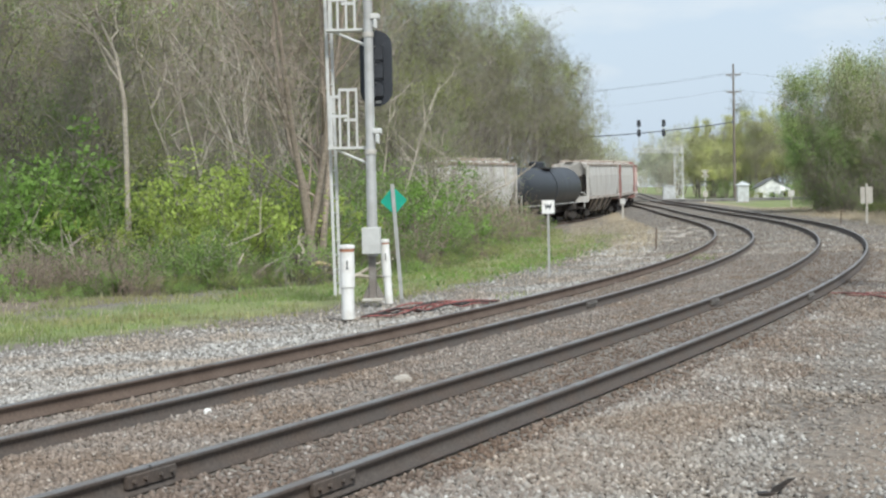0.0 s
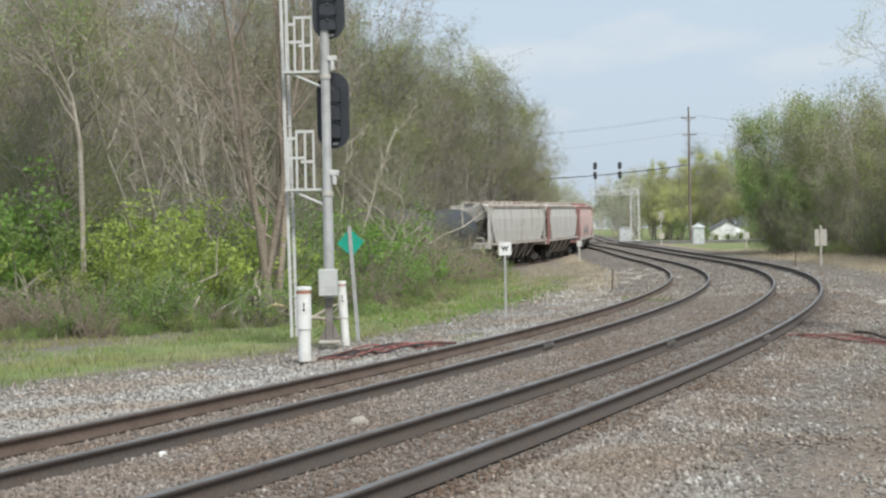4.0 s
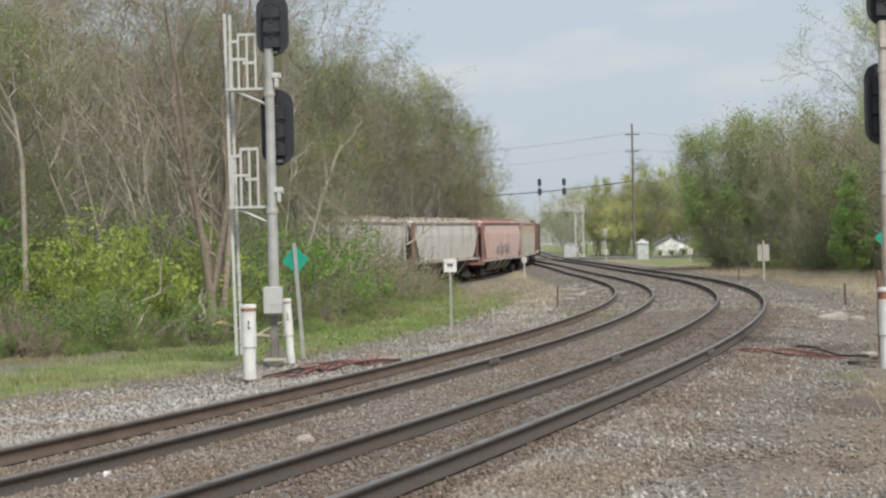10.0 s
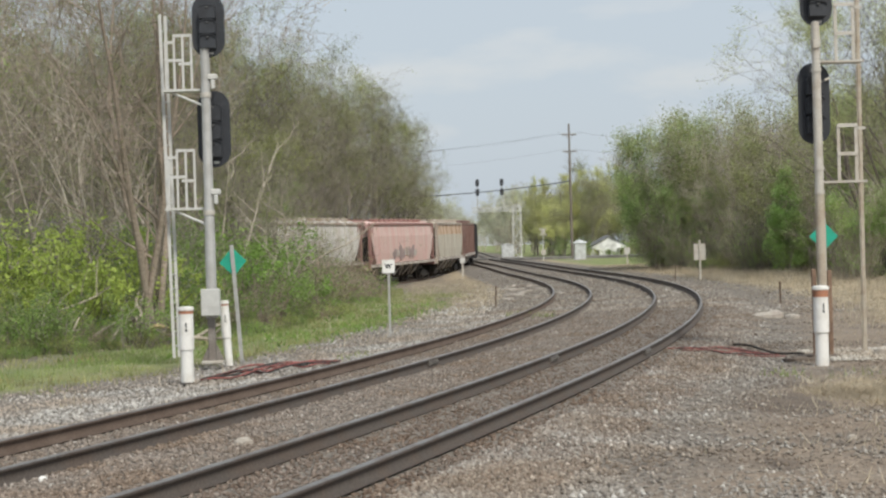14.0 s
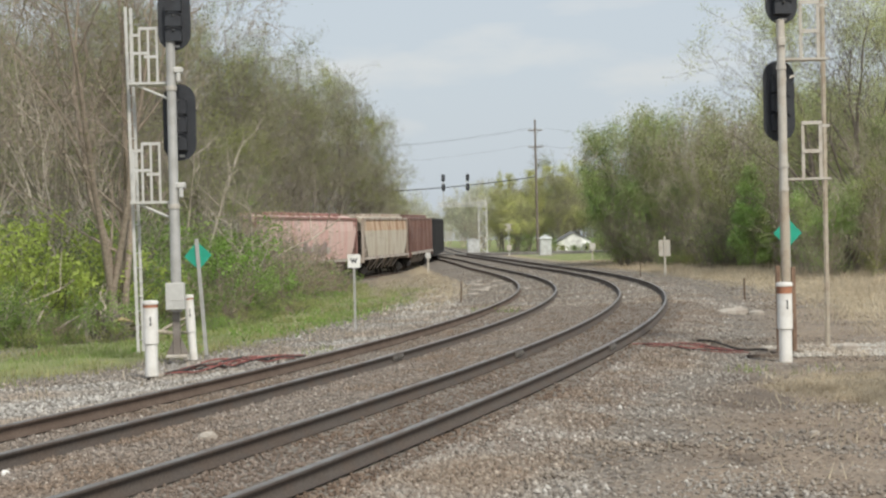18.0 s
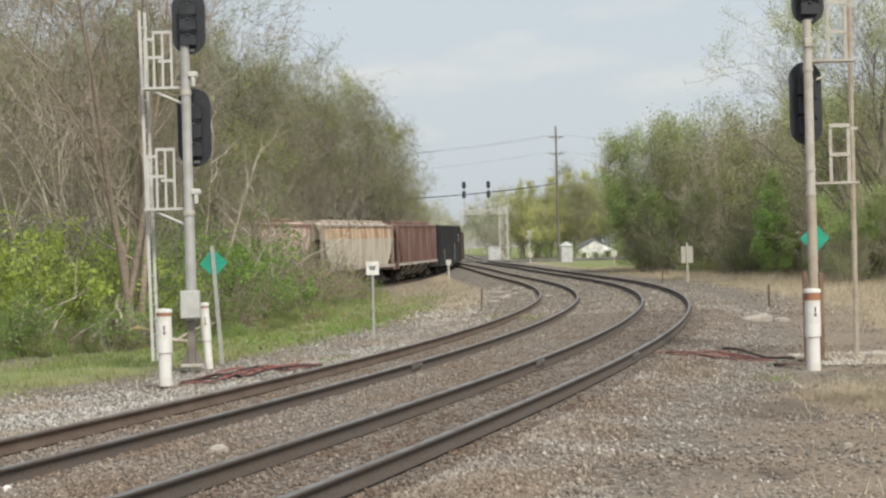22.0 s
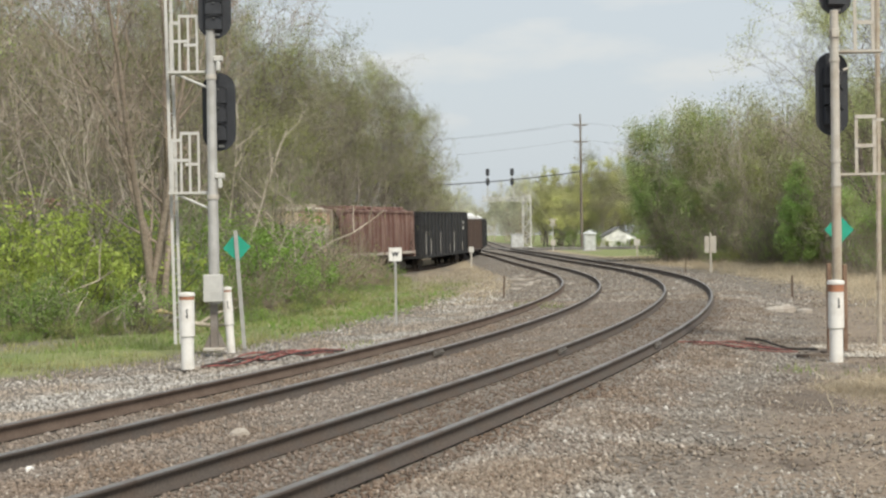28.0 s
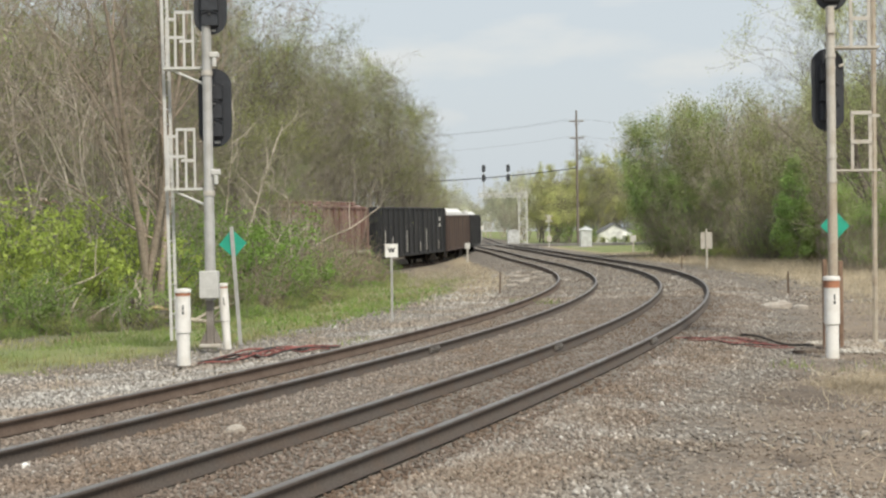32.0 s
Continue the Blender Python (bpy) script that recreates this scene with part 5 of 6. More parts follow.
STOUT = tree_kind("multi_stemmed_tree", "tree with a fan of brown stems from one foot", 49, 15.5, 5.6, LEAF_OLIVE, 1.5, 0.036, bark=BARK_BROWN, limbs=11, first=0.12, stems=5, lean=0.22, girth=1.2, fine=2, rise=(0.8, 2.0))
SLIM = tree_kind("slim_tree", "slender pale-trunked tree at the wood's edge", 45, 13, 3.6, LEAF_GREEN, 3.2, 0.045, bark=BARK_PALE, limbs=13, first=0.45, lean=0.03, girth=0.62)
BIG = tree_kind("spreading_tree", "large spreading tree with dark limbs and pale new leaves", 47, 17, 8.4, LEAF_PALE, 9.0, 0.046, bark=BARK_DARK, scatter=0.2, girth=2.1, fine=1, limbs=16, first=0.24, stems=4, lean=0.30, rise=(0.5, 1.5))
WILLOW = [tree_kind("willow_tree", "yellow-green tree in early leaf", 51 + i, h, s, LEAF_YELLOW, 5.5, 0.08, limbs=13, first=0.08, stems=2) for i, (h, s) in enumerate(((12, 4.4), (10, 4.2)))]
FAR = [tree_kind("far_tree", "distant tree in early leaf, paled for haze", 131 + i, h, sp, LEAF_HAZED, 6.0, 0.12, bark=BARK_PALE, scatter=0.35, limbs=13, first=0.1, stems=3, lean=0.22, depth=2, girth=0.9) for i, (h, sp) in enumerate(((13, 5.0), (10.5, 4.4)))]
HEDGE = [tree_kind("hedge_tree", label, 61 + i, h, sp, lf, n, 0.062, bark=bk, scatter=0.30, girth=0.75, fine=1, limbs=13, first=0.04, stems=st, lean=0.34, depth=2, rise=(0.9, 2.6)) for i, (label, h, sp, lf, n, st, bk) in enumerate((("upright many-stemmed tree in green leaf", 10.5, 3.0, LEAF_HEDGE, 7.5, 7, BARK_PALE), ("upright many-stemmed tree with sparse buds", 10, 3.0, LEAF_OLIVE, 4.0, 8, BARK_PALE), ("low many-stemmed tree in green leaf", 7.5, 2.6, LEAF_DEEP, 7.5, 7, BARK_PALE), ("grey-brown upright tree with sparse buds", 10.5, 3.2, LEAF_OLIVE, 3.6, 8, BARK_PALE)))]
CONE = round_kind("evergreen_tree", "narrow dark green tree at the field edge", 66, 6.6, 1.25, LEAF_DEEP, 9000, 0.07, lobes=60)
BUSH = [shrub_kind("green_shrub", "low shrub in fresh green leaf", 71 + i, w, h, lf, n, sz) for i, (w, h, lf, n, sz) in enumerate(((2.6, 2.2, LEAF_GREEN, 2000, 0.048), (2.2, 1.6, LEAF_SPRING, 1500, 0.044), (2.8, 3.2, LEAF_BRIGHT, 2300, 0.062), (1.8, 1.0, LEAF_GREEN, 1300, 0.046), (2.6, 2.5, LEAF_FRESH, 2600, 0.056)))]
THICKET = [shrub_kind("sapling_thicket", "thicket of thin leafless saplings", 91 + i, 3.0, h, lf, n, 0.044, twigs=40) for i, (h, lf, n) in enumerate(((6.5, LEAF_OLIVE, 800), (5.0, LEAF_GREEN, 1500), (8.0, LEAF_OLIVE, 800)))]
DRYBRUSH = [shrub_kind("dry_brush", "tangled dry brush with reddish brown twigs", 81 + i, w, h, LEAF_DRY, n, 0.045, twigs=70, bark=TWIG) for i, (w, h, n) in enumerate(((2.6, 1.5, 260), (2.2, 0.9, 260)))]
GHOST = [tree_kind("bare_sapling", "small pale-barked tree with bare forking limbs", 57 + i, h, sp, LEAF_OLIVE, 0.8, 0.036, bark=BARK_PALE, limbs=6, first=0.22, stems=st, lean=0.3, girth=0.75, fine=0, depth=2, rise=(0.4, 1.6)) for i, (h, sp, st) in enumerate(((6.5, 2.8, 2), (9.0, 3.4, 2), (5.0, 2.4, 3)))]
SNAG = shrub_kind("dead_branches", "pale dead branches of a fallen tree top", 97, 2.4, 2.6, LEAF_DRY, 0, 0.04, twigs=9, bark=DEAD)

EDGE = np.array([(-20, 33), (-14.6, 37.5), (-11.4, 39.8), (-8.0, 43.2), (-5.6, 48.6), (-3.8, 59.3), (-2.9, 77), (-2.4, 95), (-6.5, 112)])


def edge_x(y):
    return np.interp(y, EDGE[:, 1], EDGE[:, 0])


def put(kind, x, y, size=1.0, turn=None, sink=0.0, tilt=0.0):
    ob = copy_thing(kind, pose(x, y, on_land(x, y) - sink, random.uniform(-tilt, tilt), random.uniform(-tilt, tilt), random.uniform(0, 360) if turn is None else turn))
    ob.scale = (size, size, size)
    return ob


def plant():
    rnd = random.Random(5)
    line = C_LINE[::-1]
    spots = []

    def off_c(x, y):
        return float(beside(np.array([x]), np.array([y]), line)[0]) if y < 222 else 9.0

    def free(x, y, gap):
        return all((x - a) ** 2 + (y - b) ** 2 > gap * gap for a, b in spots)

    # trees that give the wood its outline
    for kind, x, y, s in ((STOUT, -7.9, 46.5, 1.0), (BARE[2], -5.6, 152, 0.95), (SLIM, -13.6, 47.8, 1.1), (STOUT, -19.3, 60, 1.0), (SLIM, -21, 62, 1.1), (BARE[1], -12.3, 75, 1.15), (BARE[2], -23.5, 76, 1.05), (BARE[0], -2.6, 168, 0.95), (DENSE[1], -2.2, 160, 0.8), (DENSE[0], -1.4, 172, 0.75), (BARE[2], -9.5, 152, 0.95), (BARE[0], -5.8, 166, 1.12), (BARE[1], -3.2, 176, 1.0), (DENSE[0], -5.2, 163, 1.0), (DENSE[1], -3.4, 178, 0.85), (DENSE[0], -9.0, 142, 1.1), (DENSE[1], -14, 126, 1.1), (DENSE[0], -1.6, 200, 0.7), (DENSE[1], -1.2, 228, 0.62), (DENSE[0], -1.0, 258, 0.6), (BARE[3], -2.0, 205, 0.85), (LEAFY[1], 0.2, 222, 0.8), (BARE[3], -2.5, 240, 0.75), (LEAFY[1], 0.5, 262, 0.72), (BARE[1], -4.5, 282, 0.7), (BARE[1], -12, 132, 1.1), (BARE[2], -17, 118, 1.05), (LEAFY[0], -9.0, 72, 0.85), (BARE[0], -9.8, 82, 0.85), (LEAFY[1], -15.5, 52, 0.85), (LEAFY[2], -18.5, 55, 0.9), (LEAFY[0], -20.5, 58, 0.9), (BARE[0], -4.4, 141, 0.9), (LEAFY[0], -4.0, 144, 0.92), (THICKET[1], -8.6, 51, 1.0), (THICKET[0], -10.5, 55, 1.0)):
        spots.append((x, y))
        put(kind, x, y, s, tilt=2)
    tries = 0
    while len(spots) < 96 and tries < 9000:
        tries += 1
        y = rnd.uniform(64, 175)
        x = rnd.uniform(-0.44 * y, -2)
        dc = off_c(x, y)
        inner = y < 110 and x < min(edge_x(y) - 2.8, -3.5 - 0.065 * y) and x > -46
        outer = dc < -3.6 and y > 80 and x < -6.0
        if abs(dc) < 3.6 or not (inner or outer) or not free(x, y, 2.3 if y < 90 else 3.4):
            continue
        spots.append((x, y))
        put(rnd.choice(BARE) if rnd.random() < 0.5 else rnd.choice(LEAFY + DENSE), x, y, rnd.uniform(0.75, 1.1), tilt=4)
    for y in np.arange(70, 82, 7.0):
        x = edge_x(y) - rnd.uniform(1.6, 4.5)
        if free(x, y, 1.8):
            spots.append((x, y))
            put(rnd.choice((SLIM, BARE[3], LEAFY[1], LEAFY[0])), x, y, rnd.uniform(0.4, 0.6), tilt=6)
    # thickets fill the wood, shrubs and dry brush its edge
    for i in range(60):
        y = rnd.uniform(58, 112)
        x = edge_x(y) - 5.5 - abs(rnd.gauss(0, 8))
        if abs(off_c(x, y)) > 3.0 and x > -0.44 * y:
            put(rnd.choice(THICKET), x, y, rnd.uniform(0.6, 1.2))
    for i in range(55):
        y = rnd.uniform(85, 200)
        x = 4.75 - (0.0208 * max(224 - y, 0)) ** 3 - rnd.uniform(4, 24)
        if x > -0.44 * y and x < 1.0:
            put(rnd.choice(THICKET), x, y, rnd.uniform(0.7, 1.2))
    for i in range(64):
        y = rnd.uniform(95, 175)
        x = 4.75 - (0.0208 * (224 - y)) ** 3 - rnd.uniform(9, 40)
        if x > -0.46 * y:
            put(rnd.choice(DENSE + DENSE + LEAFY[:1]), x, y, rnd.uniform(1.0, 1.3))
    for kind, x, y, s in ((0, -5.2, 60, 0.85), (1, -7.6, 63, 0.8), (1, -9.6, 51, 1.0), (1, -12.8, 53, 1.1), (0, -15.2, 50, 1.1), (1, -17.5, 56, 1.2), (0, -8.5, 76, 1.0), (1, -20.5, 60, 1.2), (2, -10.8, 49, 1.0), (0, -8.6, 57, 1.3), (1, -11.4, 62, 1.3), (1, -14.5, 66, 1.4)):
        put(GHOST[kind], x, y, s, tilt=8)
    # understory: mid green behind, gaps between, bright shrubs at the edge
    for i in range(34):
        y = rnd.uniform(54, 84)
        x = edge_x(y) - rnd.uniform(4, 20)
        if abs(off_c(x, y)) > 3.2 and x > -0.46 * y:
            put(BUSH[0], x, y, rnd.uniform(1.2, 2.0))
    for i in range(30):
        x, y = rnd.uniform(-23, -12.0), rnd.uniform(48.5, 60)
        if x > -0.42 * y:
            put(rnd.choice((BUSH[0], BUSH[0], BUSH[0], BUSH[4])), x, y, rnd.uniform(1.0, 1.9) * (0.7 if x > -13.5 else 1))
    for i in range(70):
        y = 40 + 72 * rnd.random() ** 1.4
        x = edge_x(y) - abs(rnd.gauss(0, 4.0)) - 1.4
        low = 0.55 if y > 70 and x > edge_x(y) - 4 else 1.0
        if abs(off_c(x, y)) > 3.2 and x > -0.44 * y:
            put(rnd.choice((BUSH[0], BUSH[1], BUSH[3])) if y > 50 else rnd.choice((BUSH[3], DRYBRUSH[1], DRYBRUSH[0], BUSH[3])), x, y, rnd.uniform(0.5, 1.0) * low)
    for x, y, s in ((-9.5, 47.0, 1.1), (-10.3, 47.6, 1.2), (-11.2, 47.2, 0.95), (-11.6, 49.5, 1.1), (-12.4, 47.6, 1.0), (-10.8, 46.6, 0.8), (-13.2, 49, 1.1), (-9.0, 48.6, 1.0)):
        put(BUSH[2], x, y, s)
    for x, y, s in ((-6.4, 58, 1.25), (-5.7, 60, 1.15), (-7.0, 56, 1.0), (-7.4, 66, 1.0), (-17.0, 51, 1.2), (-18.8, 54, 1.3), (-14.6, 56, 1.3), (-20.5, 57, 1.5), (-16.8, 60, 1.5), (-22.5, 62, 1.6)):
        put(BUSH[4], x, y, s)
    for i in range(46):
        y = rnd.uniform(37.5, 110)
        x = edge_x(y) - abs(rnd.gauss(0.0, 1.0))
        if i < 15:
            y = rnd.uniform(40, 47)
            x = edge_x(y) - rnd.uniform(0.2, 7)
        put(rnd.choice(DRYBRUSH + BUSH[3:4] + BUSH[:1]), x, y, rnd.uniform(0.35, 0.9), tilt=14)
    for kind, x, y, s in ((BUSH[0], -5.9, 63, 1.0), (DRYBRUSH[0], -4.9, 66, 1.5), (THICKET[0], -5.2, 65, 0.45), (DRYBRUSH[0], -4.5, 70, 1.6), (BUSH[0], -4.6, 74, 0.9), (THICKET[2], -4.7, 72, 0.4), (DRYBRUSH[0], -5.2, 58, 1.4), (BUSH[0], -6.6, 68, 1.2), (THICKET[0], -5.8, 74, 0.6), (BUSH[0], -5.0, 80, 1.1), (THICKET[0], -7, 72, 0.6), (THICKET[2], -6.6, 78, 0.55), (THICKET[0], -5.8, 85, 0.6), (THICKET[0], -4.9, 90, 0.6), (DRYBRUSH[0], -4.2, 84, 1.6), (BUSH[0], -3.8, 90, 0.9), (THICKET[2], -3.9, 78, 0.38), (THICKET[0], -5.6, 60, 0.5), (DRYBRUSH[0], -4.0, 76, 1.5), (DRYBRUSH[0], -5.9, 54, 1.3), (DRYBRUSH[1], -3.6, 82, 1.6), (BUSH[0], -4.7, 61, 0.8), (BUSH[1], -4.3, 67, 0.9), (BUSH[0], -5.2, 56.5, 0.8), (BUSH[1], -4.0, 72, 0.8), (BUSH[4], -5.6, 55, 0.7), (BUSH[0], -3.8, 79, 0.7), (THICKET[0], -5.7, 80, 0.72), (THICKET[2], -6.5, 84, 0.6), (THICKET[0], -6.4, 88, 0.75), (THICKET[0], -7.4, 86, 0.75), (THICKET[1], -7.0, 92, 0.85), (BUSH[0], -6.6, 82, 1.4), (BUSH[0], -7.2, 78, 1.5), (THICKET[2], -8.2, 82, 0.65), (BUSH[0], -8.3, 88, 1.6)):
        put(kind, x, y, s)
    for x, y, s in ((-12.8, 41.2, 0.9), (-11.9, 40.6, 0.8), (-11.2, 40.3, 0.6), (-12.3, 41.8, 1.0), (-14.6, 41.5, 0.9), (-13.6, 41.0, 0.7), (-15.6, 42.5, 1.0), (-9.0, 43.5, 0.6)):
        put(DRYBRUSH[0], x, y, s, tilt=20)
    for i in range(34):
        y = rnd.uniform(38.5, 46)
        x = edge_x(y) - rnd.uniform(-0.4, 6)
        put(BUSH[rnd.choice((3, 3, 4, 1))], x, y, rnd.uniform(0.28, 0.6))
    for i in range(60):
        y = 37 + 50 * rnd.random() ** 1.6
        x = edge_x(y) + rnd.uniform(-1.6, 0.7)
        put(BUSH[rnd.choice((1, 3, 3))], x, y, rnd.uniform(0.22, 0.5))
    for x, y, s, tip in ((-18.5, 46, 1.7, 55), (-20, 47, 1.6, -60), (-8.3, 49.5, 0.9, 65), (-14.8, 45, 0.9, -70)):
        ob = copy_thing(SNAG, pose(x, y, on_land(x, y) + 0.25, 12, tip, rnd.uniform(0, 40)))
        ob.scale = (s, s, s)
    for i in range(20):
        y = rnd.uniform(40.6, 43.4)
        put(BUSH[rnd.choice((3, 3, 0))], edge_x(y) - rnd.uniform(0.2, 5.0), y, rnd.uniform(0.22, 0.42))
    # field edge
    for kind, x, y, s in ((HEDGE[2], 17.8, 125, 1.0), (HEDGE[0], 18.7, 127, 0.98), (HEDGE[2], 18.9, 122, 0.9), (HEDGE[0], 19.9, 128, 1.08), (HEDGE[1], 21.6, 128, 1.1), (HEDGE[3], 24.6, 125, 1.15), (HEDGE[0], 20.8, 124, 1.1), (HEDGE[1], 22.4, 122, 1.08), (HEDGE[3], 23.8, 119, 1.05), (HEDGE[1], 25.4, 116, 1.1), (HEDGE[0], 28.0, 120, 1.15), (HEDGE[3], 27.0, 112, 1.1), (HEDGE[0], 31.5, 120, 1.2), (HEDGE[2], 19.0, 134, 1.0), (HEDGE[1], 34.5, 118, 1.25), (CONE, 22.2, 100, 1.0), (CONE, 22.9, 101, 0.75)):
        put(kind, x, y, s, tilt=2)
    for i in range(46):
        y = rnd.uniform(104, 165)
        x = rnd.uniform(max(19.5 + max(0, 125 - y) * 0.18, 0.125 * y + 3.2), 24 + (y - 90) * 0.5 + 14)
        put(rnd.choice(HEDGE + HEDGE[1:2]), x, y, rnd.uniform(0.75, 1.05) * (1.0 if x > 23 else 0.9), tilt=3)
    for kind, x, y, s in ((BIG, 23.6, 84, 0.95), (DENSE[1], 31, 104, 1.1)):
        put(kind, x, y, s)
    for kind, x, y, s in ((HEDGE[2], 21.0, 79, 0.62), (HEDGE[3], 23.6, 78, 0.7), (HEDGE[0], 26.2, 80, 0.75), (HEDGE[0], 25.5, 92, 0.9), (HEDGE[1], 28.5, 95, 1.0), (HEDGE[3], 31.5, 98, 1.1), (HEDGE[0], 34.5, 96, 1.2), (HEDGE[1], 24.2, 100, 1.0), (HEDGE[2], 27.0, 86, 0.8), (HEDGE[0], 30.0, 88, 1.0), (HEDGE[1], 33.0, 90, 1.1)):
        put(kind, x, y, s)
    for i in range(34):
        y = rnd.uniform(76, 150)
        x = 18.6 + max(0, 118 - y) * 0.09 + rnd.uniform(0, 9)
        put(rnd.choice(BUSH[:2] + THICKET), x, y, rnd.uniform(0.7, 1.3))
    for i in range(26):
        y = rnd.uniform(98, 126)
        x = 17.2 + max(0, 124 - y) * 0.16 + rnd.uniform(0, 3.5)
        put(rnd.choice((BUSH[0], BUSH[1], THICKET[1], THICKET[0])), x, y, rnd.uniform(0.6, 1.2))
    for x, y, s, tip in ((20.3, 118, 0.62, -16), (21.6, 117, 0.55, 10), (20.9, 117.5, 0.5, -8), (24.6, 104, 0.6, 6)):
        ob = copy_thing(SLIM, pose(x, y, on_land(x, y), 0, tip, rnd.uniform(0, 360)))
        ob.scale = (s, s, s)
    # yellow-green trees by the crossing, far wood
    for i in range(36):
        x, y = rnd.uniform(17.5, 40), rnd.uniform(240, 290)
        put(rnd.choice(WILLOW if i % 3 else LEAFY), x, y, rnd.uniform(0.8, 1.05) * (1 if x > 25 else 0.85))
    for i in range(26):
        x, y, size = rnd.uniform(18.5, 42), rnd.uniform(226, 252), rnd.uniform(0.9, 1.8)
        if abs(x / y - 0.1109) > 0.017:
            put(rnd.choice(BUSH[:2]), x, y, size)
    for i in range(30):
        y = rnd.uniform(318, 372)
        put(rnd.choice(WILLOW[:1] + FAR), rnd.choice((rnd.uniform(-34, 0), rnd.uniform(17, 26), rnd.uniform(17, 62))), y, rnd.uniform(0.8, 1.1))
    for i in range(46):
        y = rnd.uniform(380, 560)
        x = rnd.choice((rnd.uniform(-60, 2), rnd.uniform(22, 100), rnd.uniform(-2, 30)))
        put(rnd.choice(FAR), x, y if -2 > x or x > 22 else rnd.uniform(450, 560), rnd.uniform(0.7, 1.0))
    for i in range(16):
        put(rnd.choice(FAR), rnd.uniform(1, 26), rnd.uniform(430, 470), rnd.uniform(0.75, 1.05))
    for x, y, s in ((25.3, 229, 0.55), (27.3, 228, 0.45), (28.9, 229, 1.1), (23.6, 231, 1.0), (26.2, 227, 0.4), (30.2, 231, 1.5), (22.6, 233, 1.4)):
        put(rnd.choice(BUSH[:2]), x, y, s)
    for k in BARE + LEAFY + DENSE + WILLOW + FAR + HEDGE + [CONE] + BUSH + GHOST + DRYBRUSH + [SNAG] + THICKET + [SLIM, BIG, STOUT]:
        for o in (k, *k.children_recursive):
            bpy.data.objects.remove(o)


plant()


# things along the line
CABINET = mat("cabinet_paint", (0.62, 0.64, 0.65), 0.5, 0.2, var=0.08, scale=2, fine=12, bump=0.03, second=(0.50, 0.51, 0.51))
TRUSS = mat("truss_paint", (0.62, 0.62, 0.60), 0.6, 0.0, var=0.12, scale=2, fine=12, bump=0.03)
POLE = mat("pole_wood", (0.15, 0.125, 0.105), 0.95, var=0.25, scale=1, fine=20, second=(0.21, 0.18, 0.155))
CABLE = mat("cable", (0.03, 0.03, 0.03), 0.7, var=0.1, bump=0)
RED_HOSE = mat("red_hose", (0.30, 0.095, 0.085), 0.8, var=0.25, scale=4, fine=20, bump=0.05, second=(0.13, 0.06, 0.052))
ASPHALT = mat("asphalt", (0.20, 0.19, 0.18), 0.9, var=0.15, scale=0.6, fine=20, bump=0.1)
WALLW = mat("house_white", (0.80, 0.80, 0.79), 0.7, var=0.05, scale=1, fine=10, bump=0.03)
SHINGLE = mat("shingle", (0.20, 0.20, 0.21), 0.9, var=0.2, scale=1, fine=14)
SCRAP = mat("scrap_steel", (0.030, 0.026, 0.024), 0.75, 0.2, var=0.3, scale=6, fine=40, second=(0.055, 0.042, 0.034))
PALE_ROCK = mat("pale_rock", (0.40, 0.365, 0.32), 0.9, var=0.15, scale=3, fine=20, bump=0.3, second=(0.32, 0.28, 0.24))


def lattice(x0, x1, y0, y1, z0, z1, step, r):
    s = Shape()
    zs = np.arange(z0, z1 + 0.01, step)
    for x in (x0, x1):
        for y in (y0, y1):
            s.box((x - r, y - r, z0), (x + r, y + r, z1))
    for i, (a, b) in enumerate(zip(zs, zs[1:])):
        for y in (y0, y1):
            s.tube([(x0, y, a if i % 2 else b), (x1, y, b if i % 2 else a)], r * 0.7, 4)
            s.tube([(x0, y, b), (x1, y, b)], r * 0.7, 4)
    return s


T = thing("signal_gantry", "white steel cantilever signal gantry over the main line", "signal gantry", pose(0, 262, 0.1))
part("column", lattice(14.15, 15.4, -0.6, 0.6, -0.3, 8.1, 1.05, 0.085), TRUSS, T)
part("footing", Shape().box((13.8, -1.0, -0.5), (15.8, 1.0, -0.1), bevel=0.05), CABINET, T)
beam = Shape()
for z in (7.3, 7.85):
    for y in (-0.6, 0.6):
        beam.box((7.6, y - 0.07, z - 0.06), (15.45, y + 0.07, z + 0.06))
for i in range(13):
    x = 7.7 + i * 0.6
    beam.tube([(x, -0.6, 7.3 if i % 2 else 7.85), (x + 0.6, -0.6, 7.85 if i % 2 else 7.3)], 0.08, 4)
part("beam", beam, TRUSS, T)
hand = Shape()
for x in np.arange(7.7, 15.4, 1.25):
    hand.box((x - 0.02, -0.62, 7.9), (x + 0.02, -0.58, 8.85))
hand.box((7.7, -0.62, 8.82), (15.4, -0.58, 8.87)).box((7.7, -0.62, 8.35), (15.4, -0.58, 8.39))
part("handrail", hand, TRUSS, T)
for x, bend in ((8.6, 0.0), (12.5, 0.35)):
    mast = part("signal_mast", Shape().tube([(x + bend, -0.2, 7.9), (x + bend * 0.5, -0.2, 9.1), (x, -0.2, 9.8), (x, -0.2, 12.2)], 0.07, 8), TRUSS, T)
    for z in (11.85, 10.35):
        r = 0.30
        out = [(x + r * math.cos(a), z + 0.3 + r * math.sin(a)) for a in np.linspace(0, math.pi, 9)] + [(x + r * math.cos(a), z - 0.3 + r * math.sin(a)) for a in np.linspace(math.pi, 2 * math.pi, 9)]
        part("signal_head", Shape().prism(out, -0.42, -0.38).box((x - 0.15, -0.38, z - 0.42), (x + 0.15, -0.2, z + 0.42)), BLACK, mast, "black oval signal head")

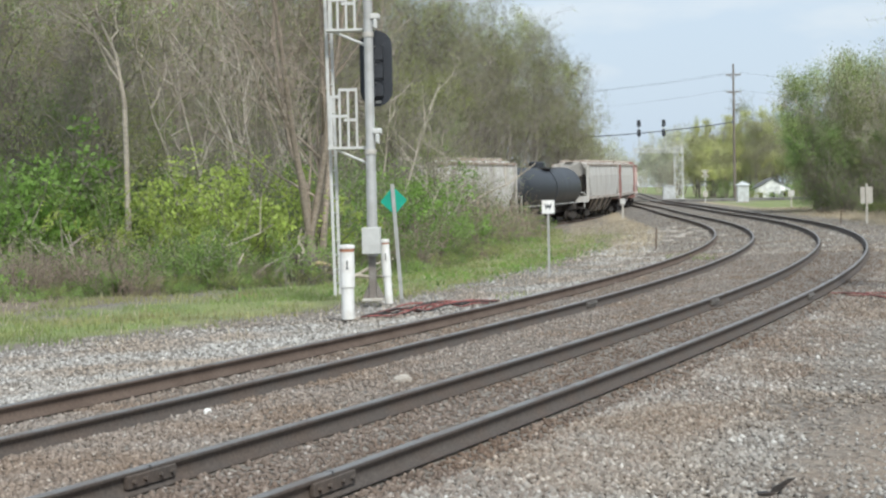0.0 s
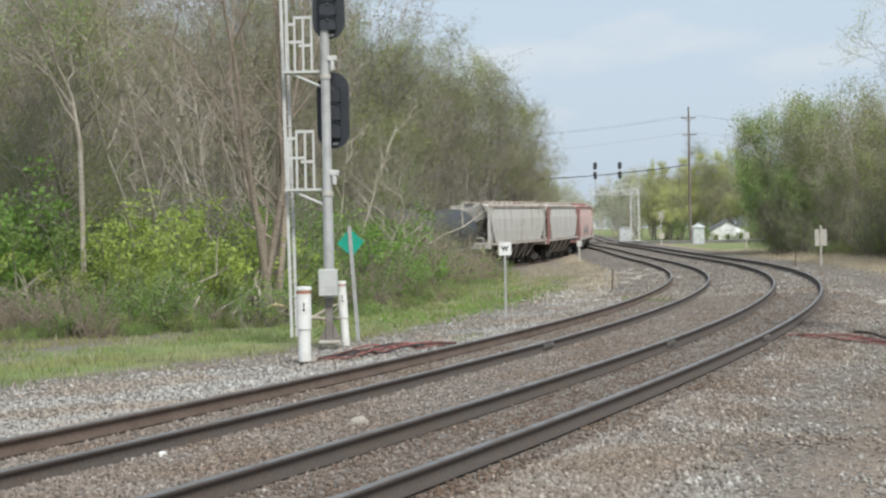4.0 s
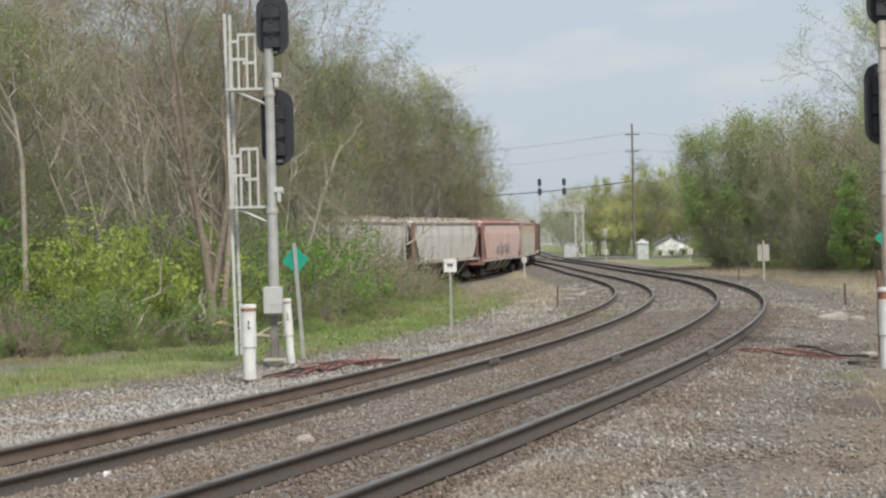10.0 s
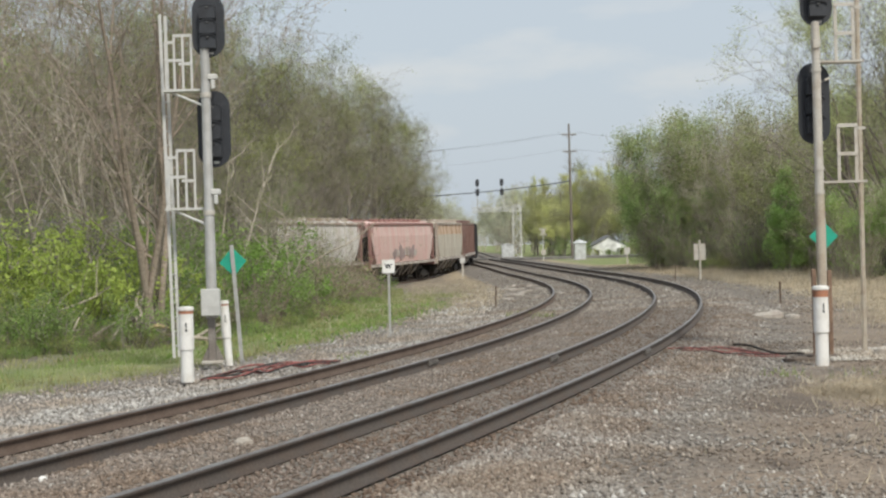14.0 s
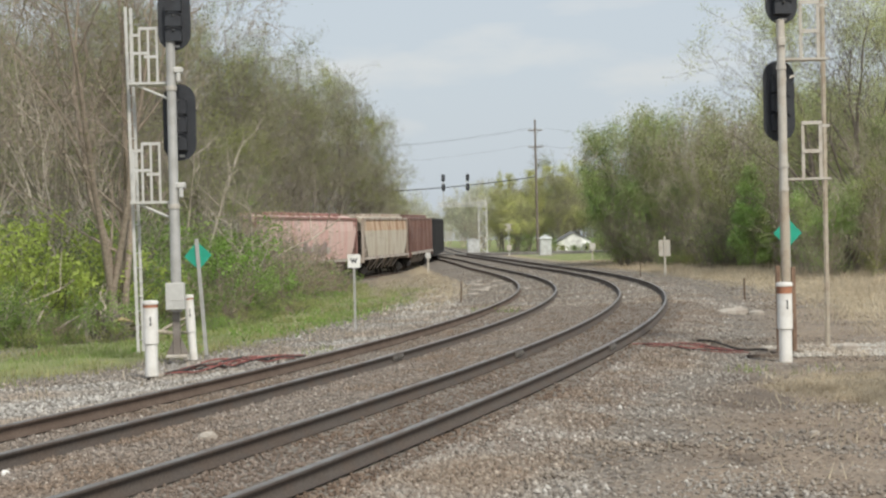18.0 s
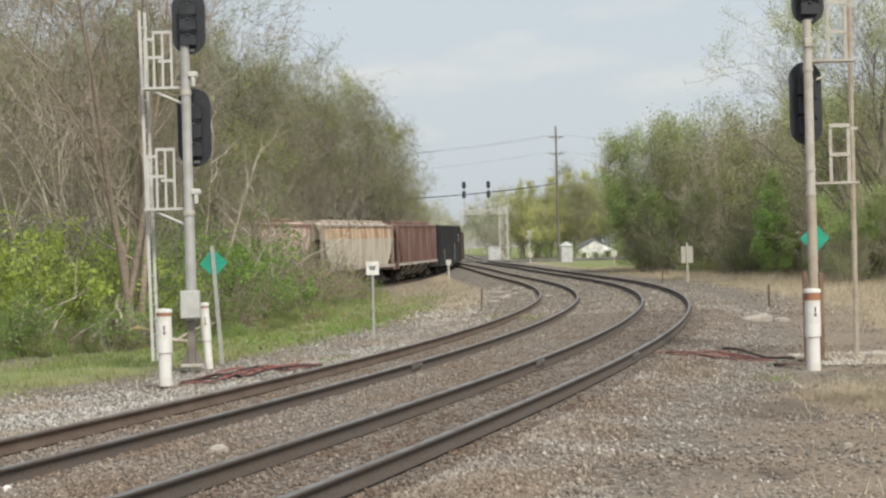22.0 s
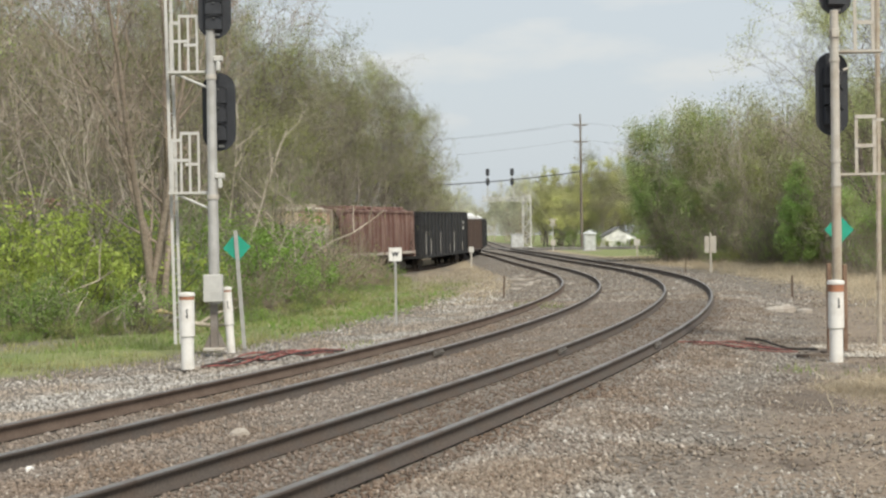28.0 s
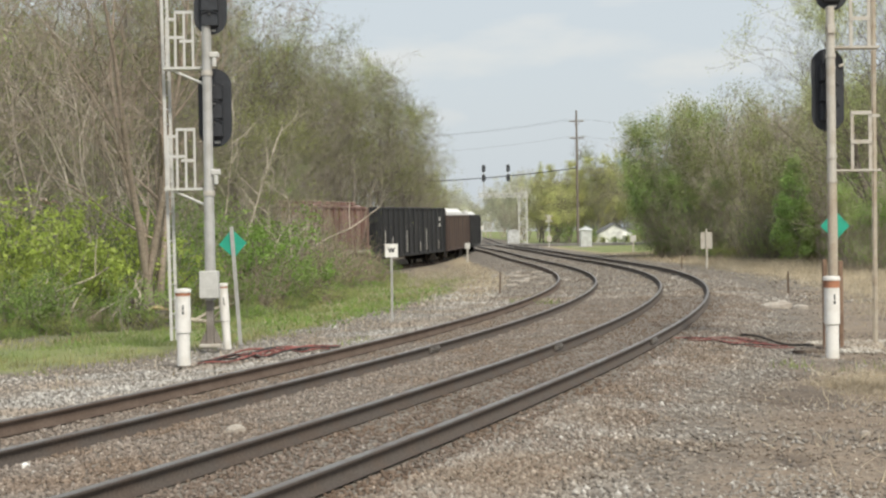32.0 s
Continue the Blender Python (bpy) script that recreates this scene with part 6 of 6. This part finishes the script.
T = thing("relay_box", "grey metal relay box beside the gantry", "cabinet", pose(13.0, 258, 0.05))
part("body", Shape().box((-0.95, -0.6, -0.2), (0.95, 0.6, 1.95), bevel=0.04), CABINET, T)
part("roof", Shape().prism([(-1.05, 1.95), (1.05, 1.95), (0.0, 2.15)], -0.7, 0.7), CABINET, T)
part("door", Shape().box((-0.8, -0.63, 0.1), (-0.02, -0.60, 1.8)).box((0.02, -0.63, 0.1), (0.8, -0.60, 1.8)), CABINET, T)

T = thing("signal_hut", "small white metal signal hut with a peaked roof", "hut", pose(18.6, 197, 0.0))
part("wall", Shape().box((-0.68, -0.68, -0.15), (0.68, 0.68, 1.95), bevel=0.03), CABINET, T)
part("roof", Shape().lathe([(1.15, 1.93), (1.12, 2.0), (0.12, 2.35), (0.1, 2.5)], 4), CABINET, T, m=pose(0, 0, 0, 0, 0, 45))
part("door", Shape().box((-0.5, -0.715, 0.0), (0.5, -0.69, 1.75), bevel=0.008), CABINET, T)
part("mound", Shape().lathe([(3.2, -0.45), (2.2, -0.2), (1.2, -0.05), (0.1, 0.0)], 18), STONE_GREY, T, "pale gravel mound")

T = thing("utility_pole", "tall wooden utility pole with two crossarms", "utility pole", pose(19.3, 215, -0.1))
part("pole", Shape().lathe([(0.19, -0.3), (0.17, 6), (0.14, 12), (0.11, 17.7), (0.02, 17.75)], 12), POLE, T, smooth=True)
for z, w in ((16.3, 0.95), (14.1, 0.9)):
    arm = part("crossarm", Shape().box((-w, -0.08, z - 0.07), (w, 0.08, z + 0.07)).tube([(-w * 0.6, -0.1, z), (0, -0.1, z - 0.6)], 0.025, 4).tube([(w * 0.6, -0.1, z), (0, -0.1, z - 0.6)], 0.025, 4), POLE, T)
    for x in (-w * 0.9, -w * 0.45, w * 0.45, w * 0.9):
        part("insulator", Shape().lathe([(0.05, z + 0.07), (0.07, z + 0.15), (0.04, z + 0.25)], 8, "z", (x, 0, 0)), CABINET, arm)
part("transformer_arm", Shape().box((0.1, -0.05, 12.4), (0.6, 0.05, 12.5)), POLE, T)


def wire(a, b, sag, r, name="overhead_wire", label="sagging overhead wire across the tracks"):
    pts = []
    for i in range(25):
        t = i / 24
        p = Vector(a).lerp(Vector(b), t)
        p.z -= sag * 4 * t * (1 - t)
        pts.append(p)
    tagged(new(name, Shape().tube(pts, r, 5).mesh(name, CABLE)), label, "wire", group="overhead wires")


wire((19.3, 215, 10.1), (-34, 226, 11.2), 1.9, 0.06, "overhead_cable", "thick black overhead cable across the tracks")
for dx, z in ((-0.85, 16.5), (0.4, 16.5), (-0.4, 14.3)):
    wire((19.3 + dx, 215, z), (-38 + dx, 228, z + 0.6), 2.2, 0.010)
for dx, z in ((0.85, 16.5), (0.4, 14.3)):
    wire((19.3 + dx, 215, z), (62 + dx, 205, z), 2.0, 0.010)

# level crossing
T = thing("crossbuck", "crossing sign seen from behind with a lamp box", "sign", pose(14.8, 205, 0.1))
part("post", Shape().tube([(0, 0, -0.3), (0, 0, 3.9)], 0.06, 8), GALV, T)
for a in (48, -48):
    part("board", Shape().box((-0.62, -0.015, -0.09), (0.62, 0.015, 0.09)), GALV_OLD, T, m=pose(0, -0.07 - (a > 0) * 0.035, 3.35, 0, a, 0))
part("lamp_box", Shape().box((-0.3, -0.15, 0.45), (0.3, 0.15, 1.15), bevel=0.03), GALV_OLD, T)
part("crossing_lamp", Shape().box((-0.6, -0.1, 2.35), (0.6, -0.04, 2.42)), BLACK, T)
road = Shape()
road.prism([(-60, 0), (4.3, 0.0), (11.8, 0.0), (70, -0.1), (70, -0.35), (-60, -0.35)], 212, 219)
tagged(new("road", road.mesh("road", ASPHALT)), "pale road over a level crossing", "road", kind="structure").location.z = 0.255

for x, y, h in ((5.2, 300, 2.6), (9.3, 298, 2.8), (6.6, 305, 6.0)):
    T = thing("crossing_signal", "pale crossing signal on a thin mast beside the far road", "signal", pose(x, y, on_land(x, y)), group="far crossing signals")
    part("mast", Shape().tube([(0, 0, -0.2), (0, 0, h)], 0.07, 8), GALV, T)
    part("box", Shape().box((-0.32, -0.3, h - 0.85), (0.32, 0.1, h - 0.1), bevel=0.04), WHITE, T)

# white house by the trees
T = thing("house", "small white house half hidden by shrubs", "house", pose(26.4, 238, -0.4))
part("wall", Shape().box((-2.6, -3, -0.4), (2.6, 3, 1.7)).prism([(-2.6, 1.7), (2.6, 1.7), (0, 3.1)], -3, 3), WALLW, T)
part("roof", Shape().prism([(-2.9, 1.62), (-2.9, 1.74), (0, 3.3), (2.9, 1.74), (2.9, 1.62), (0, 3.12)], -3.2, 3.2), SHINGLE, T)
for x in (-1.7, 0.0, 1.6):
    w = part("window", Shape().box((x - 0.35, -3.04, 0.3), (x + 0.35, -3.0, 1.3)), WHITE, T)
    part("pane", Shape().box((x - 0.28, -3.06, 0.36), (x + 0.28, -3.04, 1.24)), LENS, w, "dark glass")
part("porch", Shape().box((1.2, -4.4, -0.4), (2.6, -3.0, 0.2)).box((1.2, -4.4, 1.45), (2.7, -3.0, 1.55)).box((1.25, -4.35, 0.2), (1.33, -4.27, 1.45)).box((2.5, -4.35, 0.2), (2.58, -4.27, 1.45)), WALLW, T)

# signs and stakes
T = thing("trackside_sign", "pair of weathered white panels on one post", "sign", pose(15.1, 90, -0.28))
part("post", Shape().box((-0.05, -0.03, -0.1), (0.05, 0.03, 2.25)), GALV_OLD, T)
for x in (-0.19, 0.19):
    part("panel", Shape().box((x - 0.13, 0.032, 1.15), (x + 0.13, 0.05, 2.05)), GALV_OLD, T, "weathered white panel")
T = thing("trackside_sign", "small grey sign on a steel post", "sign", pose(18.5, 150, -0.2))
part("post", Shape().box((-0.06, -0.03, -0.1), (0.06, 0.03, 1.7)), GALV_OLD, T)
part("panel", Shape().box((-0.26, -0.05, 1.05), (0.26, -0.03, 1.65)), GALV, T)
T = thing("trackside_sign", "small grey marker post beside the connecting track", "sign", pose(2.95, 131, on_land(2.95, 131)))
part("post", Shape().box((-0.07, -0.03, -0.1), (0.07, 0.03, 1.55)), GALV_OLD, T)
part("panel", Shape().box((-0.2, -0.05, 1.1), (0.2, -0.03, 1.55)), GALV, T)
stake = thing("steel_stake", "thin rusty steel stake in the grass", "stake", group="rusty stakes")
part("rod", Shape().box((-0.018, -0.018, -0.1), (0.018, 0.018, 0.80)).box((-0.03, -0.004, -0.1), (0.03, 0.004, 0.80)), RUST, stake)
stake.matrix_basis = pose(11.9, 55, on_land(11.9, 55))
for x, y in ((13.4, 88), (17.3, 122), (2.6, 62)):
    copy_thing(stake, pose(x, y, on_land(x, y), 2, 2, 30))

# loose things on the ground
def slab(x, y, l, w, h, turn, label, material=PALE_ROCK):
    r = random.Random(int(x * 100 + y))
    n = 9
    ring = [(l / 2 * math.cos(a) * r.uniform(0.75, 1.15), w / 2 * math.sin(a) * r.uniform(0.75, 1.15)) for a in np.linspace(0, 2 * math.pi, n + 1)[:-1]]
    v = [(a * 1.05, b * 1.05, -0.03) for a, b in ring] + [(a, b, h * r.uniform(0.45, 0.8)) for a, b in ring] + [(a * 0.6, b * 0.6, h * r.uniform(0.85, 1.1)) for a, b in ring]
    f = [(k * n + i, k * n + (i + 1) % n, (k + 1) * n + (i + 1) % n, (k + 1) * n + i) for k in (0, 1) for i in range(n)] + [tuple(range(2 * n, 3 * n)), tuple(range(n - 1, -1, -1))]
    s = Shape()
    s.add(v, f)
    ob = new("rock", s.mesh("rock", material))
    ob.matrix_basis = pose(x, y, on_land(x, y), 0, 0, turn)
    tagged(ob, label, "rock", "loose rocks")


for x, y, l, w, h, t in ((9.75, 46.6, 0.95, 0.7, 0.16, 10), (10.35, 46.3, 0.55, 0.4, 0.12, 40), (10.0, 47.2, 0.6, 0.4, 0.2, 70)):
    slab(x, y, l, w, h, t, "pale broken slab lying on the ballast")
slab(-2.15, 18.9, 0.22, 0.13, 0.09, 20, "pale flat stone between the tracks")
slab(-3.93, 16.6, 0.10, 0.08, 0.06, 50, "small white stone between the tracks", WHITE)
slab(4.9, 19.0, 0.12, 0.08, 0.05, 10, "pale stone in the dirt")
slab(8.9, 31.9, 0.5, 0.3, 0.15, 0, "pale broken slab lying on the ballast")
for i in range(26):
    a, b = random.gauss(0, 1), random.gauss(0, 1)
    slab(3.6 + a * 1.1, 80 + b * 5, random.uniform(0.3, 1.1), random.uniform(0.2, 0.5), random.uniform(0.02, 0.07), random.uniform(0, 180), "pale broken concrete in the dry grass")


def hoses(x0, y0, x1, y1, n, seed, label, thick=0.016, hump=0.13):
    """A bundle of old track cables lying in loops over the ballast."""
    r = random.Random(seed)
    T = thing("cable_bundle", label, "cable", group="red track cables")
    for k in range(n):
        pts = []
        off, ph = r.uniform(-0.55, 0.45), r.uniform(0, 6)
        for i in range(22):
            t = i / 21
            x = x0 + (x1 - x0) * t + 0.12 * math.sin(5 * t + ph)
            y = y0 + (y1 - y0) * t + off * (0.4 + math.sin(3.1 * t)) + 0.24 * math.sin(7 * t + ph * 2)
            pts.append((x, y, on_land(x, y) + 0.05 + abs(hump * math.sin(6 * t + ph)) * math.sin(math.pi * t) + 0.02 * k / n))
        part("cable", Shape().tube(pts, thick, 6), RED_HOSE if k % 4 else CABLE, T)


hoses(-4.15, 31.0, -1.9, 33.0, 9, 3, "tangle of old red cables beside the ballast")
hoses(4.85, 32.2, 6.7, 31.6, 6, 4, "old red cables lying over the ballast shoulder", 0.011, 0.03)
T = thing("hose", "black corrugated hose at the foot of the signal", "hose")
run = [(6.35 + 0.85 * t + 0.06 * math.sin(9 * t), 34.0 - 2.6 * t + 0.1 * math.sin(7 * t)) for t in np.linspace(0, 1, 12)]
part("tube", Shape().tube([(x, y, on_land(x, y) + 0.025 + 0.05 * abs(math.sin(5 * x))) for x, y in run], 0.022, 7), SCRAP, T)
T = thing("timber", "dark weathered timber lying by the signal foot", "timber", pose(6.95, 30.6, on_land(6.95, 30.6), 0, 0, 8))
part("beam", Shape().box((-0.32, -0.07, -0.05), (0.32, 0.07, 0.06), bevel=0.015), TIE, T)


def log(x, y, length, r, turn, rise, label, bark=BARK_PALE, fork=True):
    g = random.Random(int(x * 31 + y * 7))
    T = thing("fallen_branch", label, "log", pose(x, y, on_land(x, y) + r, 0, -rise, turn))
    pts = [(length * t, 0.08 * length * math.sin(3 * t + g.random() * 3), 0.05 * length * math.sin(5 * t)) for t in np.linspace(0, 1, 8)]
    part("stem", Shape().tube(pts, [r * (1 - 0.6 * t) for t in np.linspace(0, 1, 8)], 7), bark, T)
    if fork:
        for k in (3, 5, 6):
            p = Vector(pts[k])
            d = Vector((g.uniform(0.3, 1), g.uniform(-0.8, 0.8), g.uniform(0.2, 1))).normalized() * length * 0.35
            part("twig", Shape().tube([p, p + d * 0.5 + Vector((0, 0, 0.05)), p + d], [r * 0.5, r * 0.35, r * 0.15], 5), bark, T)


for x, y, l, r, t, e in ((-12.6, 44.2, 4.6, 0.09, 4, 2), (-8.4, 44.8, 3.0, 0.11, -6, 4), (-13.2, 42.6, 3.5, 0.06, 12, 8), (-8.2, 45.4, 1.6, 0.05, 70, 50), (-7.9, 45.2, 1.5, 0.06, 110, 58), (-7.7, 45.0, 1.2, 0.05, 150, 40), (-9.8, 50, 2.8, 0.07, 60, 40), (-10.6, 56, 5.5, 0.08, 80, 62), (-6.9, 74, 6.0, 0.06, 20, 40), (-17, 48, 3, 0.05, -30, 25), (-13, 44, 2.2, 0.05, 150, 30), (-11, 42.6, 1.8, 0.04, 30, 35), (-18.5, 50, 4.5, 0.06, 160, 30)):
    log(x, y, l, r, t, e, "pale dead branch lying in the brush")


SPLINTER = mat("split_wood", (0.56, 0.43, 0.26), 0.9, var=0.2, scale=4, fine=20, bump=0.3, second=(0.42, 0.31, 0.19))
T = thing("uprooted_stump", "dark uprooted stump with torn roots and splintered wood", "stump", pose(-7.6, 44.9, on_land(-7.6, 44.9)))
part("root_ball", Shape().lathe([(0.75, -0.1), (0.68, 0.2), (0.5, 0.45), (0.28, 0.62), (0.05, 0.66)], 9), BARK_DARK, T, "dark earthy root mass")
for i in range(13):
    a = i * 0.49 + 0.2 * math.sin(i * 7.0)
    d, u = 0.55 + 0.3 * math.sin(i * 3.1) ** 2, 0.35 + 0.35 * math.cos(i * 2.3) ** 2
    part("root", Shape().tube([(0.35 * math.cos(a), 0.35 * math.sin(a), 0.25), (0.8 * d * math.cos(a), 0.8 * d * math.sin(a), u + 0.15), (1.7 * d * math.cos(a + 0.2), 1.7 * d * math.sin(a + 0.2), u * 0.8)], [0.07, 0.045, 0.012], 5), BARK_DARK if i % 3 else BARK, T)
part("split_trunk", Shape().tube([(0.1, -0.5, 0.5), (0.35, -0.62, 0.56), (0.7, -0.7, 0.5)], [0.08, 0.07, 0.02], 6), SPLINTER, T, "pale splintered trunk end")

T = thing("scrap_metal", "dark bent scrap of sheet metal on the gravel", "scrap", pose(1.35, 12.57, on_land(1.35, 12.57) + 0.012, 0, 0, 6))
part("flat_end", Shape().prism([(-0.13, -0.05), (0.04, -0.06), (0.06, 0.05), (-0.08, 0.035)], 0.0, 0.012, "z"), SCRAP, T)
part("raised_end", Shape().prism([(0.0, 0.0), (0.10, 0.015), (0.13, 0.055), (0.21, 0.115), (0.155, 0.11), (0.05, 0.05)], -0.012, 0.012), SCRAP, T)

for x, y, l, r, t, e in ((-12.2, 43.9, 2.6, 0.06, 6, 2), (-11.8, 43.6, 2.8, 0.05, 8, 14), (-11.3, 44.3, 3.2, 0.042, 3, 33), (-14.4, 42.2, 2.2, 0.045, 170, 22)):
    log(x, y, l, r, t, e, "bleached dead limb lying over the brush", DEAD)


# the train rolls slowly to the left and slackens
RUN_T = [0.0, 4.0, 9.0, 13.0, 19.0, 23.0, 28.0, 32.0]
RUN_S = [70.0, 87.4, 106.0, 121.0, 143.0, 156.5, 171.9, 183.0]


def along(s):
    """A point of the connecting track, s metres from where it leaves the main line."""
    if s <= 0:
        return Vector((4.75 - s * 0.008, 224 - s, 0.17))
    return Vector([float(np.interp(s, C_S, C_LINE[:, k])) for k in range(3)])


def motions():
    k = np.polyfit(RUN_T, RUN_S, 4)
    for car, place in CARS:
        rows = []
        for i in range(33):
            t = float(i)
            s = float(np.polyval(k, t)) + place
            a, b = along(s + 6.6), along(s - 6.6)
            d = a - b
            m = (a + b) / 2
            rows.append((t, pose(m.x, m.y, m.z, 0, -math.degrees(math.atan2(d.z, d.xy.length)), math.degrees(math.atan2(d.y, d.x)))))
        walk(car, rows)
    # every wheelset rolls with the train, 80 degrees from row to row
    fine = np.linspace(0, 32, 1601)
    run = np.polyval(k, fine) - np.polyval(k, 0)
    turns = np.degrees(run / 0.47)
    steps = [*np.arange(0, turns[-1], 80.0), turns[-1]]
    times = np.interp(steps, turns, fine)
    for wheel, x in ROLLING:
        walk(wheel, [(float(t), pose(x, 0, 0.46, 0, float(a) % 360, 0)) for t, a in zip(times, steps)])


motions()
